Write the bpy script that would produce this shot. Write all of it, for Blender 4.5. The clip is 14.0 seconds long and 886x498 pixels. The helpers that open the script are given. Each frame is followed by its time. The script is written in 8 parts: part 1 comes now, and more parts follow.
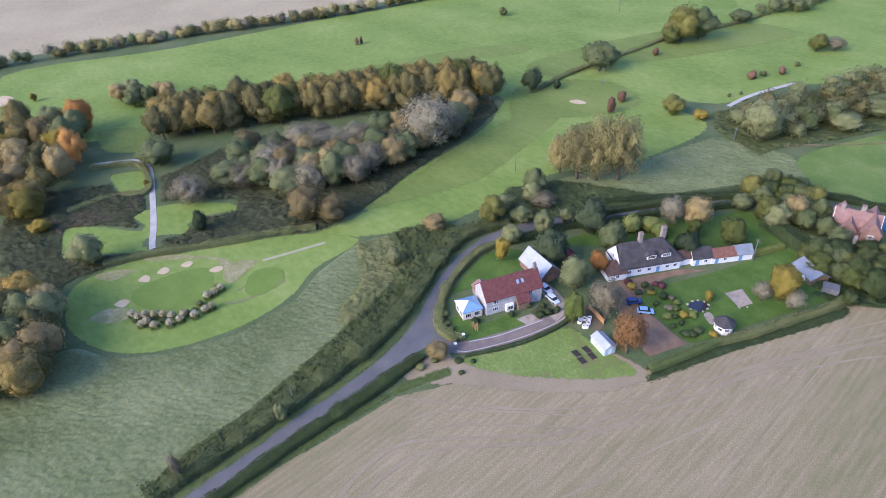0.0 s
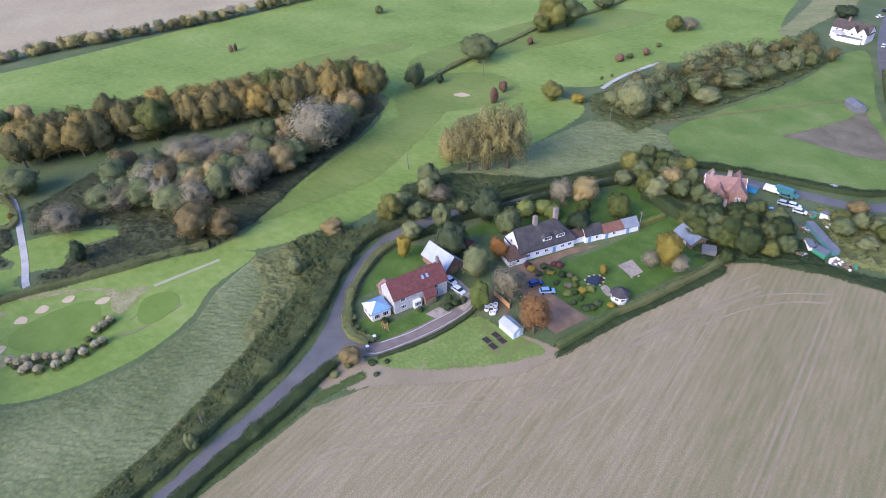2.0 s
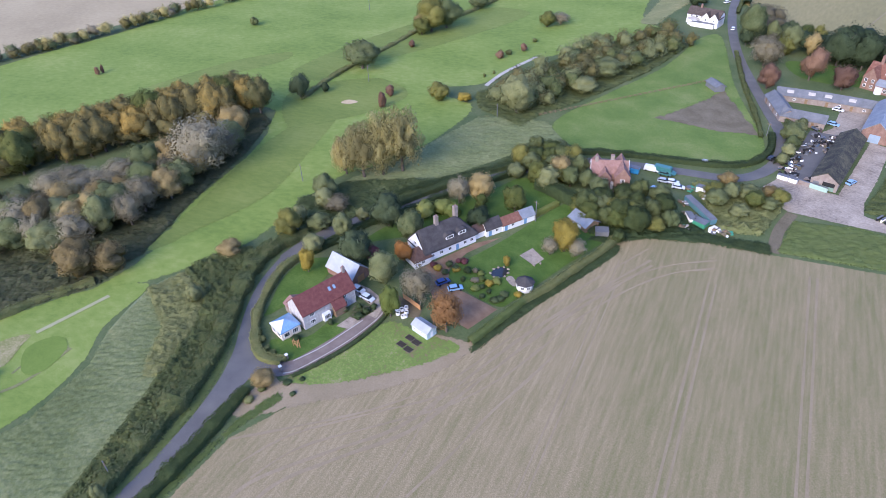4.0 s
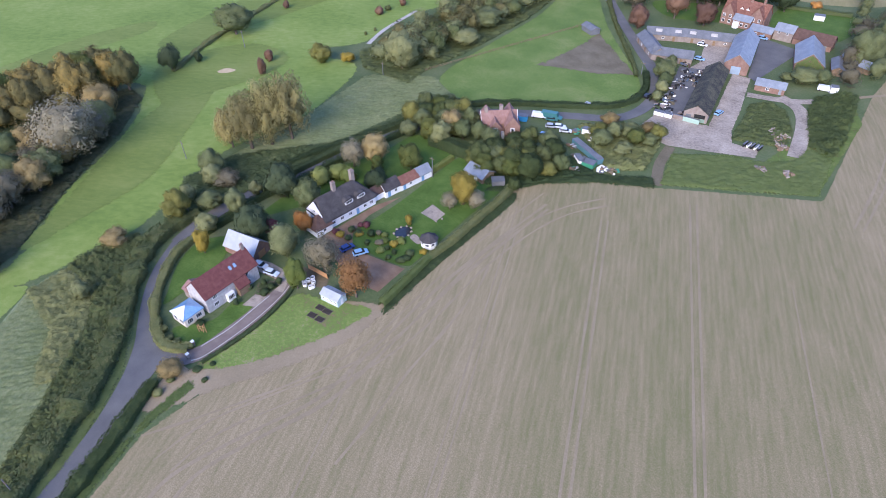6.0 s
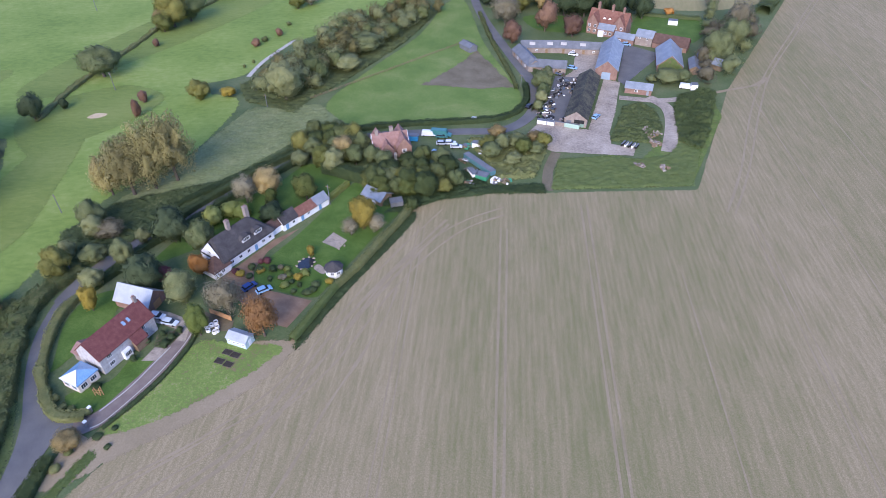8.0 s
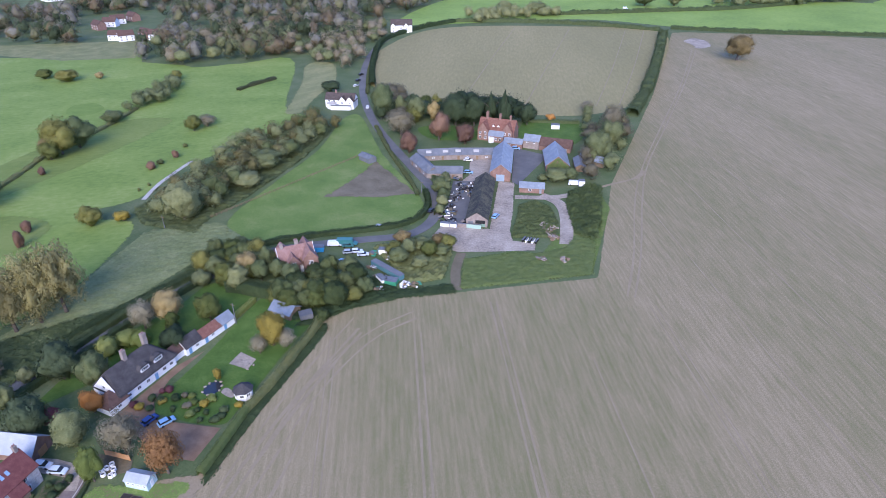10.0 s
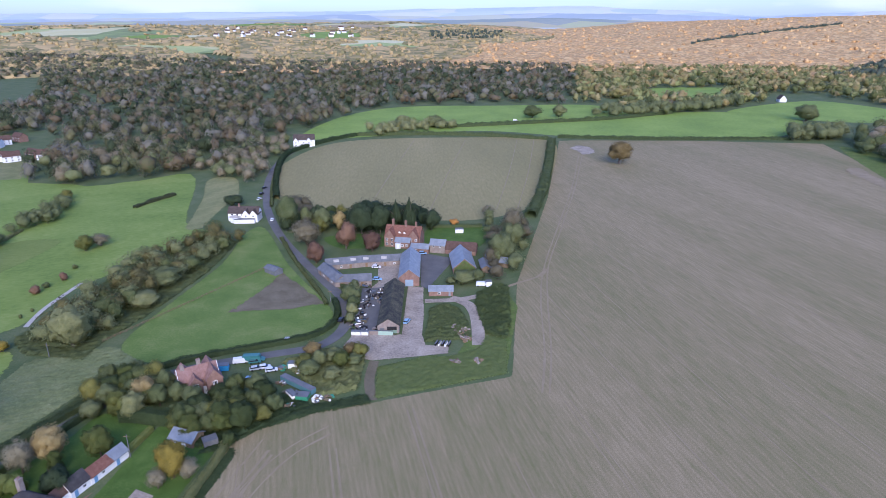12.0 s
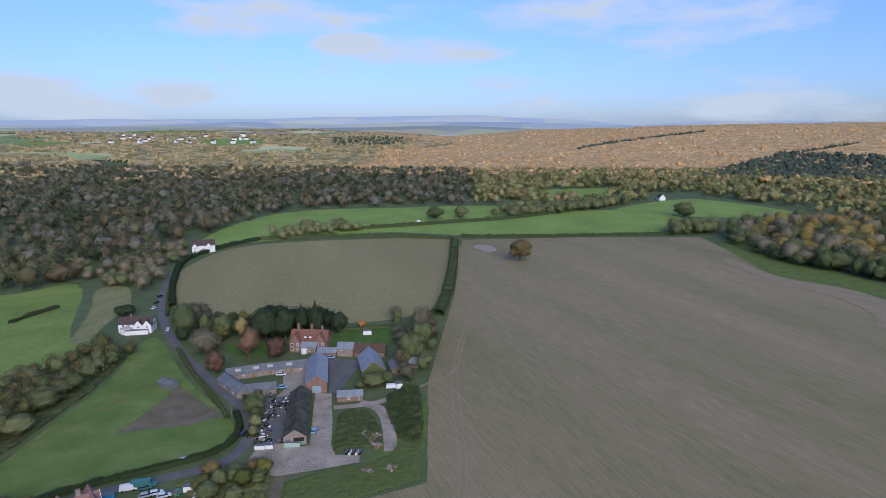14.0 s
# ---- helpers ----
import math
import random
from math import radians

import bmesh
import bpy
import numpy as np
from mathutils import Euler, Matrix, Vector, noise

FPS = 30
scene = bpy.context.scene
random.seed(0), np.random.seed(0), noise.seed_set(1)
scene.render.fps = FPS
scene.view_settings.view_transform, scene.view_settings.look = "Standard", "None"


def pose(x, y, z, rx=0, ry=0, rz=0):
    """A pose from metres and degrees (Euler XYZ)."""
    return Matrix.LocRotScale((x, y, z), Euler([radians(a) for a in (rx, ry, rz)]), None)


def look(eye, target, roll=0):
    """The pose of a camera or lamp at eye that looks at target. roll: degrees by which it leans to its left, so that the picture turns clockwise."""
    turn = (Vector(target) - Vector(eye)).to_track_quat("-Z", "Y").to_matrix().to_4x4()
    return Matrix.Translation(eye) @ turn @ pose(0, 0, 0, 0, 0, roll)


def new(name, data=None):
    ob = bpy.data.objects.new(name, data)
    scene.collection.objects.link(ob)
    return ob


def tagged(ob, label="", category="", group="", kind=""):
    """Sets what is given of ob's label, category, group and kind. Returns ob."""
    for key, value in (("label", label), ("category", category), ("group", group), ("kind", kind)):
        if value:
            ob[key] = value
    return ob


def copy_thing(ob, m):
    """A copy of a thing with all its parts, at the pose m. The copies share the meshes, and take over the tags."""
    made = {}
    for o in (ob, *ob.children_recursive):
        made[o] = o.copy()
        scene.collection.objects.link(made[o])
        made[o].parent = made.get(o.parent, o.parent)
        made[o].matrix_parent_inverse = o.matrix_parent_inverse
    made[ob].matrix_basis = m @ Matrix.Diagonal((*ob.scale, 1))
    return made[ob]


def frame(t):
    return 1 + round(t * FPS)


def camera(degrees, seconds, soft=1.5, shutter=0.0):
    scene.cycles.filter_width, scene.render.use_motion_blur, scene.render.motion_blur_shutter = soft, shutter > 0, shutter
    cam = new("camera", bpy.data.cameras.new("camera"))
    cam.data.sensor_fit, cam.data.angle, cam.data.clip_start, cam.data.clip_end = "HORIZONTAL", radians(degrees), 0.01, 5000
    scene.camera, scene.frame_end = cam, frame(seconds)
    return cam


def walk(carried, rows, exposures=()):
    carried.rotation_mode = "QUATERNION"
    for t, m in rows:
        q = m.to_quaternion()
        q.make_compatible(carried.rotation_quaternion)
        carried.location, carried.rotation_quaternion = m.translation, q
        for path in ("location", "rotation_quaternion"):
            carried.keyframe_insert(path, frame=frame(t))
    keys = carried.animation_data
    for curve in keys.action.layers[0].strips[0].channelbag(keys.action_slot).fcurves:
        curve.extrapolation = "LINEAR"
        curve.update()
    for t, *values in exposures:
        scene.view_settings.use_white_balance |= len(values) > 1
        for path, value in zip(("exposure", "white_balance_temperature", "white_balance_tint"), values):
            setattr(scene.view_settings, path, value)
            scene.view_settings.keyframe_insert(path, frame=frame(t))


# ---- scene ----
cam = camera(69.37, 14.0, soft=0.6)
EYE = 115.0
# seconds, pitch, roll, yaw
TURNS = [
    (0.0, -36.21, -2.56, 70.82),
    (0.5, -36.32, -2.50, 68.53),
    (1.0, -36.43, -2.45, 65.72),
    (1.5, -36.58, -2.39, 62.82),
    (2.0, -36.72, -2.31, 59.93),
    (2.5, -36.85, -2.22, 57.14),
    (3.0, -36.98, -2.12, 54.42),
    (5.5, -37.50, -1.68, 40.95),
    (6.0, -40.52, -1.64, 38.36),
    (6.5, -44.13, -1.70, 35.80),
    (7.0, -43.46, -1.62, 33.00),
    (7.5, -41.15, -1.45, 30.13),
    (8.0, -38.84, -1.27, 27.29),
    (10.5, -27.26, -0.51, 15.30),
    (11.0, -24.90, -0.41, 13.10),
    (11.5, -22.60, -0.32, 10.84),
    (12.0, -20.26, -0.22, 8.61),
    (12.5, -17.93, -0.14, 6.37),
    (13.0, -15.67, -0.10, 4.16),
    (13.5, -13.40, -0.03, 1.92),
    (14.0, -11.33, -0.00, 0.00),
]


def aim(pitch, roll, yaw):
    """A level pose turned to yaw, tilted by pitch, then leaned by roll."""
    return pose(0, 0, EYE, 90 + pitch, 0, yaw) @ pose(0, 0, 0, 0, 0, roll)


walk(cam, [(t, aim(p, r, y)) for t, p, r, y in TURNS],
     exposures=[(0.0, 1.63, 6330, 19), (5.5, 1.57, 6250, 18), (8.0, 1.5, 6150, 18), (11.0, 1.36, 5800, 20), (12.5, 0.97, 5950, 18), (14.0, 0.5, 6250, 12)])

# ---- world and sun ----
SUN_EL, SUN_AZ = radians(28), radians(166)
world = bpy.data.worlds.new("sky")
scene.world = world
world.use_nodes = True
wn, wl = world.node_tree.nodes, world.node_tree.links
wn.clear()
w_out, w_bg = wn.new("ShaderNodeOutputWorld"), wn.new("ShaderNodeBackground")
sky = wn.new("ShaderNodeTexSky")
sky.sky_type, sky.sun_disc = "NISHITA", False
sky.sun_elevation, sky.sun_rotation = SUN_EL, SUN_AZ
sky.air_density, sky.dust_density, sky.ozone_density = 1.0, 0.3, 2.5
w_bg.inputs["Strength"].default_value = 0.125
w_tc, w_map = wn.new("ShaderNodeTexCoord"), wn.new("ShaderNodeMapping")
w_map.inputs["Scale"].default_value = (2.2, 2.2, 9.0)
w_noise = wn.new("ShaderNodeTexNoise")
w_noise.inputs["Scale"].default_value, w_noise.inputs["Detail"].default_value = 2.4, 8.0
w_noise.inputs["Roughness"].default_value = 0.55
w_ramp = wn.new("ShaderNodeValToRGB")
w_ramp.color_ramp.elements[0].position, w_ramp.color_ramp.elements[1].position = 0.46, 0.68
w_mix = wn.new("ShaderNodeMix")
w_mix.data_type = "RGBA"
w_mix.inputs["B"].default_value = (3.2, 3.7, 4.4, 1)
wl.new(w_tc.outputs["Generated"], w_map.inputs["Vector"])
wl.new(w_map.outputs["Vector"], w_noise.inputs["Vector"])


def sky_math(op, a, b):
    t = wn.new("ShaderNodeMath")
    t.operation = op
    for slot, v in ((0, a), (1, b)):
        if isinstance(v, (int, float)):
            t.inputs[slot].default_value = v
        else:
            wl.new(v, t.inputs[slot])
    return t.outputs[0]


def sky_dot(axis):
    t = wn.new("ShaderNodeVectorMath")
    t.operation = "DOT_PRODUCT"
    wl.new(w_tc.outputs["Generated"], t.inputs[0])
    t.inputs[1].default_value = axis
    return t.outputs["Value"]


# banks of cloud: bearing, elevation, half width and half height in degrees, density
cloudy = 0.0
for b, e, w, h, k in ((7.9, 6.4, 4.2, 1.2, 1.0), (1.2, 5.8, 8, 1.5, 0.8), (-4.2, 3.3, 4.5, 0.9, 0.8), (22.6, 2.2, 4.2, 1.6, 1.0), (29.4, 1.0, 7, 1.8, 0.9),
                      (33, 2.2, 6, 1.6, 0.6), (15, 8.6, 13, 2.6, 0.5), (-19.3, 8.4, 14, 3, 0.45), (-25.2, 1.1, 11, 1.4, 0.5)):
    b, e, w, h = radians(b), radians(e), radians(w), radians(h)
    u = sky_math("MULTIPLY", sky_dot((math.cos(b), math.sin(b), 0)), 1 / w)
    v = sky_math("MULTIPLY", sky_math("SUBTRACT", sky_dot((0, 0, 1)), math.sin(e)), 1 / h)
    near = sky_math("SUBTRACT", 1.0, sky_math("ADD", sky_math("MULTIPLY", u, u), sky_math("MULTIPLY", v, v)))
    cloudy = sky_math("MAXIMUM", cloudy, sky_math("MULTIPLY", sky_math("MAXIMUM", near, 0.0), k))
wl.new(sky_math("ADD", w_noise.outputs["Fac"], sky_math("SUBTRACT", sky_math("MULTIPLY", cloudy, 0.3), 0.06)), w_ramp.inputs["Fac"])
wl.new(w_ramp.outputs["Color"], w_mix.inputs["Factor"])
w_tint = wn.new("ShaderNodeMix")
w_tint.data_type, w_tint.blend_type = "RGBA", "MULTIPLY"
w_tint.inputs["Factor"].default_value = 1.0
w_sep, w_low = wn.new("ShaderNodeSeparateXYZ"), wn.new("ShaderNodeValToRGB")
wl.new(w_tc.outputs["Generated"], w_sep.inputs["Vector"])
wl.new(w_sep.outputs["Z"], w_low.inputs["Fac"])
w_low.color_ramp.elements[0].color, w_low.color_ramp.elements[1].color = (0.31, 0.41, 0.74, 1), (0.57, 0.69, 1.05, 1)
w_low.color_ramp.elements[1].position = 0.25
w_low.color_ramp.elements.new(0.8).color = (0.98, 1.06, 1.32, 1)
wl.new(w_low.outputs["Color"], w_tint.inputs["B"])
wl.new(sky.outputs["Color"], w_tint.inputs["A"])
wl.new(w_tint.outputs["Result"], w_mix.inputs["A"])
wl.new(w_mix.outputs["Result"], w_bg.inputs["Color"])
wl.new(w_bg.outputs["Background"], w_out.inputs["Surface"])

sun = new("sun", bpy.data.lights.new("sun", "SUN"))
sun.data.energy, sun.data.angle, sun.data.color = 1.85, radians(40), (1.0, 0.90, 0.75)
sun.matrix_world = look((math.sin(SUN_AZ) * 100, math.cos(SUN_AZ) * 100, 100 * math.tan(SUN_EL)), (0, 0, 0))


# ---- materials ----
def material(name, stops, scale=1.0, fine=8.0, rough=0.9, bump=0.3, metal=0.0, stretch=None, turn=0.0, island=0.0, thing=0.0,
             cells=0.0, spec=0.2, furrow=None, thin=0.0, grain=0.0):
    """A procedural surface: colour stops picked by coarse and fine noise, by cells, by each island and by each object."""
    m = bpy.data.materials.new(name)
    m.use_nodes = True
    n, l = m.node_tree.nodes, m.node_tree.links
    bsdf = n["Principled BSDF"]
    bsdf.inputs["Roughness"].default_value, bsdf.inputs["Metallic"].default_value = rough, metal
    bsdf.inputs["Specular IOR Level"].default_value = spec
    tc, mp = n.new("ShaderNodeTexCoord"), n.new("ShaderNodeMapping")
    first = n.new("ShaderNodeMapping")
    first.inputs["Rotation"].default_value = (0, 0, radians(turn))
    l.new(tc.outputs["Object"], first.inputs["Vector"])
    l.new(first.outputs["Vector"], mp.inputs["Vector"])
    if stretch:
        mp.inputs["Scale"].default_value = stretch

    def tex(s, detail):
        t = n.new("ShaderNodeTexNoise")
        t.inputs["Scale"].default_value, t.inputs["Detail"].default_value = s, detail
        t.inputs["Roughness"].default_value = 0.6
        l.new(mp.outputs["Vector"], t.inputs["Vector"])
        return t.outputs["Fac"]

    def math_node(op, a, b):
        t = n.new("ShaderNodeMath")
        t.operation = op
        for slot, v in ((0, a), (1, b)):
            if isinstance(v, (int, float)):
                t.inputs[slot].default_value = v
            else:
                l.new(v, t.inputs[slot])
        return t.outputs[0]

    coarse, small = tex(scale, 4), tex(fine, 3)
    value = math_node("ADD", math_node("MULTIPLY", coarse, 0.6), math_node("MULTIPLY", small, 0.4))
    for weight, node, socket in ((island, "ShaderNodeNewGeometry", "Random Per Island"), (thing, "ShaderNodeObjectInfo", "Random")):
        if weight:
            src = n.new(node).outputs[socket]
            value = math_node("ADD", math_node("MULTIPLY", value, 1 - weight), math_node("MULTIPLY", src, weight))
    if grain:
        g = n.new("ShaderNodeTexNoise")
        g.inputs["Scale"].default_value, g.inputs["Detail"].default_value, g.inputs["Roughness"].default_value = 3.2, 4.0, 0.75
        l.new(tc.outputs["Object"], g.inputs["Vector"])
        value = math_node("ADD", value, math_node("MULTIPLY", math_node("SUBTRACT", g.outputs["Fac"], 0.5), grain))
    if cells:
        v = n.new("ShaderNodeTexVoronoi")
        v.inputs["Scale"].default_value = cells
        l.new(mp.outputs["Vector"], v.inputs["Vector"])
        sep = n.new("ShaderNodeSeparateColor")
        l.new(v.outputs["Color"], sep.inputs["Color"])
        value = math_node("ADD", math_node("MULTIPLY", value, 0.45), math_node("MULTIPLY", sep.outputs[0], 0.5))
    if furrow:
        w = n.new("ShaderNodeTexWave")
        w.bands_direction = "X"
        w.inputs["Scale"].default_value, w.inputs["Distortion"].default_value, w.inputs["Detail"].default_value = furrow[0], 2.0, 2.0
        w.inputs["Detail Scale"].default_value = 0.4
        turned = n.new("ShaderNodeMapping")
        turned.inputs["Rotation"].default_value = (0, 0, radians(furrow[1]))
        l.new(tc.outputs["Object"], turned.inputs["Vector"])
        l.new(turned.outputs["Vector"], w.inputs["Vector"])
        value = math_node("ADD", value, math_node("MULTIPLY", math_node("SUBTRACT", w.outputs["Fac"], 0.5), furrow[2]))
    ramp = n.new("ShaderNodeValToRGB")
    e = ramp.color_ramp.elements
    for k, c in enumerate(stops):
        p = 0.34 + 0.32 * k / max(1, len(stops) - 1)
        if k < 2:
            e[k].position = p
        else:
            e.new(p)
        e[k].color = (*c, 1)
    l.new(value, ramp.inputs["Fac"])
    l.new(ramp.outputs["Color"], bsdf.inputs["Base Color"])
    if bump:
        b = n.new("ShaderNodeBump")
        b.inputs["Strength"].default_value, b.inputs["Distance"].default_value = bump, 0.1
        l.new(small, b.inputs["Height"])
        l.new(b.outputs["Normal"], bsdf.inputs["Normal"])
    if thin:
        glow, both = n.new("ShaderNodeBsdfTranslucent"), n.new("ShaderNodeMixShader")
        both.inputs["Fac"].default_value = thin
        l.new(ramp.outputs["Color"], glow.inputs["Color"])
        l.new(bsdf.outputs["BSDF"], both.inputs[1])
        l.new(glow.outputs["BSDF"], both.inputs[2])
        l.new(both.outputs["Shader"], n["Material Output"].inputs["Surface"])
    return m


M_GROUND = material("rough_ground", [(0.06314, 0.09702, 0.0344), (0.09471, 0.1247, 0.0517), (0.1386, 0.1525, 0.0746)], 0.06, 1.2, bump=0.8, grain=0.4)
M_FAIRWAY = material("mown_grass", [(0.122, 0.182, 0.038), (0.156, 0.222, 0.047), (0.192, 0.255, 0.06), (0.242, 0.288, 0.086)], 0.035, 0.5, bump=0.4, stretch=(1, 0.55, 1), turn=60, grain=0.45)
M_ROUGHGRASS = material("rough_grass", [(0.118, 0.163, 0.037), (0.152, 0.198, 0.046), (0.192, 0.228, 0.062)], 0.05, 0.7, bump=0.7, stretch=(1, 0.4, 1), turn=65, grain=0.6)
M_LAWN = material("garden_lawn", [(0.05236, 0.0988, 0.0167), (0.07205, 0.1287, 0.0234), (0.1111, 0.1683, 0.0376)], 0.15, 2.5, grain=0.4)
M_GREEN = material("putting_green", [(0.122, 0.183, 0.036), (0.142, 0.208, 0.041), (0.162, 0.226, 0.05)], 0.2, 2.0, bump=0.1)
M_PASTURE = material("pasture_grass", [(0.08118, 0.1356, 0.0297), (0.1221, 0.1822, 0.0415), (0.1903, 0.2228, 0.0743)], 0.07, 1.4, bump=0.6, grain=0.5)
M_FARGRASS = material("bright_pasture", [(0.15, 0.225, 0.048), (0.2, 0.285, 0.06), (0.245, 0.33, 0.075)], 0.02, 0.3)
M_REED = material("pale_sedge", [(0.125, 0.145, 0.058), (0.185, 0.19, 0.08), (0.26, 0.24, 0.11)], 0.1, 1.8, bump=1.0, grain=0.6)
M_MEADOW = material("pale_meadow", [(0.15, 0.165, 0.066), (0.21, 0.21, 0.088), (0.29, 0.265, 0.125)], 0.1, 0.9, bump=1.0, grain=0.6, stretch=(1, 0.3, 1), turn=20)
M_SOIL = material("seeded_soil", [(0.172, 0.163, 0.072), (0.222, 0.186, 0.096), (0.268, 0.212, 0.121), (0.33, 0.26, 0.156)], 0.018, 0.6,
                  bump=0.6, furrow=(0.21, -21.6, 0.05), stretch=(1.0, 0.12, 1), turn=-21.6, grain=0.8)
M_SOIL_FAR = material("far_seeded_soil", [(0.206, 0.18, 0.0801), (0.254, 0.219, 0.0988), (0.327, 0.269, 0.131)], 0.012, 0.6, grain=0.35, stretch=(1, 0.2, 1), turn=-12)
M_STUBBLE = material("pale_stubble", [(0.299, 0.242, 0.144), (0.362, 0.292, 0.174), (0.412, 0.337, 0.205)], 0.02, 0.4, grain=0.3)
M_WORN = material("worn_turf", [(0.17, 0.19, 0.06), (0.25, 0.235, 0.1), (0.38, 0.32, 0.19)], 0.25, 1.5, grain=0.8)
M_CANOPY = material("canopy_floor", [(0.186, 0.169, 0.0931), (0.28, 0.24, 0.124), (0.372, 0.305, 0.155)], 0.02, 0.2, grain=0.4)
M_PATCHY = material("patchy_grass", [(0.1155, 0.09256, 0.0405), (0.08822, 0.1267, 0.0304), (0.1057, 0.1515, 0.0338), (0.1331, 0.1683, 0.0439), (0.176, 0.1683, 0.0743)], 0.14, 1.0, bump=0.6, grain=0.6)
M_FRONTGRASS = material("worn_front_grass", [(0.20, 0.15, 0.085), (0.125, 0.178, 0.042), (0.15, 0.215, 0.05), (0.185, 0.24, 0.062), (0.26, 0.225, 0.125)], 0.14, 1.0, bump=0.6, grain=0.7)
M_DARKTILE = material("dark_brown_tile", [(0.05, 0.04, 0.036), (0.08, 0.062, 0.054), (0.12, 0.095, 0.082)], 0.8, 8.0)
M_LITTER = material("golden_leaf_litter", [(0.304, 0.216, 0.114), (0.481, 0.317, 0.152), (0.659, 0.417, 0.203)], 0.004, 0.03, grain=0.2)
M_TRACK = material("wheel_track_soil", [(0.232, 0.185, 0.112), (0.27, 0.213, 0.133), (0.315, 0.248, 0.16)], 0.1, 2.0, grain=0.4)
M_EARTH = material("bare_earth", [(0.11, 0.092, 0.056), (0.15, 0.125, 0.08), (0.2, 0.168, 0.115)], 0.12, 2.0, grain=0.4)
M_ROAD = material("worn_asphalt", [(0.101, 0.0989, 0.0994), (0.13, 0.126, 0.124), (0.158, 0.154, 0.145)], 0.15, 6.0, rough=0.85)
M_PAVE = material("block_paving", [(0.16, 0.122, 0.108), (0.2, 0.158, 0.135), (0.24, 0.194, 0.162)], 0.4, 9.0)
M_GRAVEL = material("brown_gravel", [(0.165, 0.1, 0.0638), (0.22, 0.14, 0.0892), (0.275, 0.185, 0.119)], 0.3, 8.0)
M_CONC = material("yard_concrete", [(0.19, 0.155, 0.12), (0.29, 0.24, 0.19), (0.37, 0.31, 0.245), (0.46, 0.385, 0.31)], 0.12, 1.2, grain=0.35)
M_SAND = material("bunker_sand", [(0.42, 0.315, 0.185), (0.5, 0.385, 0.235), (0.57, 0.45, 0.285)], 0.3, 4.0)
M_PATH = material("pale_path", [(0.33, 0.31, 0.28), (0.42, 0.39, 0.35), (0.5, 0.47, 0.42)], 0.3, 5.0)
M_WHITE = material("white_render", [(0.66, 0.66, 0.66), (0.76, 0.76, 0.76), (0.82, 0.82, 0.81)], 0.5, 6.0, rough=0.8, bump=0.1)
M_FLINT = material("grey_flint_wall", [(0.28, 0.26, 0.25), (0.42, 0.40, 0.39), (0.55, 0.53, 0.51)], 1.2, 9.0)
M_BRICK = material("red_brick", [(0.172, 0.104, 0.0808), (0.23, 0.14, 0.109), (0.295, 0.194, 0.152)], 0.6, 8.0)
M_PALEBRICK = material("weathered_brick", [(0.197, 0.158, 0.132), (0.253, 0.207, 0.18), (0.309, 0.274, 0.246)], 0.6, 9.0)
M_REDTILE = material("plum_clay_tile", [(0.115, 0.04, 0.038), (0.15, 0.055, 0.05), (0.19, 0.078, 0.07)], 0.8, 10.0)
M_ORANGETILE = material("orange_clay_tile", [(0.187, 0.102, 0.0829), (0.25, 0.146, 0.122), (0.293, 0.189, 0.166)], 0.8, 8.0)
M_BROWNTILE = material("brown_clay_tile", [(0.0727, 0.0442, 0.0352), (0.107, 0.0646, 0.0508), (0.14, 0.0888, 0.0704)], 0.8, 8.0)
M_MANORTILE = material("weathered_red_tile", [(0.13, 0.06, 0.045), (0.19, 0.09, 0.065), (0.26, 0.135, 0.10)], 0.8, 8.0)
M_MOSSROOF = material("mossy_black_sheet", [(0.028, 0.027, 0.026), (0.05, 0.047, 0.04), (0.085, 0.08, 0.055), (0.13, 0.12, 0.075)], 0.3, 2.5, grain=0.5)
M_GREENBOARD = material("faded_green_board", [(0.14, 0.22, 0.17), (0.19, 0.28, 0.22)], 0.6, 5.0)
M_BLUEDOOR = material("pale_blue_door", [(0.22, 0.29, 0.36), (0.28, 0.35, 0.42)], 0.6, 5.0)
M_THATCH = material("dark_thatch", [(0.045, 0.04, 0.04), (0.065, 0.06, 0.06), (0.095, 0.088, 0.085)], 0.5, 7.0, bump=0.8)
M_SLATE = material("blue_grey_slate", [(0.16, 0.18, 0.205), (0.215, 0.236, 0.262), (0.29, 0.31, 0.335)], 0.4, 6.0, rough=0.42, spec=0.4)
M_GREYROOF = material("grey_sheet_roof", [(0.101, 0.106, 0.111), (0.136, 0.141, 0.151), (0.181, 0.186, 0.197)], 0.4, 5.0, rough=0.6, spec=0.4)
M_PALESLATE = material("pale_slate", [(0.30, 0.32, 0.345), (0.37, 0.39, 0.415), (0.45, 0.465, 0.485)], 0.4, 6.0, rough=0.38, spec=0.5)
M_DARKROOF = material("stained_cement_sheet", [(0.04, 0.036, 0.033), (0.065, 0.06, 0.055), (0.10, 0.09, 0.08)], 0.25, 4.0)
M_BLUE = material("blue_glazing", [(0.14, 0.27, 0.45), (0.18, 0.33, 0.52), (0.22, 0.38, 0.58)], 0.5, 3.0, rough=0.12, spec=0.9)
M_GLASS = material("dark_window_glass", [(0.02, 0.025, 0.03), (0.03, 0.035, 0.045)], 1.0, 3.0, rough=0.08, bump=0, spec=0.6)
# roof-window glass, the reflected blue sky put into its base colour
M_SKY_TINT_GLASS = material("skylight_glass", [(0.2, 0.3, 0.42), (0.28, 0.38, 0.5)], 0.5, 3.0, rough=0.05, bump=0, spec=0.8)
M_WOOD = material("weathered_wood", [(0.16, 0.10, 0.06), (0.22, 0.15, 0.09), (0.30, 0.21, 0.14)], 1.0, 12.0)
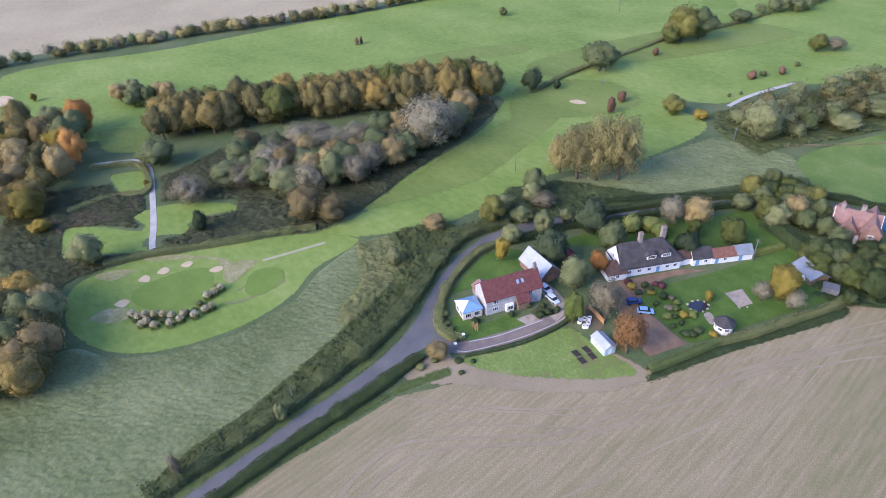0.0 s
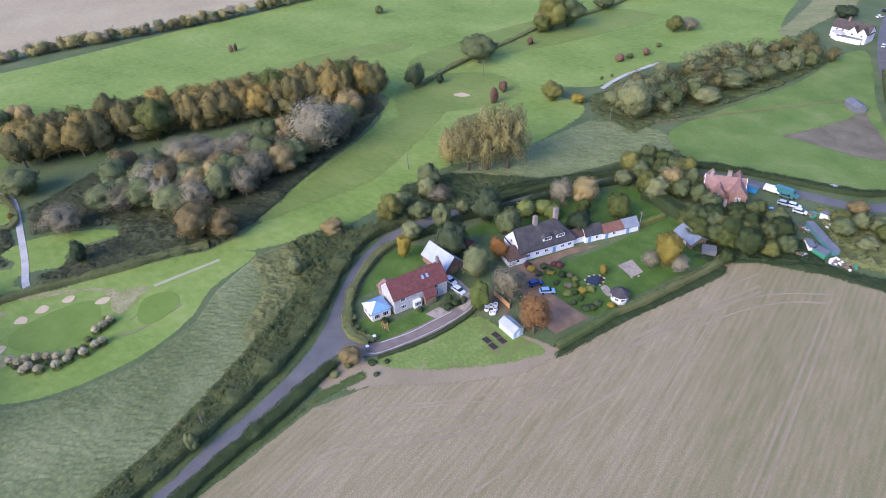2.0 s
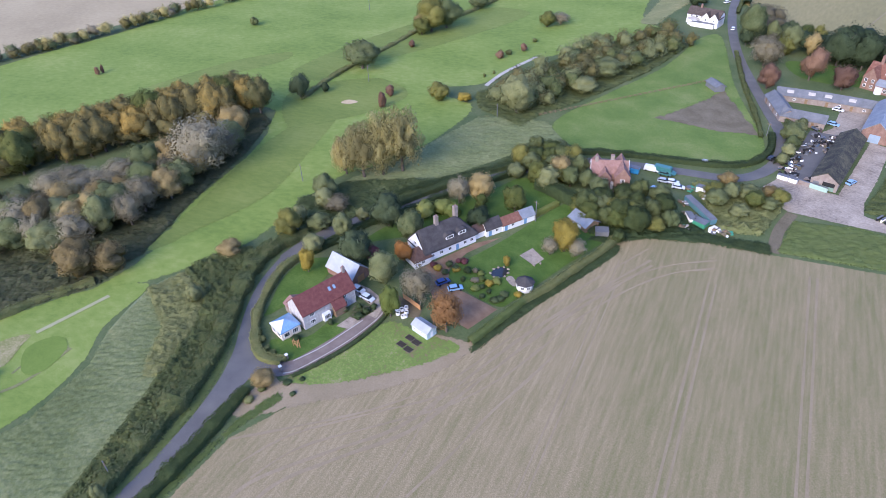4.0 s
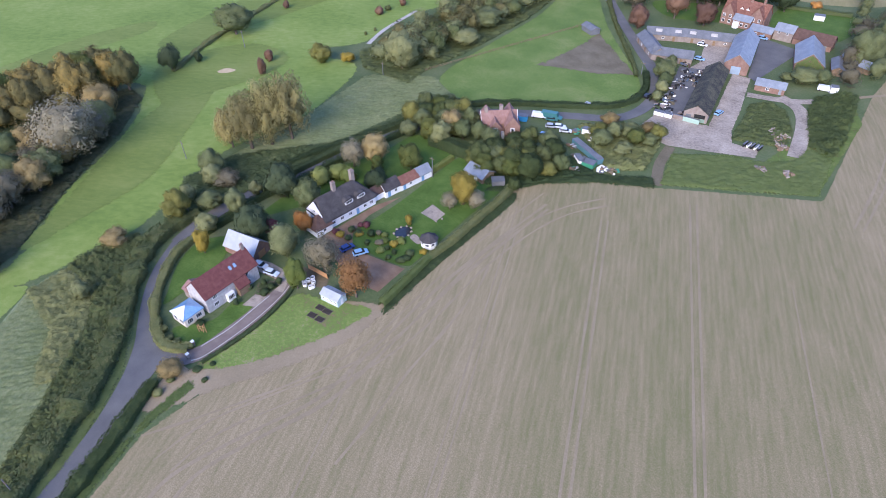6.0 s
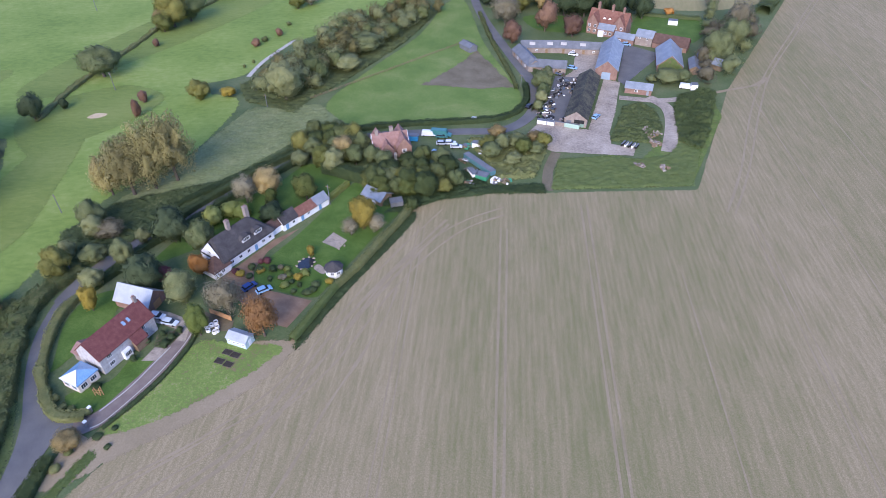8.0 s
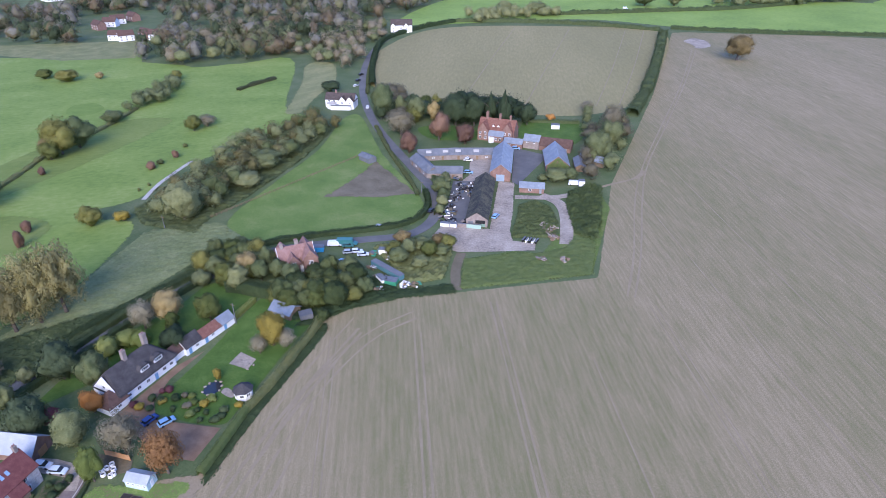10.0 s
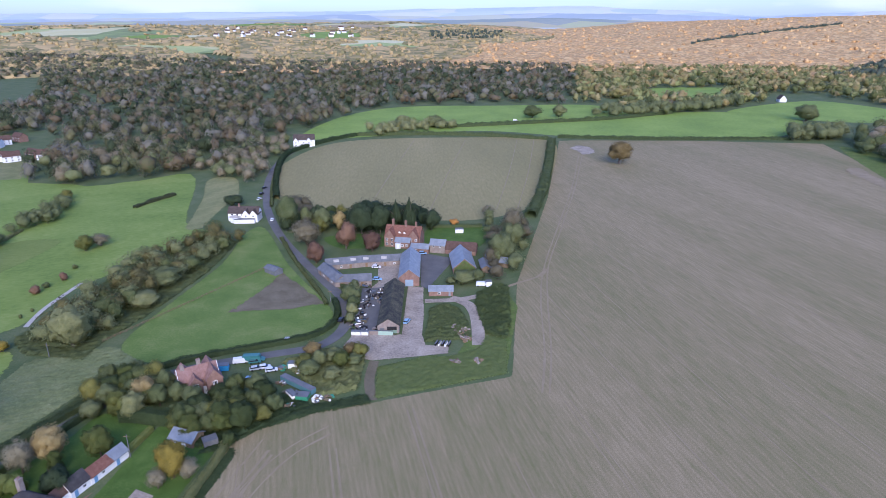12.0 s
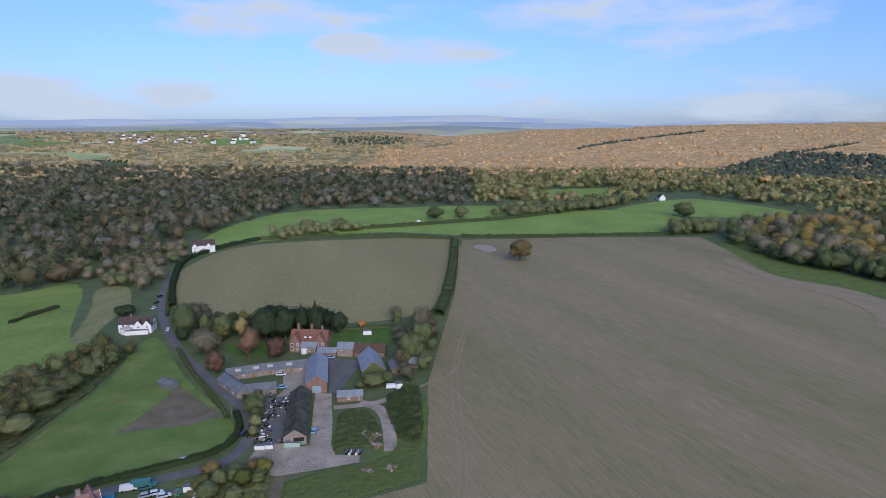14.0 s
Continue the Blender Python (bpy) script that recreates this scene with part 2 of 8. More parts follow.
M_TAN = material("orange_larch_board", [(0.38, 0.20, 0.09), (0.46, 0.26, 0.13)], 1.0, 9.0)
M_BARK = material("bark", [(0.07, 0.055, 0.04), (0.11, 0.09, 0.07), (0.16, 0.135, 0.11)], 1.0, 9.0)
M_DARK = material("dark_rubber", [(0.015, 0.015, 0.016), (0.03, 0.03, 0.03)], 2.0, 9.0, rough=0.7)


def leaves(name, stops, scale=0.5, thin=0.4):
    return material(name, stops, scale, 3.0, rough=0.8, bump=0, island=0.1, thing=0.32, spec=0.15, thin=thin)


L_OAK = leaves("oak_leaf", [(0.0924, 0.118, 0.03486), (0.1575, 0.173, 0.05225), (0.249, 0.235, 0.06964)])
L_OLIVE = leaves("olive_leaf", [(0.1214, 0.152, 0.0646), (0.1989, 0.221, 0.1008), (0.2983, 0.305, 0.1411)])
L_BELT = leaves("turning_leaf", [(0.118, 0.122, 0.0528), (0.22, 0.188, 0.0755), (0.457, 0.318, 0.0906)])
L_YELLOW = leaves("yellow_leaf", [(0.218, 0.179, 0.0448), (0.346, 0.269, 0.0576), (0.538, 0.397, 0.0768)])
L_ORANGE = leaves("orange_leaf", [(0.40, 0.19, 0.058), (0.51, 0.255, 0.075), (0.62, 0.335, 0.105)])
L_BROWN = leaves("brown_leaf", [(0.207, 0.16, 0.0737), (0.32, 0.248, 0.114), (0.462, 0.36, 0.165)])
L_WILLOW = leaves("golden_brown_leaf", [(0.292, 0.258, 0.117), (0.438, 0.389, 0.167), (0.602, 0.518, 0.233)], thin=0.55)
L_COPPER = leaves("copper_leaf", [(0.154, 0.0912, 0.0669), (0.226, 0.134, 0.0912), (0.307, 0.188, 0.122)])
L_GREY = leaves("bare_twig", [(0.19, 0.17, 0.11), (0.265, 0.236, 0.155), (0.35, 0.315, 0.21)])
L_EVER = leaves("evergreen_leaf", [(0.0288, 0.0461, 0.023), (0.048, 0.0691, 0.0336), (0.0768, 0.101, 0.0499)], thin=0.2)
L_HEDGE = leaves("hedge_leaf", [(0.0516, 0.0803, 0.0344), (0.0859, 0.12, 0.0516), (0.138, 0.173, 0.0746)])
L_SCRUB = leaves("scrub_leaf", [(0.1188, 0.145, 0.05762), (0.1971, 0.22, 0.08652), (0.308, 0.311, 0.1327)])
L_RUSTLEAF = leaves("rust_leaf", [(0.29, 0.16, 0.07), (0.38, 0.215, 0.085), (0.45, 0.28, 0.13)])
L_RUST = leaves("bracken", [(0.144, 0.112, 0.0768), (0.208, 0.165, 0.108), (0.288, 0.234, 0.154)])
L_LIME = leaves("lime_leaf", [(0.154, 0.192, 0.0512), (0.23, 0.269, 0.0768), (0.333, 0.358, 0.115)])
L_RED = leaves("dark_red_leaf", [(0.0896, 0.0384, 0.0448), (0.141, 0.0576, 0.064), (0.218, 0.0896, 0.0896)])
L_CROP = material("crop_leaf", [(0.1596, 0.1881, 0.0741), (0.2166, 0.2565, 0.1083), (0.2907, 0.3249, 0.1539), (0.3762, 0.3819, 0.1881)], 0.04, 1.1, grain=0.35, bump=0, thin=0.35)
L_CLIP = leaves("clipped_hedge_leaf", [(0.111, 0.155, 0.0517), (0.156, 0.209, 0.069), (0.221, 0.27, 0.0978)])
L_PALE = leaves("pampas_plume", [(0.78, 0.69, 0.44), (0.88, 0.8, 0.56), (0.95, 0.89, 0.68)])
L_DRAB = leaves("drab_twig", [(0.15, 0.135, 0.085), (0.225, 0.195, 0.125), (0.325, 0.28, 0.185)])
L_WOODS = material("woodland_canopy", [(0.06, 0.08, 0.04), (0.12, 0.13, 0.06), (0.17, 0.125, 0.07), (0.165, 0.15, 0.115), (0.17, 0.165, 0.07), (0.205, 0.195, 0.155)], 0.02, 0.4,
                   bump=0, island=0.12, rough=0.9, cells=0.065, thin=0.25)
# brighter canopy for the right-hand woods, with sunlight painted into the colour
L_SUN_TINTED_WOODS = material("sunny_canopy", [(0.13, 0.1495, 0.05625), (0.26, 0.234, 0.0875), (0.351, 0.26, 0.1125), (0.39, 0.325, 0.1625), (0.312, 0.325, 0.125)], 0.02, 0.4,
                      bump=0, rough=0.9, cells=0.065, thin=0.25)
L_LAUREL = leaves("laurel_leaf", [(0.055, 0.078, 0.03), (0.095, 0.122, 0.045), (0.155, 0.178, 0.072)])
L_LANEHEDGE = leaves("lane_hedge_leaf", [(0.077, 0.11, 0.042), (0.132, 0.16, 0.063), (0.22, 0.215, 0.0945)])
L_WEED = leaves("weed_leaf", [(0.1012, 0.135, 0.0504), (0.1584, 0.19, 0.0714), (0.2376, 0.24, 0.105)])
L_BRAMBLE = leaves("bramble_leaf", [(0.055, 0.072, 0.033), (0.09, 0.105, 0.05), (0.14, 0.14, 0.075)])
# both far woods: autumn colours brightened to paint the sun on the hills
L_FARWOODS_SUN = material("far_golden_woods", [(0.576, 0.372, 0.18), (0.708, 0.444, 0.204), (0.804, 0.504, 0.228), (0.85, 0.6, 0.3)], 0.003, 0.05,
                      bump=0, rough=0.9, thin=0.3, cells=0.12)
L_FAROLIVE_SUN = material("far_mixed_woods", [(0.2987, 0.2712, 0.1272), (0.42, 0.3438, 0.1668), (0.5437, 0.4163, 0.198), (0.6488, 0.48, 0.2412)], 0.003, 0.05,
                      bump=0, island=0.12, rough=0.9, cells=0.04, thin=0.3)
L_FARFIR = material("far_fir_plantation", [(0.0461, 0.0666, 0.0512), (0.0666, 0.0872, 0.0614), (0.092, 0.107, 0.0768)], 0.004, 0.1, bump=0, island=0.2, rough=0.9)


# ---- shaping helpers ----
def mesh_of(name, verts, faces, mat, smooth=False):
    me = bpy.data.meshes.new(name)
    me.from_pydata(verts if isinstance(verts, list) else verts.tolist(), [], faces if isinstance(faces, list) else faces.tolist())
    me.materials.append(mat)
    if smooth:
        me.polygons.foreach_set("use_smooth", [True] * len(me.polygons))
    me.update()
    return me


def from_bm(name, bm, mat):
    me = bpy.data.meshes.new(name)
    bm.normal_update()
    bm.to_mesh(me)
    bm.free()
    me.materials.append(mat)
    return me


def part(name, bm, mat, parent, label=""):
    """Links a bmesh, or a ready mesh, as one object under a thing or a part."""
    ob = new(name, bm if isinstance(bm, bpy.types.Mesh) else from_bm(name, bm, mat))
    ob.parent = parent
    return tagged(ob, label)


def thing(name, m, label, category, group="", kind=""):
    ob = new(name)
    ob.empty_display_size = 0.5
    ob.matrix_basis = m
    return tagged(ob, label, category, group, kind)


def curve_through(pts, closed=True, steps=5):
    """Points of a smooth line through the given ones."""
    p = [Vector((x, y)) for x, y in pts]
    n, out = len(p), []
    for i in range(n if closed else n - 1):
        a, b, c, d = (p[(i + k) % n] if closed else p[min(max(i + k, 0), n - 1)] for k in (-1, 0, 1, 2))
        for s in range(steps):
            t = s / steps
            out.append(0.5 * (2 * b + (c - a) * t + (2 * a - 5 * b + 4 * c - d) * t * t + (3 * b - a - 3 * c + d) * t ** 3))
    if not closed:
        out.append(p[-1])
    return out


LEVEL = [0.0]


def level(z):
    """A height of its own for each flush patch of ground."""
    LEVEL[0] += 0.0004
    return z + LEVEL[0]


SOFT = {}


def soft(mat):
    """The same surface, thinning out over the edge of its patch in an uneven line."""
    if mat.name not in SOFT:
        m = mat.copy()
        m.name = mat.name + "_thinning"
        n, l = m.node_tree.nodes, m.node_tree.links
        fade, tc, tx, clear, both = (n.new("ShaderNode" + k) for k in ("Attribute", "TexCoord", "TexNoise", "BsdfTransparent", "MixShader"))
        fade.attribute_name = "fade"
        tx.inputs["Scale"].default_value, tx.inputs["Detail"].default_value, tx.inputs["Roughness"].default_value = 0.6, 8.0, 0.85
        l.new(tc.outputs["Object"], tx.inputs["Vector"])
        a, b = n.new("ShaderNodeMath"), n.new("ShaderNodeMapRange")
        a.operation = "MULTIPLY_ADD"
        a.inputs[1].default_value = 1.8
        l.new(tx.outputs["Fac"], a.inputs[0])
        l.new(fade.outputs["Fac"], a.inputs[2])
        b.inputs["From Min"].default_value, b.inputs["From Max"].default_value = 1.37, 1.4
        l.new(a.outputs[0], b.inputs["Value"])
        l.new(b.outputs["Result"], both.inputs["Fac"])
        l.new(clear.outputs["BSDF"], both.inputs[1])
        l.new(n["Principled BSDF"].outputs["BSDF"], both.inputs[2])
        l.new(both.outputs["Shader"], n["Material Output"].inputs["Surface"])
        SOFT[mat.name] = m
    return SOFT[mat.name]


def sheet(name, pts, z, mat, label, category, smooth=True, kind="structure", feather=0.0):
    """A flat patch of ground with a soft outline; feather: metres over which it thins out."""
    bm = bmesh.new()
    z = level(z)
    line = curve_through(pts) if smooth else [Vector(p) for p in pts]
    if feather:
        if not smooth:
            line = [a.lerp(b, k / 4) for a, b in zip(line, line[1:] + line[:1]) for k in range(4)]
        area = sum(a.x * b.y - b.x * a.y for a, b in zip(line, line[1:] + line[:1]))
        out = [bm.verts.new((p.x, p.y, z)) for p in line]
        xy = np.array([p[:] for p in line])
        along = np.roll(xy, -1, 0) - np.roll(xy, 1, 0)
        along /= np.linalg.norm(along, axis=1)[:, None] + 1e-9
        inward = np.stack([-along[:, 1], along[:, 0]], 1) * (1 if area > 0 else -1)
        wide = np.full(len(xy), feather)
        for _ in range(14):
            # narrow the fringe wherever its inner edge would fold or come near the far side
            spot = xy + inward * wide[:, None]
            fold = ((np.roll(spot, -1, 0) - spot) * (np.roll(xy, -1, 0) - xy)).sum(1) <= 0
            near = np.sqrt(((spot[:, None] - xy[None]) ** 2).sum(2)).min(1) < 0.75 * wide
            bad = fold | np.roll(fold, 1) | near
            bad |= np.roll(bad, 1) | np.roll(bad, -1)
            if not bad.any():
                break
            wide = np.where(bad, wide * 0.6, wide)
        inner = [bm.verts.new((x, y, z)) for x, y in xy + inward * wide[:, None]]
        for k in range(len(line)):
            bm.faces.new((out[k], out[(k + 1) % len(line)], inner[(k + 1) % len(line)], inner[k]))
        bm.faces.new(inner)
        edge = len(out)
    else:
        bm.faces.new([bm.verts.new((p.x, p.y, z)) for p in line])
    bmesh.ops.triangulate(bm, faces=[f for f in bm.faces if len(f.verts) > 4])
    bm.normal_update()
    for f in bm.faces:
        if f.normal.z < 0:
            f.normal_flip()
    ob = new(name, from_bm(name, bm, soft(mat) if feather else mat))
    if feather:
        ob.data.attributes.new("fade", "FLOAT", "POINT").data.foreach_set("value", [0.0 if k < edge else 1.0 for k in range(len(ob.data.vertices))])
    return tagged(ob, label, category, kind=kind)


def ribbon(name, pts, width, z, mat, label, category, thick=0.06, kind="structure", parent=None, wobble=0.0):
    """A strip of even width along a smooth line, with a small thickness."""
    z = level(z)
    line = curve_through(pts, False, 6)
    bm = bmesh.new()
    rows = []
    for i, p in enumerate(line):
        d = (line[min(i + 1, len(line) - 1)] - line[max(i - 1, 0)]).normalized()
        s = Vector((-d.y, d.x)) * (width / 2) * (1 + wobble * noise.noise((p.x * 0.13, p.y * 0.13, 0)))
        rows.append([bm.verts.new((*(p + s), z - thick)), bm.verts.new((*(p + s), z)), bm.verts.new((*(p - s), z)), bm.verts.new((*(p - s), z - thick))])
    for a, b in zip(rows, rows[1:]):
        for k in range(3):
            bm.faces.new((a[k], b[k], b[k + 1], a[k + 1]))
    bmesh.ops.recalc_face_normals(bm, faces=bm.faces[:])
    ob = new(name, from_bm(name, bm, mat))
    if sum(f.normal.z * f.area for f in ob.data.polygons) < 0:
        ob.data.flip_normals()
    if parent:
        ob.parent = parent
        return ob
    return tagged(ob, label, category, kind=kind)


def inside(p, poly):
    hit, j = False, len(poly) - 1
    for i in range(len(poly)):
        (xi, yi), (xj, yj) = poly[i], poly[j]
        if (yi > p[1]) != (yj > p[1]) and p[0] < (xj - xi) * (p[1] - yi) / (yj - yi) + xi:
            hit = not hit
        j = i
    return hit


def scatter(poly, n, gap, rng):
    xs, ys = [p[0] for p in poly], [p[1] for p in poly]
    out, tries = [], 0
    while len(out) < n and tries < n * 60:
        tries += 1
        p = (rng.uniform(min(xs), max(xs)), rng.uniform(min(ys), max(ys)))
        if inside(p, poly) and (gap <= 0 or all((p[0] - q[0]) ** 2 + (p[1] - q[1]) ** 2 > gap * gap for q in out)):
            out.append(p)
    return out


def ball(rank):
    """Points and triangles of a finely divided ball of radius one."""
    if rank not in BALLS:
        bm = bmesh.new()
        bmesh.ops.create_icosphere(bm, subdivisions=rank, radius=1.0)
        BALLS[rank] = np.array([v.co[:] for v in bm.verts]), np.array([[w.index for w in f.verts] for f in bm.faces])
        bm.free()
    return BALLS[rank]


BALLS = {}
TABLE = np.random.default_rng(4).random((64, 64))


def waves(x, y, seed=0.0):
    """Smooth uneven heights from 0 to 1 over the plane, about one bump a unit."""
    x, y = x + seed * 7.31, y + seed * 3.77
    i, j = np.floor(x).astype(int), np.floor(y).astype(int)
    f, g = x - i, y - j
    f, g = f * f * (3 - 2 * f), g * g * (3 - 2 * g)
    a, b, c, d = TABLE[i % 64, j % 64], TABLE[(i + 1) % 64, j % 64], TABLE[i % 64, (j + 1) % 64], TABLE[(i + 1) % 64, (j + 1) % 64]
    return (a * (1 - f) + b * f) * (1 - g) + (c * (1 - f) + d * f) * g


def point_normals(verts, faces):
    """Smooth normals of a triangle mesh."""
    a, b, c = verts[faces[:, 0]], verts[faces[:, 1]], verts[faces[:, 2]]
    n = np.cross(b - a, c - a)
    out = np.zeros_like(verts)
    for k in range(3):
        np.add.at(out, faces[:, k], n)
    return out / (np.linalg.norm(out, axis=1)[:, None] + 1e-9)


def foliage(name, centres, normals, size, rng, mat, loose=0.34, soft=0.84, cores=None, twig=0.0):
    """A mesh of small pointed leaf sprays, or of thin twigs, one triangle at each centre, shaded with the roundness of the crown
    they grow on, over an inner body of clumps where cores are given."""
    n = len(centres)
    nor = normals + rng.normal(0, loose, (n, 3))
    nor /= np.linalg.norm(nor, axis=1)[:, None] + 1e-9
    ref = rng.normal(0, 1, (n, 3))
    u = np.cross(nor, ref)
    u /= np.linalg.norm(u, axis=1)[:, None] + 1e-9
    v = np.cross(nor, u)
    s = (size * rng.uniform(0.6, 1.4, n))[:, None]
    if twig:
        v = normals / (np.linalg.norm(normals, axis=1)[:, None] + 1e-9) + np.array((0, 0, 0.8)) + rng.normal(0, 0.35, (n, 3))
        v /= np.linalg.norm(v, axis=1)[:, None] + 1e-9
        u = np.cross(v, ref)
        u /= np.linalg.norm(u, axis=1)[:, None] + 1e-9
        u, v = u * 0.22, v * twig
    verts = np.stack([centres - u * s * 0.55 - v * s * 0.35, centres + u * s * 0.55 - v * s * 0.3, centres + v * s * 0.65], 1).reshape(-1, 3)
    faces = np.arange(3 * n).reshape(n, 3)
    smooth = normals / (np.linalg.norm(normals, axis=1)[:, None] + 1e-9) * soft + nor * (1 - soft)
    smooth = np.repeat(smooth / (np.linalg.norm(smooth, axis=1)[:, None] + 1e-9), 3, axis=0)
    if cores:
        faces = np.concatenate([faces, cores[1] + len(verts)])
        verts, smooth = np.concatenate([verts, cores[0]]), np.concatenate([smooth, cores[2]])
    me = mesh_of(name, verts, faces, mat, True)
    me.attributes.new("custom_normal", "FLOAT_VECTOR", "POINT").data.foreach_set("vector", smooth.astype(np.float32).ravel())
    me.update()
    return me


def crown_points(n, rng, lobes=44, spread=0.66, lobe=0.36, point=0.0, core=0.9, rank=3, deep=0.1, rough=0.13, shape=(1.0, 1.0, 1.0)):
    """A crown of many uneven lobes, within about a unit sphere: leaf points and their outward normals, and the inner body."""
    d = rng.normal(0, 1, (lobes, 3))
    d[:, 2] += 0.2
    d /= np.linalg.norm(d, axis=1)[:, None]
    centre = d * spread * rng.uniform(0.7, 1.22, (lobes, 1))
    size = lobe * rng.uniform(0.55, 1.15, lobes)
    low = size ** 2 - (centre ** 2).sum(1)

    def reach(q):
        dots = q @ centre.T
        under = low + dots ** 2
        r = np.where((under > 0) & (dots > 0), dots + np.sqrt(np.maximum(under, 0)), 0.42)
        return r.max(1), centre[r.argmax(1)]

    def shaped(p):
        if point:
            p = p * np.stack([1 - point * (p[:, 2] + 1) / 2] * 2 + [np.ones(len(p))], 1)
        return p * shape

    bv, bf = ball(rank)
    r, _ = reach(bv)
    body = shaped(bv * (r * core * rng.uniform(1 - rough, 1 + rough, len(r)))[:, None])
    q = rng.normal(0, 1, (n, 3))
    q /= np.linalg.norm(q, axis=1)[:, None]
    r, c = reach(q)
    p = q * (r * np.where(rng.random(n) < deep, rng.uniform(0.45, 0.95, n), rng.uniform(0.86, 1.1, n)))[:, None]
    nor = (p - c) / (np.linalg.norm(p - c, axis=1)[:, None] + 1e-9) * 0.7 + q * 0.5
    return shaped(p), nor, (body, bf, point_normals(body, bf))


def trunk_mesh(name, height, radius, rng, limbs=5):
    """A tapered trunk with limbs that reach into the crown."""
    bm = bmesh.new()

    def limb(a, b, r0, r1, sides=6):
        axis = (b - a).normalized()
        s = axis.orthogonal().normalized()
        t = axis.cross(s)
        rings = []
        for c, r in ((a, r0), ((a + b) / 2 + s * r0 * 0.4, (r0 + r1) / 2), (b, r1)):
            rings.append([bm.verts.new(c + (s * math.cos(6.283 * k / sides) + t * math.sin(6.283 * k / sides)) * r) for k in range(sides)])
        for x, y in zip(rings, rings[1:]):
            for k in range(sides):
                bm.faces.new((x[k], x[(k + 1) % sides], y[(k + 1) % sides], y[k]))

    top = Vector((0, 0, height * 0.62))
    limb(Vector((0, 0, -0.1)), top, radius, radius * 0.45, 8)
    for k in range(limbs):
        a = 6.283 * k / limbs + rng.uniform(-0.4, 0.4)
        z0 = height * rng.uniform(0.28, 0.55)
        reach = height * rng.uniform(0.2, 0.34)
        limb(Vector((0, 0, z0)), Vector((math.cos(a) * reach, math.sin(a) * reach, z0 + height * rng.uniform(0.2, 0.38))), radius * 0.42, radius * 0.1)
    return from_bm(name, bm, M_BARK)


# ---- trees: each kind is modelled ten metres high and ten wide, then scaled ----
BARE = dict(lobes=60, spread=0.68, lobe=0.3, core=0.7, deep=0.4)
KINDS = {
    "oak": (L_OAK, dict(), 2700, 0.38, 0, "olive-green oak tree with a dense autumn crown", "tree"),
    "olive": (L_OLIVE, dict(lobes=56, lobe=0.33), 2700, 0.35, 0, "grey-green tree with a rounded leafy crown", "tree"),
    "belt": (L_BELT, dict(lobes=56, lobe=0.32), 2700, 0.38, 0, "tall tree turning yellow along its crown", "tree"),
    "yellow": (L_YELLOW, dict(deep=0.2), 2700, 0.35, 0, "tree in bright yellow autumn leaf", "tree"),
    "orange": (L_ORANGE, dict(deep=0.2), 2700, 0.35, 0, "tree in orange autumn leaf", "tree"),
    "rust": (L_RUSTLEAF, dict(lobes=56, lobe=0.3, core=0.7, deep=0.5), 4200, 0.34, 0, "thin orange-brown tree losing its leaves", "tree"),
    "lime": (L_LIME, dict(lobes=50), 2700, 0.35, 0, "tree in fresh yellow-green leaf", "tree"),
    "brown": (L_BROWN, dict(lobes=56, lobe=0.32, deep=0.25, core=0.88), 2700, 0.35, 0, "brown autumn tree with thinning leaves", "tree"),
    "copper": (L_COPPER, dict(), 2700, 0.35, 0, "copper-red autumn tree with a rounded crown", "tree"),
    "grey": (L_GREY, BARE, 5600, 0.25, 0, "pale grey tree, nearly bare of leaves", "tree"),
    "laurel": (L_LAUREL, dict(lobes=50), 2700, 0.36, 0, "dark green garden tree with a rounded leafy crown", "tree"),
    "evergreen": (L_EVER, dict(), 2700, 0.38, 0, "dark evergreen tree with a dense crown", "tree"),
    "conifer": (L_EVER, dict(lobes=56, point=0.85, spread=0.7, lobe=0.3), 2700, 0.38, 0, "dark conifer with a pointed crown", "tree"),
    "willow": (L_WILLOW, dict(lobes=80, spread=0.74, lobe=0.26, core=0.68, deep=0.4), 7500, 0.26, 0, "large golden-brown tree with thin upright branches", "tree"),
}
MODELS = {}


def model(kind, variant):
    if (kind, variant) not in MODELS:
        mat, opts, n, size, twig, _, _ = KINDS[kind]
        rng = np.random.default_rng(len(MODELS) * 17 + 5)
        p, nor, body = crown_points(n, rng, shape=(4.9, 4.9, 4.6), **opts)
        for q in (p, body[0]):
            q[:, 2] = np.maximum(q[:, 2] + 5.4, 0.25)
        MODELS[kind, variant] = (trunk_mesh("trunk", 10, 0.38, random.Random(variant)), foliage("crown", p, nor, size, rng, mat, 0.45, cores=body, twig=twig))
    return MODELS[kind, variant]


tree_rng = random.Random(11)


def tree(kind, x, y, h, w, group="", label="", z=0.0):
    trunk, crown = model(kind, tree_rng.randrange(3))
    m = Matrix.Translation((x, y, z)) @ Matrix.Rotation(tree_rng.uniform(0, 6.28), 4, "Z") @ Matrix.Diagonal((w / 10, w / 10, h / 10, 1))
    ob = thing("tree", m, label or KINDS[kind][5], KINDS[kind][6], group)
    part("trunk", trunk, None, ob)
    part("crown", crown, None, ob)
    return ob


def trees(kind, rows, group="", label=""):
    for x, y, h, w in rows:
        tree(kind, x, y, h, w, group, label)


def wood(poly, n, gap, kinds, hs, ws, group, seed):
    rng = random.Random(seed)
    for x, y in scatter(poly, n, gap, rng):
        h = rng.uniform(*hs)
        tree(rng.choice(kinds), x, y, h, rng.uniform(*ws), group)


BUSHES = {}


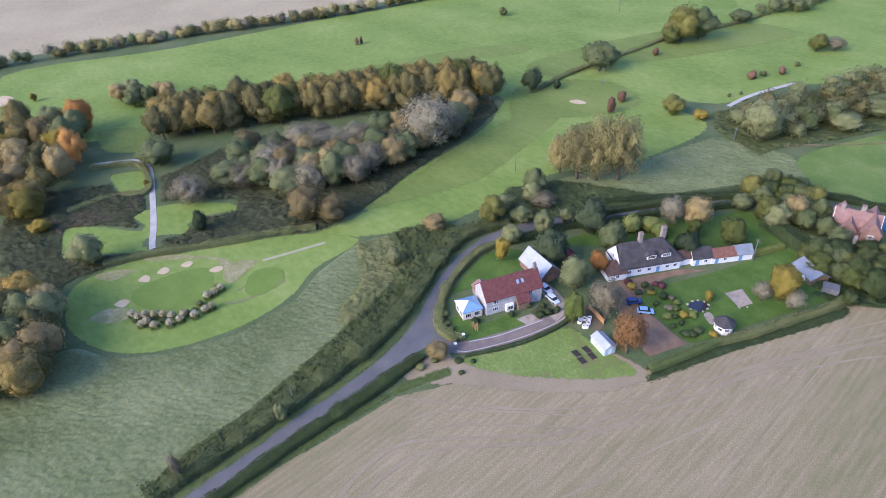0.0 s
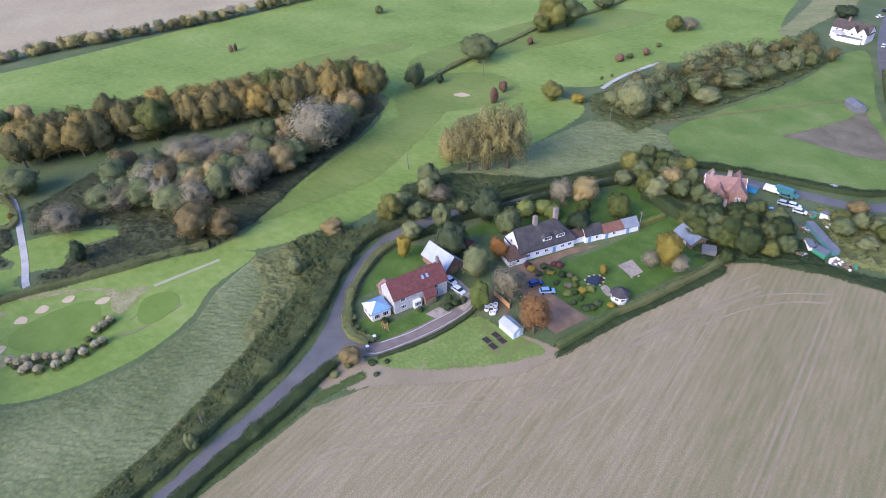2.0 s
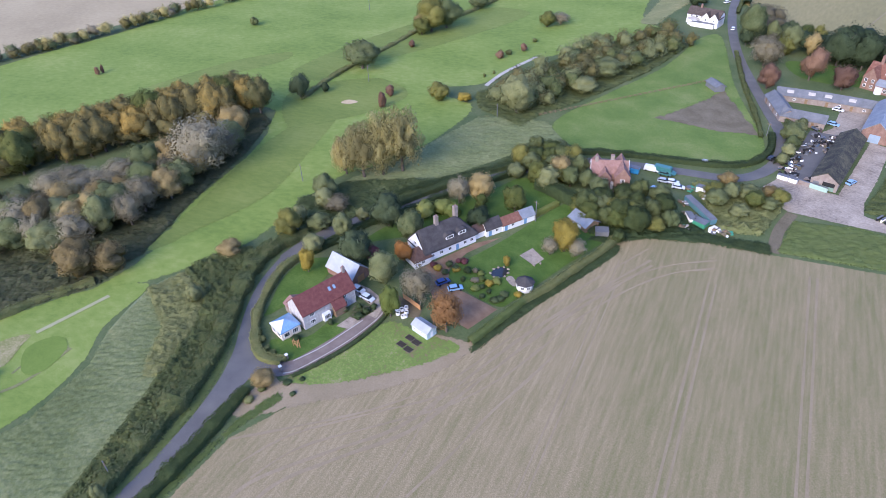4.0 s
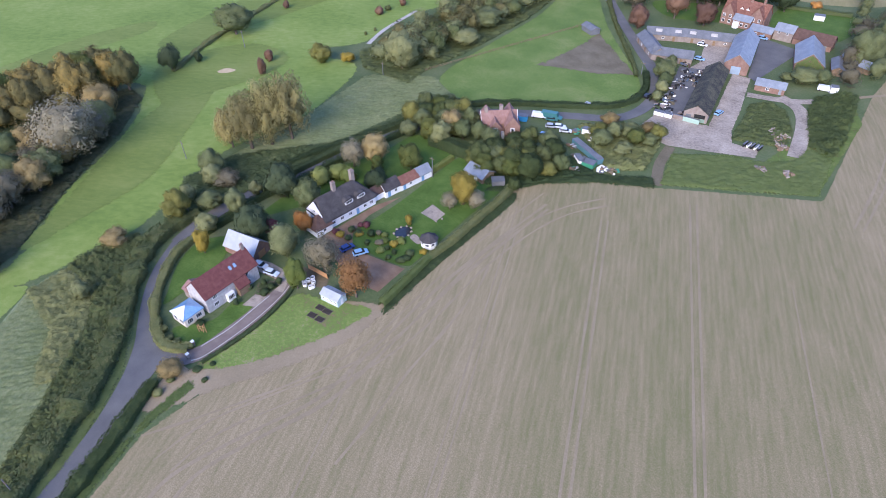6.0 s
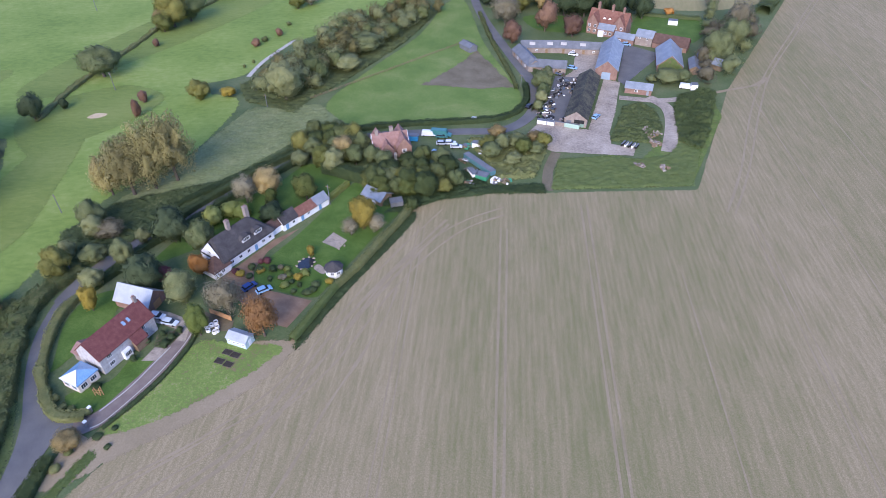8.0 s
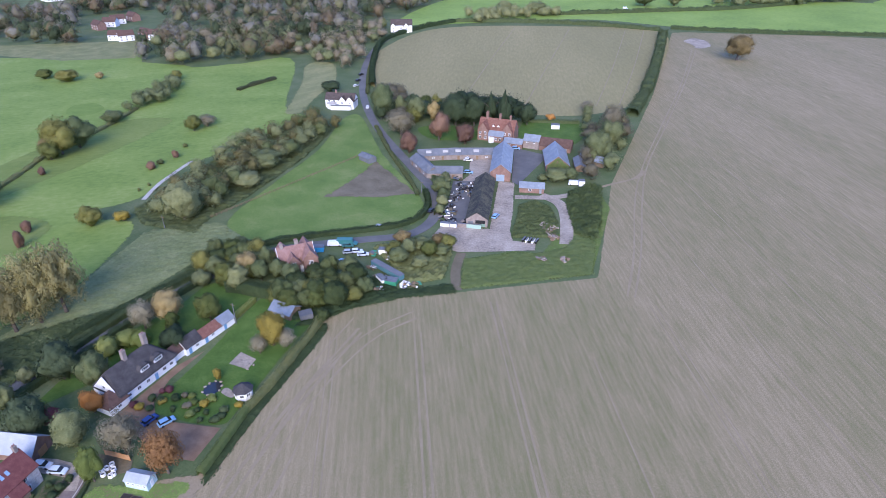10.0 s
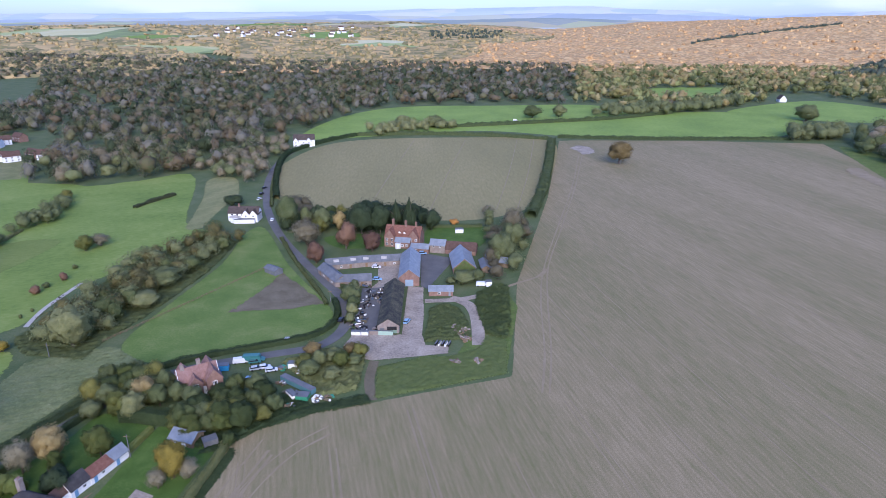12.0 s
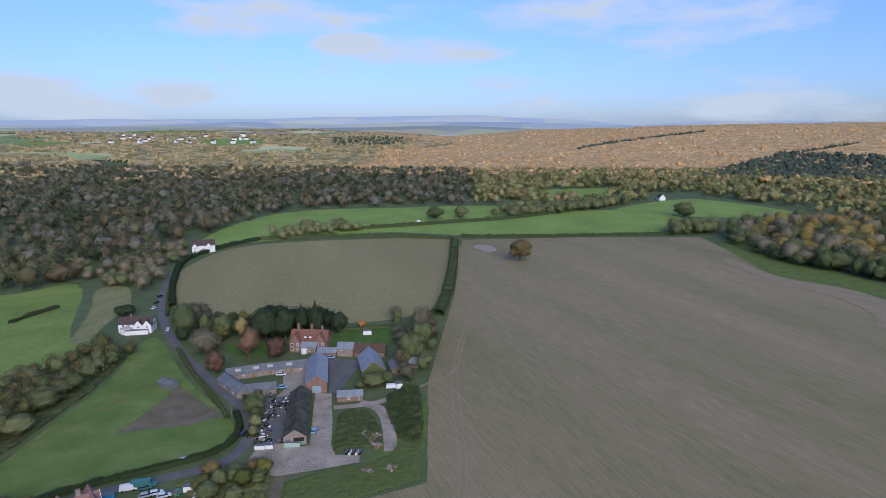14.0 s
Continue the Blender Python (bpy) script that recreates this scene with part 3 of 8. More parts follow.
def bush(x, y, h, w, mat=None, label="rounded green garden shrub", group="", name="shrub"):
    mat = mat or L_HEDGE
    if mat.name not in BUSHES:
        rng = np.random.default_rng(len(BUSHES) + 90)
        p, nor, body = crown_points(520, rng, lobes=22, spread=0.55, lobe=0.46, rank=2, shape=(0.5, 0.5, 0.5))
        for q in (p, body[0]):
            q[:, 2] = np.maximum(q[:, 2] + 0.46, 0)
        BUSHES[mat.name] = foliage("shrub", p, nor, 0.085, rng, mat, cores=body)
    ob = new(name, BUSHES[mat.name])
    ob.matrix_basis = Matrix.Translation((x, y, 0)) @ Matrix.Rotation(tree_rng.uniform(0, 6.28), 4, "Z") @ Matrix.Diagonal((w, w, h, 1))
    return tagged(ob, label, "shrub", group)


def hedge(pts, width, height, label, mat=None, ragged=0.35, density=7.0, leaf=0.45, seed=1, name="hedge"):
    """A hedge along a smooth line: leaf sprays over a box-like body of uneven height."""
    rng = np.random.default_rng(seed)
    line = curve_through(pts, False, 8)
    seg = [(b - a).length for a, b in zip(line, line[1:])]
    total = sum(seg)
    leaf *= 0.72
    n = int(total * (width + 2 * height) * density * 1.3 / max(leaf / 0.45, 0.55) ** 2)
    cum = np.concatenate([[0], np.cumsum(seg)])
    s = rng.uniform(0, total, n)
    k = np.clip(np.searchsorted(cum, s) - 1, 0, len(seg) - 1)
    xy = np.array([(p.x, p.y) for p in line])
    f = ((s - cum[k]) / np.array(seg)[k])[:, None]
    base = xy[k] * (1 - f) + xy[k + 1] * f
    d = xy[k + 1] - xy[k]
    d /= np.linalg.norm(d, axis=1)[:, None]
    side = np.stack([-d[:, 1], d[:, 0]], 1)
    around = rng.uniform(0, width + 2 * height, n)
    wob = 1 + ragged * np.array([noise.noise((b[0] * 0.22, b[1] * 0.22, seed)) for b in base])
    lat = np.where(around < height, -width / 2, np.where(around > height + width, width / 2, around - height - width / 2))
    z = np.where(around < height, around, np.where(around > height + width, around - height - width, height))
    nor = np.zeros((n, 3))
    nor[:, 2] = np.where(z >= height, 1, 0.25)
    nor[:, :2] = side * np.where(z >= height, 0, np.sign(lat))[:, None]
    depth = 1 - 0.25 * rng.random(n) ** 2
    p = np.concatenate([base + side * (lat * depth * wob)[:, None], (z * wob * np.where(z >= height, depth, 1))[:, None]], 1)
    p += rng.normal(0, leaf * 0.25, p.shape)
    p[:, 2] = np.maximum(p[:, 2], 0.05)
    # the body: rounded sections along the line, pushed in and out
    step = max(0.35, min(0.7, width * 0.25))
    s = np.linspace(0, total, max(3, int(total / step)))
    k = np.clip(np.searchsorted(cum, s) - 1, 0, len(seg) - 1)
    f = ((s - cum[k]) / np.array(seg)[k])[:, None]
    mid = xy[k] * (1 - f) + xy[k + 1] * f
    d = xy[k + 1] - xy[k]
    d /= np.linalg.norm(d, axis=1)[:, None]
    side = np.stack([-d[:, 1], d[:, 0]], 1)
    wob = 1 + ragged * np.array([noise.noise((b[0] * 0.22, b[1] * 0.22, seed)) for b in mid])
    lat = np.array((-0.47, -0.5, -0.4, -0.16, 0.16, 0.4, 0.5, 0.47)) * width * 0.84
    up = np.array((0.0, 0.55, 0.9, 0.97, 0.97, 0.9, 0.55, 0.0)) * height * 0.86
    rows, cols = len(s), len(lat)
    lump = (wob[:, None] * (1 + (0.12 + 0.35 * ragged) * (waves(s[:, None] / (step * 2.6) + lat * 0.0, np.arange(cols)[None] * 0.8, seed) - 0.5)
                            + (0.06 + 0.1 * ragged) * (rng.random((rows, cols)) - 0.5)))
    body = np.concatenate([mid[:, None, :] + side[:, None, :] * (lat * lump)[..., None], (up * lump)[..., None]], 2).reshape(-1, 3)
    at = (np.arange(rows - 1)[:, None] * cols + np.arange(cols - 1)[None]).ravel()
    tri = np.concatenate([np.stack([at, at + cols, at + 1], 1), np.stack([at + 1, at + cols, at + cols + 1], 1)])
    bn = point_normals(body, tri)
    if bn[:, 2].sum() < 0:
        tri, bn = tri[:, ::-1], -bn
    ob = new(name, foliage(name, p, nor, leaf, rng, mat or L_HEDGE, 0.36, cores=(body, tri, bn)))
    return tagged(ob, label, "hedge")


def held(xy, poly):
    """Which of many points lie inside an outline."""
    pts, keep = np.array(poly), np.zeros(len(xy), bool)
    for (xi, yi), (xj, yj) in zip(pts, np.roll(pts, 1, 0)):
        if yi != yj:
            keep ^= ((yi > xy[:, 1]) != (yj > xy[:, 1])) & (xy[:, 0] < (xj - xi) * (xy[:, 1] - yi) / (yj - yi) + xi)
    return keep


def mound(poly, step, height, seed, lumps, rows, holes, rng):
    """The massed body of a ground cover: a fine lumpy surface that meets the ground at its edge."""
    lo, hi = np.array(poly).min(0) - step, np.array(poly).max(0) + step
    nx, ny = (np.ceil((hi - lo) / step)).astype(int) + 1
    gx, gy = np.meshgrid(lo[0] + np.arange(nx) * step, lo[1] + np.arange(ny) * step, indexing="ij")
    xy = np.stack([gx.ravel(), gy.ravel()], 1) + rng.uniform(-0.3, 0.3, (nx * ny, 2)) * step
    on = held(xy, poly)
    for hole in holes:
        on &= ~held(xy, hole)
    x, y = xy[:, 0], xy[:, 1]
    if rows:
        a = radians(rows[0])
        u, v = x * math.cos(a) + y * math.sin(a), -x * math.sin(a) + y * math.cos(a)
        bend = waves(x * 0.08, y * 0.08, seed + 2) * 5
        z = 0.55 * waves(u * 0.42 / rows[1], (v + bend) * 0.95 / rows[1], seed) + 0.3 * waves(u * 0.9 / rows[1], v * 1.5 / rows[1], seed + 1) + 0.15 * rng.random(len(xy))
    else:
        z = 0.25 * waves(x * 0.27, y * 0.27, seed) + 0.6 * waves(x * 0.7, y * 0.7, seed + 1) ** 1.6 + 0.6 * rng.random(len(xy))
    if lumps:
        z *= 0.35 + 1.3 * waves(x * lumps * 1.4, y * lumps * 1.4, seed + 3)
    inner = on.reshape(nx, ny)
    taper = inner.astype(float)
    for _ in range(2):
        taper[1:-1, 1:-1] = np.minimum(taper[1:-1, 1:-1], (taper[:-2, 1:-1] + taper[2:, 1:-1] + taper[1:-1, :-2] + taper[1:-1, 2:] + taper[1:-1, 1:-1]) / 5)
    z = np.where(on, 0.03 + z * height * taper.ravel(), 0.02)
    at = (np.arange(nx - 1)[:, None] * ny + np.arange(ny - 1)[None]).ravel()
    some = (inner[:-1, :-1].astype(int) + inner[1:, :-1] + inner[:-1, 1:] + inner[1:, 1:]).ravel() >= 3
    at = at[some]
    tri = np.concatenate([np.stack([at, at + ny, at + ny + 1], 1), np.stack([at, at + ny + 1, at + 1], 1)])
    used, back = np.unique(tri, return_inverse=True)
    verts, tri = np.concatenate([xy, z[:, None]], 1)[used], back.reshape(-1, 3)
    return verts, tri, point_normals(verts, tri)


def tufts(name, poly, n, size, height, mat, label, category, seed, rows=None, lumps=0.0, holes=(), patchy=False, step=0.0, body=0.7):
    """Leafy ground cover as one mesh: sprays standing over a patch, on a lumpy body where a step is given."""
    rng = np.random.default_rng(seed)
    cores = mound(poly, step, height * body, seed, lumps, rows, holes, rng) if step else None
    if cores:
        n *= 2
        pick = rng.integers(0, len(cores[0]), n)
        p = cores[0][pick] + rng.normal(0, 1, (n, 3)) * (step * 0.5, step * 0.5, height * 0.1) + (0, 0, height * 0.1)
        nor = cores[2][pick] + (0, 0, 0.35)
    else:
        pts = np.array(poly)
        xy = rng.uniform(pts.min(0), pts.max(0), (int(n * 3.7), 2))
        keep = held(xy, poly)
        for hole in holes:
            keep &= ~held(xy, hole)
        if patchy:
            keep &= waves(xy[:, 0] * 0.2, xy[:, 1] * 0.2, seed) + 0.5 * waves(xy[:, 0] * 0.7, xy[:, 1] * 0.7, seed) > 0.76
        xy = xy[keep][:int(n * 1.7)]
        z = rng.uniform(0.1, 1.0, len(xy)) * height
        if lumps:
            z *= 0.35 + 1.1 * waves(xy[:, 0] * lumps * 1.4, xy[:, 1] * lumps * 1.4, seed)
        p, nor = np.concatenate([xy, z[:, None]], 1), np.tile((0, 0, 0.9), (len(xy), 1))
    ob = new(name, foliage(name, p, nor, size, rng, mat, 0.34 if cores else 0.24, cores=cores))
    return tagged(ob, label, category, kind="stuff")


# ---- the land: one sheet to the horizon, flat near by and rising to hills far off ----
HILLTOPS = ((-60, 104), (-35, 104), (-24.5, 93), (-15.6, 78), (-8, 64), (-3, 38), (0, 30), (5, 50), (12, 62), (60, 62))


def land(x, y):
    r, a = math.hypot(x, y), math.degrees(math.atan2(-x, y))
    rise = max(0.0, min(1.0, (r - 1500) / 1750))
    rise *= rise * (3 - 2 * rise)
    top = float(np.interp(a, [p for p, _ in HILLTOPS], [h for _, h in HILLTOPS]))
    swell = max(0.0, min(1.0, (r - 1600) / 700)) * (11 * noise.noise((a * 0.07, r / 430, 2.0)) + 6 * noise.noise((a * 0.21, r / 210, 5.0)))
    return max(0.0, rise ** 0.7 * top + swell * (1.0 if a > 2 else 0.55) - max(0.0, r - 3300) * 0.03)


def build_land():
    rings = [0, 40, 120, 300, 600, 900, 1200] + [1300 + 120 * k for k in range(31)]
    verts, faces, count = [(0, 0, 0)], [], 180
    for r in rings[1:]:
        for k in range(count):
            a = 2 * math.pi * k / count
            x, y = -r * math.sin(a), r * math.cos(a)
            verts.append((x, y, land(x, y)))
    faces += [(0, 1 + k, 1 + (k + 1) % count) for k in range(count)]
    for i in range(len(rings) - 2):
        a, b = 1 + i * count, 1 + (i + 1) * count
        faces += [(a + k, b + k, b + (k + 1) % count, a + (k + 1) % count) for k in range(count)]
    ob = new("ground", mesh_of("ground", verts, faces, M_GROUND, True))
    if sum(p.normal.z for p in ob.data.polygons) < 0:
        ob.data.flip_normals()
    tagged(ob, "rough green and brown countryside reaching low hills", "ground", kind="structure")


build_land()

GOLF = [(-286.4, -90.4), (-380.9, -105.1), (-386.8, -21.5), (-400.4, 64.3), (-414.6, 142.6), (-509, 360.8), (-464.3, 393.4), (-385.6, 443.9), (-318, 402.1), (-261.4, 446.4), (-201.4, 333.3), (-173.8, 315.8), (-199, 237.7), (-196.4, 198.1), (-210, 177.6), (-181.8, 178.8), (-168.3, 132.8), (-173.2, 104.2), (-167.1, 82.4), (-159.5, 58.9), (-163, 29.9), (-171.7, 13.8), (-179.9, 34.4), (-198, 56.2), (-216.1, 88.3), (-231.8, 105.2), (-249.4, 110.4), (-265.9, 46.8), (-276.3, -29), (-274.2, -55.4)]
sheet("golf_fairway", GOLF, 0.03, M_FAIRWAY, "mown green golf fairways with pale worn streaks", "grass", feather=4.0)
sheet("golf_fairway", [(-160.9, -55.6), (-174.7, -53.8), (-180.8, -38.4), (-179, -21.9), (-177.4, -3.1), (-173.9, 15.1), (-163, 29.9), (-153.5, 13.7), (-144, 5.3), (-136.6, -9.5), (-134.9, -28.1), (-139.3, -41.7), (-149.8, -51.8)], 0.05, M_FAIRWAY, "mown golf grass round a putting green", "grass", feather=1.6)
sheet("putting_green", [(-159.7, -37.7), (-165.4, -36.6), (-168.3, -28.8), (-169.2, -20.8), (-166.5, -15.2), (-158.1, -15.1), (-152.6, -17.8), (-151, -23.2), (-153, -32.1)], 0.09, M_GREEN, "smooth darker putting green", "grass", feather=0.8)
for pts in ([(-296, -10), (-306, 30), (-311, 80), (-313, 130), (-302, 160), (-290, 150), (-294, 110), (-295, 60), (-290, 10)],
            [(-179.9, 34.4), (-198.3, 60.7), (-217.9, 94.0), (-230.4, 128.7), (-219.6, 136.5), (-197.1, 106.3), (-181.3, 80.4), (-178.0, 57.9)],
            [(-278.2, 144.5), (-290.3, 208.0), (-285.1, 278.1), (-251.1, 292.8), (-248.5, 229.4), (-254.8, 178.3), (-253.3, 148.2)],
            [(-286.8, -53.9), (-280.9, -32.3), (-256.9, -33.1), (-262.8, -50.5)],
            [(-253.4, 126.1), (-252.5, 151.2), (-238.1, 171.1), (-213.2, 169.1), (-208.5, 146.7), (-215.8, 121.7), (-223.8, 109.3)]):
    sheet("golf_rough", pts, 0.055, M_ROUGHGRASS, "darker longer grass beside the fairway", "grass", feather=4.0)
ribbon("worn_line", [(-148.3, -12.8), (-147.8, -9), (-148.6, -4.2), (-150.5, 0.8), (-152.1, 4.3)], 0.9, 0.1, M_REED, "pale worn line round a golf mound", "ground", thick=0.03, wobble=0.7)
ribbon("worn_line", [(-152.9, -9.2), (-154.9, -4.2), (-155, 0.7), (-153, 4.1)], 0.6, 0.1, M_REED, "pale worn line round a golf mound", "ground", thick=0.03, wobble=0.7)
GLADE = [(-190.1, -58.6), (-209.1, -59.6), (-206.4, -47.7), (-198.4, -35.3), (-207.3, -38.9), (-212.2, -27.9), (-205.1, -7.5), (-196.7, -3.7), (-196, -17.5), (-188.8, -21.5), (-190.3, -32.7), (-182.5, -33.5), (-186.6, -46.7)]
sheet("glade", GLADE, 0.04, M_FAIRWAY, "bright grass clearing among the scrub", "grass", feather=3.0)
GLADE_SMALL = [(-230.5, -45.5), (-242.2, -46.5), (-241.5, -34.5), (-231, -31.9), (-220.7, -33.1), (-223.4, -42)]
sheet("glade", GLADE_SMALL, 0.04, M_FAIRWAY, "small grass clearing beside the path", "grass", feather=3.0)
CROP = [(-104, -68.1), (-132.5, -73.5), (-145.9, -54.2), (-138, -41.7), (-134.1, -28.1), (-134.8, -9.7), (-142.5, 5.8), (-152.1, 14.2), (-161.5, 29.5), (-160.2, 40.1), (-148.9, 43.8), (-133.9, 32), (-122.3, 16.1), (-114.1, 2.8), (-106.3, -14.2), (-101.1, -25.5), (-90.9, -35.7)]
sheet("crop_field", CROP, 0.05, material("crop_floor", [(0.13, 0.165, 0.075), (0.19, 0.225, 0.11), (0.25, 0.28, 0.16)], 0.08, 1.5, bump=1.0, grain=0.5), "ground under tall blue-green cover crop", "field")
PLOUGH = [(-87.1, -22.9), (-92.6, 1.2), (-98.9, 21.1), (-97.7, 34.8), (-88.3, 53.8), (-81.1, 76.6), (-81, 102.6), (-79.7, 133.4), (-86.3, 138.7), (-78.5, 149), (-64.7, 159.8), (-47.9, 167.5), (-20.9, 181.4), (-6.3, 188.6), (-5.7, 190.3), (-7.4, 268.4), (6.8, 414.4), (18.2, 616.7), (31.3, 622.3), (145.8, 634.8), (259.6, 634.8), (258.2, 523.4), (259.9, 464.4), (291, 405.8), (339.1, 328), (500, 150), (500, -300), (-40, -300), (-55, -60)]
sheet("seeded_field", PLOUGH, 0.06, M_SOIL, "pale brown seeded field with drill rows", "field", smooth=False, feather=1.2)
sheet("seeded_field", [(-182.6, 412.5), (-203.7, 469.6), (-200.4, 556.8), (-164.8, 600.5), (-71.7, 624.2), (11.8, 617.9), (7.4, 442.3), (-7.4, 382.5), (-57.2, 354.8), (-157.5, 379)], 0.06, M_SOIL_FAR, "greenish brown seeded field behind the farmhouse", "field", feather=1.2)
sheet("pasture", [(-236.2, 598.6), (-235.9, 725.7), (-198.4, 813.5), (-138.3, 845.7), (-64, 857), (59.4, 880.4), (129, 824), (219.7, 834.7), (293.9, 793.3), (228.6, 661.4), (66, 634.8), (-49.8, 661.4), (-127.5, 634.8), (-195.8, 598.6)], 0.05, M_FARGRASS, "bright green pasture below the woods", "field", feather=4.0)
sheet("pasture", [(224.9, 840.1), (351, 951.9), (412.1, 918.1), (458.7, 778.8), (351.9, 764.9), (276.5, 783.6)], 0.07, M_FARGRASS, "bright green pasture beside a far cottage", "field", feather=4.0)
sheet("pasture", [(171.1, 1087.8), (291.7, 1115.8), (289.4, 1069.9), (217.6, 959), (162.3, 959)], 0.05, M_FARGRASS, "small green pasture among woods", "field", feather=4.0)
sheet("pasture", [(267, 622.3), (293.7, 576.6), (314.9, 441.1), (294.7, 411.3), (256.2, 457.5), (250.1, 506.3)], 0.08, M_PATCHY, "green grass margin below the copse", "field", feather=4.0)
sheet("stubble_field", [(-407.8, -136.3), (-407.6, -109.3), (-411.7, -20.8), (-415.1, 81.8), (-418.5, 144), (-421.9, 203.5), (-501.3, 241.2), (-653, -14.5), (-661.4, -190)], 0.05, M_STUBBLE, "pale stubble field beyond the hedgerow", "field", smooth=False, feather=2.0)
sheet("stubble_field", [(-528.4, 390.2), (-552.1, 409.7), (-464.4, 450.1), (-418.8, 467.5), (-379.2, 413.2), (-429, 390.4)], 0.05, M_REED, "pale rough meadow beside the woods", "field", smooth=False, feather=2.0)
MEADOW = [(-241.1, 425.2), (-235.7, 441.4), (-218.7, 436.9), (-196.3, 392), (-193.5, 367.7), (-190, 345), (-186.3, 322), (-198.1, 318.3), (-207.9, 344.7), (-222.1, 383.6)]
sheet("rough_meadow", MEADOW, 0.06, M_MEADOW, "pale rough meadow beside the public house", "field", feather=5.0)
sheet("putting_green", [(-324.2, 286.6), (-329.9, 298.7), (-320.8, 306.8), (-306.1, 298.8), (-305.5, 288), (-313.5, 281.8)], 0.07, M_GREEN, "far putting green", "grass", feather=0.8)
for pts in ([(-184.5, -38), (-181, -30), (-175.5, -19), (-170, -10.5), (-165, -10.5), (-165.5, -13.5), (-170.5, -14), (-174.5, -23), (-178, -33)],
            [(-167.5, -10.5), (-162, -13), (-157, -11.5), (-157.5, -8.5), (-161.5, -4.5), (-164.5, -1.5), (-167, -4.5)],
            [(-176.8, -48.6), (-178, -43.2), (-175.9, -37), (-172.6, -39), (-172.1, -44.5)], [(-156.3, -49), (-159.5, -43.9), (-157.6, -38.7), (-153.1, -37.2), (-151.6, -42.2)]):
    sheet("worn_turf", pts, 0.1, M_WORN, "pale worn turf beside the putting green", "ground", feather=0.9)
sheet("tee_mound", [(-160.4, -3.8), (-160.4, 1.5), (-157.5, 4.6), (-152.5, 4.0), (-148.6, -1), (-148.4, -5.5), (-151.5, -7.5), (-156.5, -6.5)], 0.11, M_GREEN, "smooth oval tee beside the putting green", "grass", feather=0.8)
PADDOCK = [(-150.5, 190.1), (-152.1, 229), (-151.9, 272.3), (-160.6, 319), (-151.6, 328.6), (-117.3, 276.9), (-86.7, 239.2), (-78.1, 225.6), (-76.3, 208.9), (-87.4, 201.2), (-109.7, 188.6), (-133.1, 178.2)]
sheet("paddock", PADDOCK, 0.05, M_PASTURE, "green grass paddock inside hedges", "field", feather=2.5)
sheet("bare_earth", [(-124.1, 219.7), (-120.5, 243.4), (-117.1, 265.4), (-105.4, 257.4), (-85.4, 235.3), (-97.4, 226.4)], 0.09, M_EARTH, "patch of bare brown earth in the paddock", "ground", smooth=False, feather=4.0)
REEDS = [(-158.5, 97.2), (-171.1, 103), (-169.9, 133.6), (-174.7, 172.9), (-169, 178.3), (-151.8, 188.7), (-135.6, 179.9), (-141.7, 161.9), (-147.2, 131.5)]
sheet("sedge_meadow", REEDS, 0.05, M_REED, "pale blue-green sedge meadow", "field", feather=5.0)

# ---- roads and paths ----
LANE = [(-83.5, -35), (-86.4, -28.3), (-91.1, -19), (-94.9, -9.8), (-99.2, -0.9), (-103.2, 9.3), (-107.6, 19), (-113.4, 28.2), (-117.4, 33), (-121.2, 36.8), (-126.5, 41), (-133.3, 46.8), (-139.4, 53.4), (-143.6, 60), (-146.2, 65)]
ROAD = [(-146.2, 63.8), (-147.2, 67.2), (-148.5, 74.6), (-148.1, 90.4), (-144.4, 107.8), (-142.3, 119.2), (-137.9, 132), (-130.4, 156.7), (-118.6, 175.3), (-93.9, 189.9), (-78.1, 198.4), (-72.3, 209.1), (-72.9, 223.7), (-80.3, 241.2), (-97.6, 262.9), (-131.5, 306.3), (-158.4, 349.6), (-178.4, 390.8), (-198, 442.6), (-212.3, 499), (-215, 538.2)]
ribbon("road", LANE, 4.6, 0.12, M_ROAD, "narrow grey asphalt lane between hedges", "road", thick=0.12)
ribbon("road", ROAD, 4.6, 0.12, M_ROAD, "narrow grey asphalt lane", "road", thick=0.12)
sheet("lane_mouth", [(-123.5, 38.6), (-118.5, 37.9), (-115.5, 38.1), (-112.7, 39.4), (-110.2, 42), (-107.6, 39.6), (-110.6, 36.6), (-110.9, 33.6), (-109.6, 29.6), (-108, 25), (-116.5, 32)], 0.13, M_ROAD, "asphalt mouth of the driveway", "road")
ribbon("driveway", [(-109.5, 37.8), (-106.7, 42.8), (-106.2, 50.4), (-106.3, 58.4), (-107.6, 66.4), (-108.8, 72.1)], 4.4, 0.14, M_PAVE, "mauve block-paved driveway", "driveway", thick=0.1)
sheet("driveway", [(-120.3, 68.9), (-122.9, 72.3), (-117.5, 73.5), (-109.8, 73.6), (-106.4, 67.4), (-109.1, 66.7), (-110.7, 69.8)], 0.15, M_CONC, "pale paved parking area beside the garage", "driveway", smooth=False)
sheet("gravel_drive", [(-114.6, 89.7), (-112.2, 109.6), (-108.7, 117.5), (-110.4, 104.5), (-108.7, 95.9), (-103.8, 90.7), (-86.8, 92.9), (-86.7, 82.1), (-93.8, 81.3), (-106.1, 85.2)], 0.1, M_GRAVEL, "brown gravel drive before the thatched cottage", "driveway", smooth=False)
ribbon("path", [(-253.8, -53.1), (-250.2, -37.6), (-240.5, -32.5), (-217.9, -31.6), (-198.5, -31.4), (-185, -31.9), (-180.3, -29.9)], 2.0, 0.1, M_PATH, "pale gravel golf path", "path")
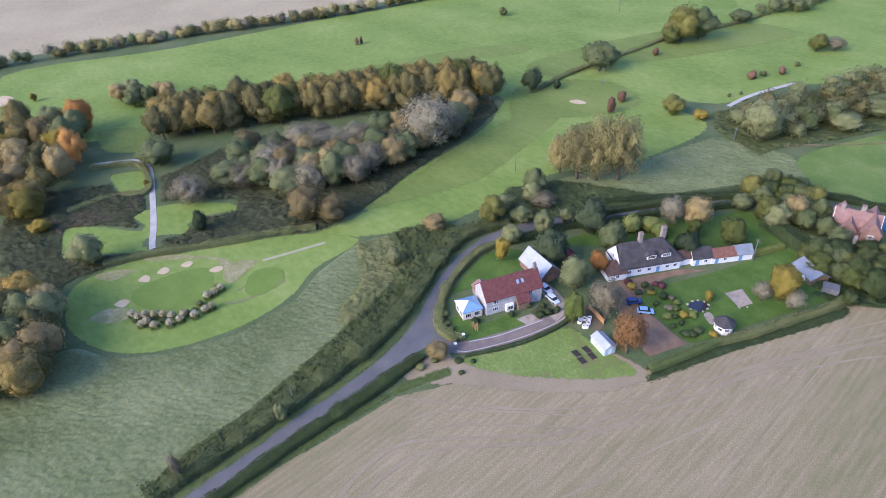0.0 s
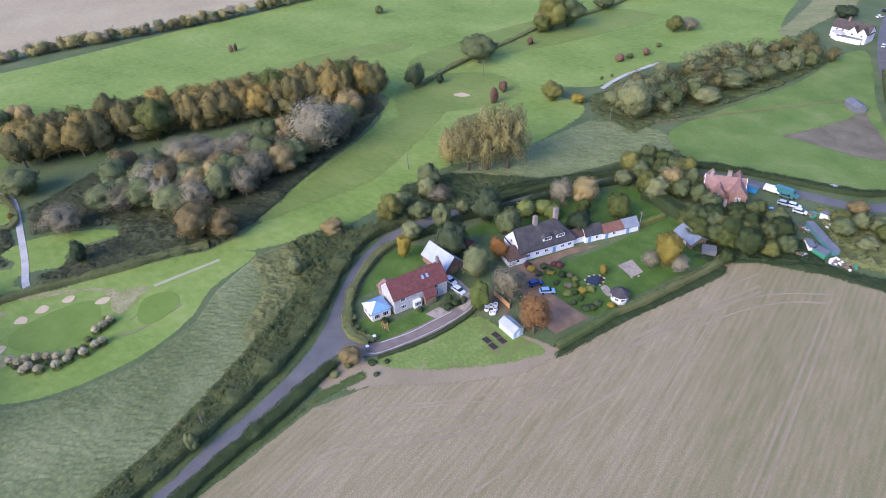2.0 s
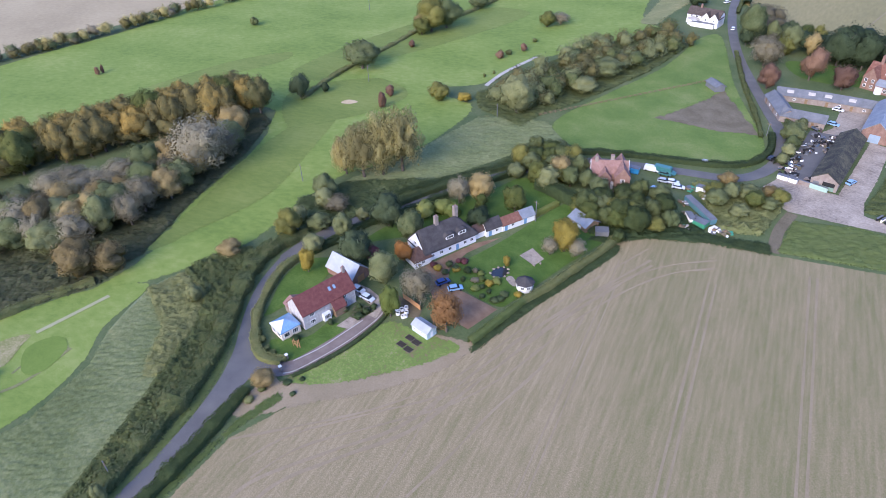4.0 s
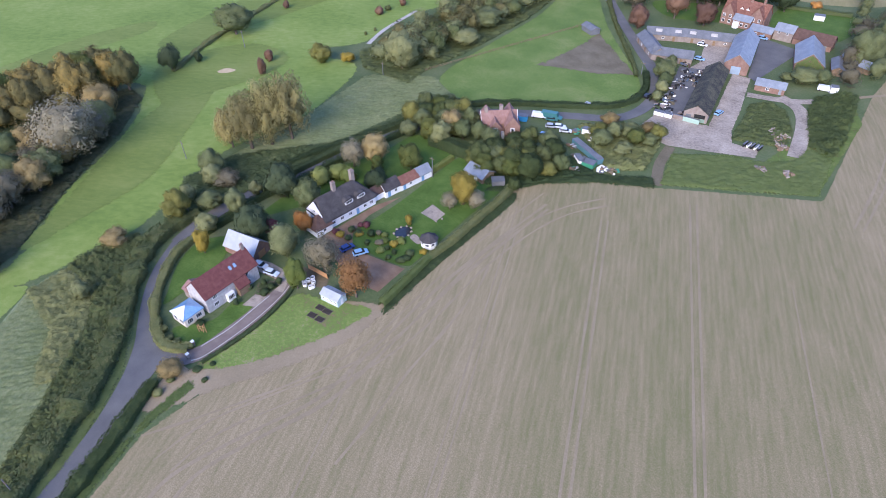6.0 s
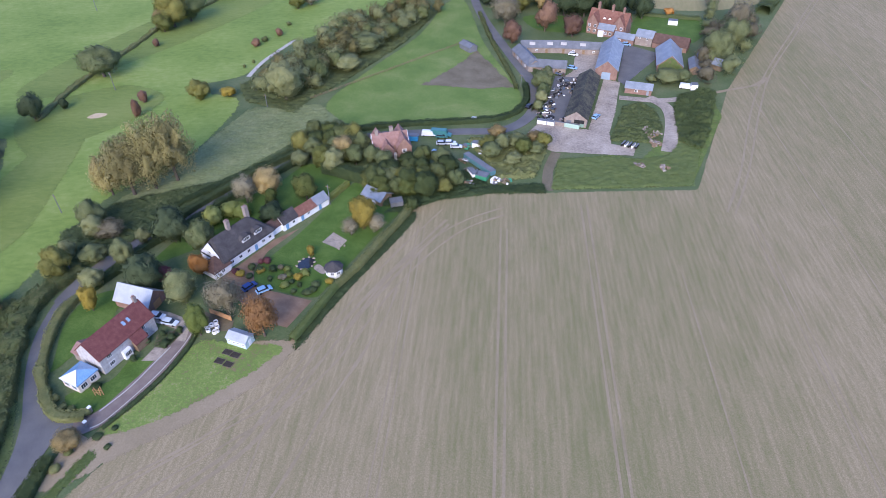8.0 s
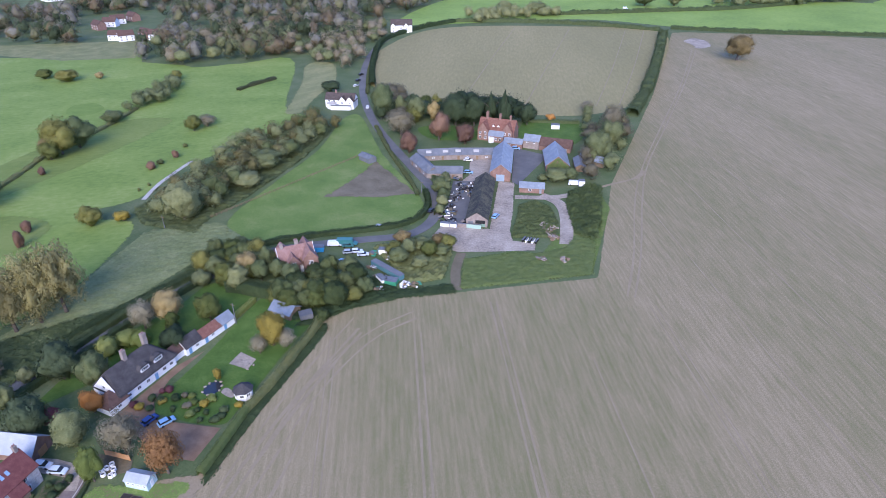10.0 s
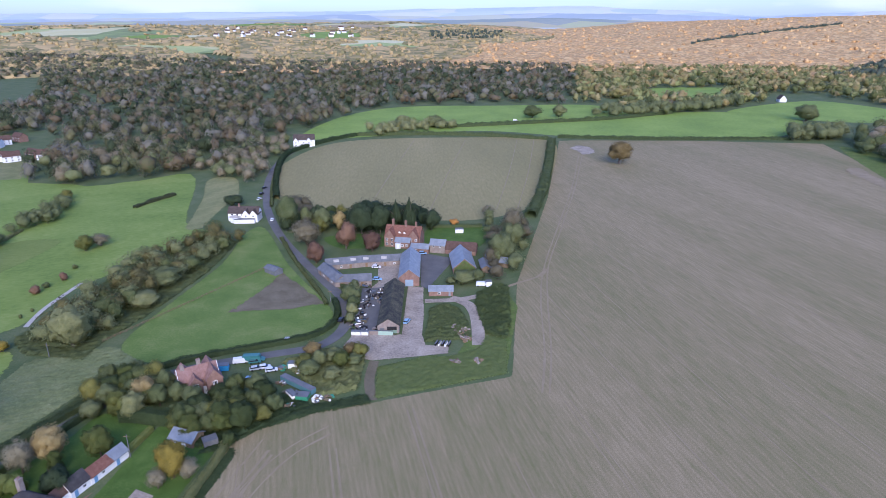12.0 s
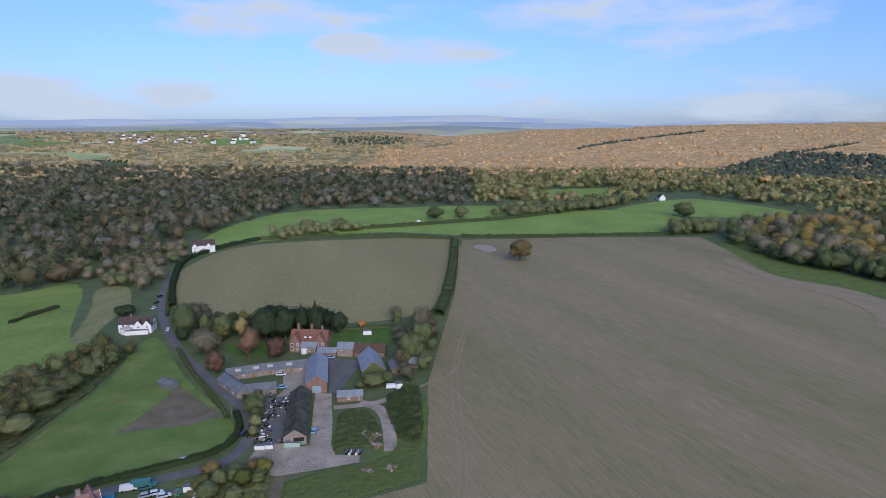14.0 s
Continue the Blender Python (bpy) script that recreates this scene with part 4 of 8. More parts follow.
ribbon("path", [(-164.4, -0.5), (-165.2, 9.1), (-166.1, 18.9)], 1.3, 0.12, material("tee_mat", [(0.3, 0.3, 0.165), (0.37, 0.36, 0.21)], 0.3, 4.0), "pale straight tee path", "path")
ribbon("path", [(-195.4, 197.7), (-200.4, 214.9), (-202.8, 240.7)], 2.0, 0.1, M_PATH, "pale track beside the tree belt", "path")
sheet("farm_yard", [(-68, 201), (-66.8, 212.8), (-54.8, 212.4), (-48.6, 212.6), (-54.9, 254.5), (-55.4, 258.4), (-47.6, 258.4), (-45.6, 247), (-42.4, 230.3), (-40.2, 214), (-37.6, 206.3), (-28.8, 206.7), (-28.4, 200.6), (-40, 196.5), (-55, 191.5), (-63, 194.5)], 0.11, M_CONC, "worn pinkish concrete farmyard", "yard", smooth=False, feather=0.9)
sheet("farm_yard", [(-82.7, 289.2), (-61.7, 295.1), (-57.7, 255.8), (-66.9, 249.1), (-71.1, 254.7), (-69.7, 260.5), (-74, 278.1)], 0.11, M_CONC, "concrete courtyard between farm buildings", "yard", smooth=False, feather=0.7)
sheet("farm_yard", [(-75, 253), (-64.9, 255.8), (-56.8, 212.2), (-66.4, 210.2)], 0.12, M_ROAD, "dark asphalt scrap yard", "yard", smooth=False, feather=0.7)
sheet("farm_yard", [(-57.2, 301.2), (-38.3, 295.1), (-43.3, 267.8), (-45.6, 255.8), (-49.7, 258.7)], 0.12, M_ROAD, "dark asphalt forecourt", "yard", smooth=False, feather=0.7)
ribbon("wheel_track", [(-14.5, 260.5), (-6.1, 269), (2.9, 278.1), (6.5, 287.8)], 1.6, 0.1, M_TRACK, "pale wheel track joining the field edge", "wheel track", thick=0.02, wobble=0.8)
ribbon("farm_track", [(-44.8, 243.7), (-31.3, 246.9), (-22.4, 252.4), (-16.9, 259.3)], 3.6, 0.12, M_CONC, "pale concrete farm track", "path")
ribbon("farm_track", [(-34.5, 248.6), (-25.9, 242.6), (-21.3, 229.8), (-18.4, 208.6)], 5.0, 0.13, M_CONC, "worn loop of farm track", "path")
ribbon("farm_track", [(-53.6, 191.9), (-52.3, 179.9), (-48.4, 167.9)], 3.4, 0.1, M_EARTH, "muddy field entrance track", "path")
sheet("rough_grass", [(-52.2, 188.5), (-35.8, 199.1), (-26.5, 200), (-12.4, 263.2), (-4.7, 243.6), (-6.6, 189.8), (-21.1, 182), (-47.9, 168.3)], 0.08, M_PATCHY, "weedy green rough grass at the field corner", "grass", smooth=False, feather=1.5)

# ---- gardens ----
sheet("field_margin", [(-108.6, 31), (-108, 37.5), (-105.4, 39.5), (-103.5, 52), (-98, 70), (-86, 79.5), (-79.6, 79), (-80, 66), (-86, 51), (-94, 37), (-99, 27), (-104.5, 24)], 0.066, M_TRACK, "pale stony margin between lawn and field", "ground", feather=3.0)
sheet("lawn", [(-131.6, 50.1), (-139.2, 59.1), (-141.4, 68.3), (-134.9, 74.6), (-128.4, 64.1), (-127.4, 56.6), (-127.7, 46.5)], 0.1, M_LAWN, "clipped green lawn", "lawn", feather=0.6)
sheet("lawn", [(-119.1, 43.1), (-113.6, 50.5), (-114, 58.1), (-107.4, 59.7), (-107.1, 50.8), (-108.7, 43.7), (-112.1, 40.4)], 0.11, M_LAWN, "clipped green front lawn", "lawn", feather=0.6)
sheet("lawn", [(-105, 39.4), (-103.4, 52.2), (-104.6, 68.9), (-97.3, 72.9), (-84.1, 77.2), (-83, 70.2), (-89.6, 54.4), (-97.8, 42.1)], 0.08, M_FRONTGRASS, "patchy green grass beside the field", "lawn", feather=2.5)
sheet("lawn", [(-108.1, 95.4), (-107.6, 117.6), (-107.6, 145.9), (-100.1, 142.7), (-86.6, 142.8), (-86, 121.2), (-86, 99.9), (-87.6, 93.5), (-100.8, 92.1)], 0.08, M_LAWN, "large dark green garden lawn", "lawn", feather=0.6)
sheet("lawn", [(-137.2, 85.3), (-138.1, 110), (-130.8, 134.4), (-127.8, 149.5), (-109.8, 148), (-110, 133.6), (-117.2, 113.4), (-127.9, 99.3)], 0.07, M_LAWN, "dark green lawn behind the cottage", "lawn", feather=0.6)

# ---- bunkers ----
for pts in ([(-169, -35.9), (-171.2, -34.3), (-169.6, -32.6), (-167.3, -33.2)], [(-170.8, -30.7), (-173, -28.7), (-171, -27), (-169.3, -28.5)], [(-171.8, -23.9), (-173.3, -21.9), (-172, -20.3), (-170, -21.9)],
            [(-165.7, -16.1), (-167.1, -13.9), (-165.7, -12), (-163.9, -13.8)], [(-160.3, -42.1), (-161.7, -39.9), (-160.1, -38), (-158, -39.8)], [(-228.1, 140.5), (-228.1, 144.7), (-223.3, 146.3), (-224, 142.2)], [(-345.3, -102.4), (-349, -97.7), (-341.4, -92.7), (-334, -96.6)]):
    sheet("sand_bunker", pts, 0.12, M_SAND, "pale sand golf bunker", "bunker", kind="")

# ---- wheel tracks in the field ----
for pts in ([(-21.1, 619.2), (-21.6, 486.4), (-24.2, 382.7)], [(-70.2, 610.2), (-67.9, 486.4), (-64.7, 366.4)], [(-118.9, 604.4), (-112, 486.4), (-103.7, 368.6)], [(-5, 622.3), (-7.1, 486.4), (-11.3, 386.4)]):
    ribbon("tramline", pts, 0.55, 0.075, M_TRACK, "faint wheel track in the greenish field", "wheel track", thick=0.012, wobble=0.5)
TRAM = Vector((-0.368, 0.93))
ACROSS = Vector((0.93, 0.368))
for k in range(-2, 9):
    start = Vector((-22, 64)) + ACROSS * (24.6 * k)
    for off in (-0.95, 0.95) if k in (-1, 0, 1, 3) else (-0.95,):
        a = start + ACROSS * off - TRAM * (170 - 14 * max(k, 0))
        reach = 265 if k <= 1 else 240
        ends = [a + TRAM * d for d in np.linspace(0, 255 if k < 2 else 380 + 20 * k, 9)]
        ends = [p for p in ends if inside(p, PLOUGH)]
        if len(ends) > 2:
            ribbon("tramline", [(p.x, p.y) for p in ends], 0.62 if k in (0, 1) else 0.4, 0.075, M_TRACK, "pale wheel track pressed into the seeded field", "wheel track", thick=0.012, wobble=0.5)
for pts in ([(-77.8, 2.7), (-82.9, 10), (-85.2, 19.4), (-80.1, 35.7), (-75.2, 49.6), (-74.9, 66.4), (-75.2, 89.5), (-73.8, 113), (-70.8, 140)], [(-76.1, 6.9), (-79.8, 14), (-81.3, 23.2), (-77.6, 36), (-72.7, 50.9), (-72.4, 67.6), (-72.8, 90.7), (-71.9, 111.2), (-69.2, 138.2)]):
    ribbon("wheel_track", pts, 0.95, 0.078, M_TRACK, "curved pale headland wheel track", "wheel track", thick=0.012, wobble=0.6)
for pts in ([(-86.2, 19.7), (-85.5, 31.3), (-78.6, 46.9), (-72.2, 61.5), (-69.5, 76), (-69.4, 91.1), (-69.7, 106.2), (-67.5, 125.1), (-63.1, 139.4), (-55.8, 149.7)], [(-91.1, 18.9), (-89.7, 31.4), (-82.6, 47.1), (-75.2, 62.7), (-72.8, 76.7), (-73.2, 92.5), (-73.5, 109), (-71, 127.5), (-65.5, 142.1), (-57.6, 153.3)], [(-60.9, 40.2), (-62.2, 54.6), (-64, 67.5), (-64.8, 80.8), (-66.4, 96.6), (-69.1, 106.7)], [(-98.1, 20.9), (-91.5, 32.3), (-82.7, 49.4), (-77.3, 68), (-77.3, 91.2), (-77, 116.2), (-74.4, 144.2)]):
    ribbon("wheel_track", pts, 0.6, 0.08, M_TRACK, "curved pale headland wheel track", "wheel track", thick=0.012, wobble=0.8)
for pts in ([(4.9, 179.8), (5.6, 208.2), (3.9, 255.8), (5.8, 295.1), (13.5, 357.6), (25, 450.8), (33.8, 551.2)], [(7.2, 179.8), (8, 208.2), (6.8, 255.8), (7.7, 295.1), (15.8, 357.6), (27.1, 450.8), (36.8, 551.2)]):
    ribbon("wheel_track", pts, 0.7, 0.078, M_TRACK, "pale wheel track along the field edge", "wheel track", thick=0.012, wobble=0.6)


# ---- buildings ----
def box(bm, x0, y0, z0, x1, y1, z1):
    v = [bm.verts.new(p) for p in ((x0, y0, z0), (x1, y0, z0), (x1, y1, z0), (x0, y1, z0), (x0, y0, z1), (x1, y0, z1), (x1, y1, z1), (x0, y1, z1))]
    for f in ((3, 2, 1, 0), (4, 5, 6, 7), (0, 1, 5, 4), (1, 2, 6, 5), (2, 3, 7, 6), (3, 0, 4, 7)):
        bm.faces.new([v[k] for k in f])
    return v


def prism(bm, outline, y0, y1):
    """A solid with the given outline in x and z, from y0 to y1."""
    a, b = [bm.verts.new((x, y0, z)) for x, z in outline], [bm.verts.new((x, y1, z)) for x, z in outline]
    n = len(outline)
    bm.faces.new(a)
    bm.faces.new(b[::-1])
    for k in range(n):
        bm.faces.new((a[k], b[k], b[(k + 1) % n], a[(k + 1) % n]))
    bmesh.ops.recalc_face_normals(bm, faces=bm.faces[:])


def window(parent, x, y, z, w, h, side="front", name="window", frame_mat=None, bars=1):
    """A framed window on a wall that faces -y (front), +y (back), -x (left) or +x (right) of the house."""
    turn = {"front": 0, "back": 180, "left": -90, "right": 90}[side]
    bm = bmesh.new()
    t = 0.13
    for x0, x1, z0, z1 in ((-w / 2, w / 2, 0, t), (-w / 2, w / 2, h - t, h), (-w / 2, -w / 2 + t, t, h - t), (w / 2 - t, w / 2, t, h - t)):
        box(bm, x0, -0.07, z0, x1, 0.03, z1)
    for k in range(bars):
        c = -w / 2 + w * (k + 1) / (bars + 1)
        box(bm, c - 0.035, -0.06, t, c + 0.035, 0.03, h - t)
    ob = part(name, bm, frame_mat or M_WHITE, parent)
    ob.matrix_basis = pose(x, y, z, 0, 0, turn)
    bm = bmesh.new()
    box(bm, -w / 2 + t, -0.02, t, w / 2 - t, 0.02, h - t)
    part("pane", bm, M_GLASS, ob, "dark window glass")
    return ob


def door(parent, x, y, w, h, mat, side="front"):
    turn = {"front": 0, "back": 180, "left": -90, "right": 90}[side]
    bm = bmesh.new()
    box(bm, -w / 2, -0.06, 0, w / 2, 0.03, h)
    box(bm, -w / 2 + 0.12, -0.09, 0.2, w / 2 - 0.12, -0.06, h * 0.45)
    box(bm, -w / 2 + 0.12, -0.09, h * 0.52, w / 2 - 0.12, -0.06, h - 0.15)
    ob = part("door", bm, mat, parent)
    ob.matrix_basis = pose(x, y, 0, 0, 0, turn)
    return ob


def walls_gable(parent, L, D, wall_h, rise, mat, name="wall"):
    """Walls with gables at both ends of the length; the ridge runs along x."""
    bm = bmesh.new()
    ends = []
    for x in (0, L):
        ends.append([bm.verts.new(p) for p in ((x, 0, -0.3), (x, D, -0.3), (x, D, wall_h), (x, D / 2, wall_h + rise), (x, 0, wall_h))])
    bm.faces.new(ends[0])
    bm.faces.new(ends[1][::-1])
    for k in (0, 1, 4):
        bm.faces.new((ends[0][k], ends[1][k], ends[1][(k + 1) % 5], ends[0][(k + 1) % 5]))
    bmesh.ops.recalc_face_normals(bm, faces=bm.faces[:])
    return part(name, bm, mat, parent)


def roof_gable(parent, L, D, wall_h, rise, mat, over=0.4, thick=0.22, name="roof", label=""):
    bm = bmesh.new()
    s = rise / (D / 2)
    e = wall_h - s * over
    out = [(-over, e), (D / 2, wall_h + rise), (D + over, e), (D + over, e + thick), (D / 2, wall_h + rise + thick * 1.2), (-over, e + thick)]
    a, b = [[bm.verts.new((x, y, z)) for y, z in out] for x in (-over * 0.7, L + over * 0.7)]
    bm.faces.new((a[0], a[1], a[4], a[5])), bm.faces.new((a[1], a[2], a[3], a[4]))
    bm.faces.new((b[5], b[4], b[1], b[0])), bm.faces.new((b[4], b[3], b[2], b[1]))
    for k in range(6):
        bm.faces.new((a[k], b[k], b[(k + 1) % 6], a[(k + 1) % 6]))
    bmesh.ops.recalc_face_normals(bm, faces=bm.faces[:])
    bmesh.ops.bevel(bm, geom=[ed for ed in bm.edges if ed.calc_length() > 2], offset=0.04, segments=1, affect="EDGES")
    return part(name, bm, mat, parent, label)


def roof_hip(parent, L, D, wall_h, rise, mat, over=0.4, hip0=1.0, hip1=1.0, thick=0.25, bevel=0.05, name="roof", label=""):
    """A hipped roof; hip0 and hip1 say how far each end slopes back, in half depths."""
    bm = bmesh.new()
    e = wall_h - rise / (D / 2) * over * 0.6
    low = [(-over, -over), (L + over, -over), (L + over, D + over), (-over, D + over)]
    b = [bm.verts.new((x, y, e)) for x, y in low]
    c = [bm.verts.new((x, y, e + thick)) for x, y in low]
    r0 = bm.verts.new((hip0 * D / 2, D / 2, wall_h + rise))
    if L - hip1 * D / 2 - hip0 * D / 2 > 0.1:
        r1 = bm.verts.new((L - hip1 * D / 2, D / 2, wall_h + rise))
        bm.faces.new((c[0], c[1], r1, r0)), bm.faces.new((c[2], c[3], r0, r1)), bm.faces.new((c[1], c[2], r1)), bm.faces.new((c[3], c[0], r0))
    else:
        for k in range(4):
            bm.faces.new((c[k], c[(k + 1) % 4], r0))
    bm.faces.new(b[::-1])
    for k in range(4):
        bm.faces.new((b[k], b[(k + 1) % 4], c[(k + 1) % 4], c[k]))
    bmesh.ops.recalc_face_normals(bm, faces=bm.faces[:])
    if bevel:
        bmesh.ops.bevel(bm, geom=bm.edges[:], offset=bevel, segments=2, affect="EDGES")
    return part(name, bm, mat, parent, label)


def walls_box(parent, L, D, h, mat, name="wall"):
    bm = bmesh.new()
    box(bm, 0, 0, -0.3, L, D, h)
    return part(name, bm, mat, parent)


def chimney(parent, x, y, z0, z1, w=0.9, mat=None):
    bm = bmesh.new()
    box(bm, -w / 2, -w / 2, z0, w / 2, w / 2, z1)
    box(bm, -w / 2 - 0.08, -w / 2 - 0.08, z1 - 0.25, w / 2 + 0.08, w / 2 + 0.08, z1 - 0.1)
    ob = part("chimney", bm, mat or M_BRICK, parent)
    ob.matrix_basis = pose(x, y, 0)
    for k in (-0.2, 0.2):
        bm = bmesh.new()
        bmesh.ops.create_cone(bm, cap_ends=True, segments=10, radius1=0.15, radius2=0.12, depth=0.5, matrix=Matrix.Translation((k, 0, z1 + 0.2)))
        part("chimney_pot", bm, M_ORANGETILE, ob)
    return ob


def place(a, b):
    """The pose with its origin at a and its x axis towards b; its y axis lies to the left of that way."""
    d = Vector(b) - Vector(a)
    return pose(a[0], a[1], 0, 0, 0, math.degrees(math.atan2(d.y, d.x))), d.length


def red_roof_house():
    h = thing("house", pose(-115.7, 51.6, 0, 0, 0, 90), "detached house with a plum tile roof and flint walls", "house")
    L, D = 16.2, 7.4
    walls_gable(h, L, D, 5.0, 3.6, M_FLINT)
    roof_gable(h, L, D, 5.0, 3.6, M_REDTILE)
    chimney(h, 15.6, D / 2, 7.5, 10.2, 0.8, M_PALEBRICK)
    for x in (2.6, 12.6):
        window(h, x, 0, 3.3, 1.5, 1.2, bars=2)
        window(h, x, 0, 0.9, 1.6, 1.3, bars=2)
    # porch roof that sweeps down over the entrance
    bm = bmesh.new()
    prism(bm, [(8.6, 0), (11.8, 0), (11.8, 2.6), (8.6, 2.6)], -1.6, 0)
    part("porch", bm, M_WOOD, h, "timber entrance porch")
    bm = bmesh.new()
    v = [bm.verts.new(p) for p in ((8.3, -2.0, 2.5), (12.1, -2.0, 2.5), (12.1, 0.5, 5.4), (8.3, 0.5, 5.4), (8.3, -2.0, 2.7), (12.1, -2.0, 2.7), (12.1, 0.5, 5.6), (8.3, 0.5, 5.6))]
    for f in ((3, 2, 1, 0), (4, 5, 6, 7), (0, 1, 5, 4), (1, 2, 6, 5), (2, 3, 7, 6), (3, 0, 4, 7)):
        bm.faces.new([v[k] for k in f])
    part("porch_roof", bm, M_REDTILE, h)
    bm = bmesh.new()
    prism(bm, [(5.4, 0), (7.6, 0), (7.6, 2.4), (5.4, 2.4)], -0.9, 0)
    part("bay", bm, M_WHITE, h, "white bay window")
    window(h, 6.5, -0.9, 0.7, 1.9, 1.4, bars=3)
    for x in (9.8, 11.2):
        bm = bmesh.new()
        box(bm, -0.35, -0.55, 0, 0.35, 0.55, 0.08)
        ob = part("roof_window", bm, M_SKY_TINT_GLASS, h, "small roof window")
        ob.matrix_basis = pose(x, 1.9, 7.15, 44.2, 0, 0)
    bm = bmesh.new()
    box(bm, 0.3, 7.4, 0, 4.6, 10.2, 2.6)
    part("rear_wall", bm, M_PALEBRICK, h)
    bm = bmesh.new()
    prism(bm, [(0.0, 2.6), (4.9, 2.6), (4.9, 2.8), (2.45, 4.1), (0.0, 2.8)], 7.4, 10.6)
    part("rear_roof", bm, M_ORANGETILE, h, "salmon tiled rear roof")
    c = thing("conservatory", pose(-116.2, 45.2, 0, 0, 0, 90), "white conservatory with a blue glazed hipped roof", "conservatory")
    walls_box(c, 5.4, 5.4, 2.6, material("cream_render", [(0.6, 0.52, 0.43), (0.68, 0.6, 0.5)], 0.5, 6.0))
    roof_hip(c, 5.4, 5.4, 2.6, 1.5, M_BLUE, 0.25)
    # white slab over one slope, standing in for sun glare on blue glass
    bm = bmesh.new()
    white = [bm.verts.new(p) for p in ((-0.3, -0.22, 2.86), (-0.3, 5.62, 2.86), (2.66, 2.7, 4.2))]
    low = [bm.verts.new((v.co.x, v.co.y, v.co.z - 0.06)) for v in white]
    bm.faces.new(white), bm.faces.new(low[::-1])
    for k in range(3):
        bm.faces.new((white[k], low[k], low[(k + 1) % 3], white[(k + 1) % 3]))
    bmesh.ops.recalc_face_normals(bm, faces=bm.faces[:])
    part("roof_panel", bm, material("white_glazing", [(0.6, 0.63, 0.66), (0.7, 0.73, 0.76)], 0.5, 3.0, rough=0.2, spec=0.6), c, "white panel painting sun glare on the roof")
    for x in (1.4, 3.9):
        window(c, x, 0, 0.7, 1.7, 1.5, bars=2)
        window(c, 0, x, 0.7, 1.7, 1.5, "left", bars=2)
    g = thing("garage", pose(-131.8, 69.3, 0, 0, 0, 9), "red brick garage with a pale slate roof", "garage")
    walls_gable(g, 10.5, 6.2, 2.6, 3.0, M_BRICK)
    roof_gable(g, 10.5, 6.2, 2.6, 3.0, M_PALESLATE)
    door(g, 10.5, 3.1, 2.6, 2.2, M_TAN, "right")


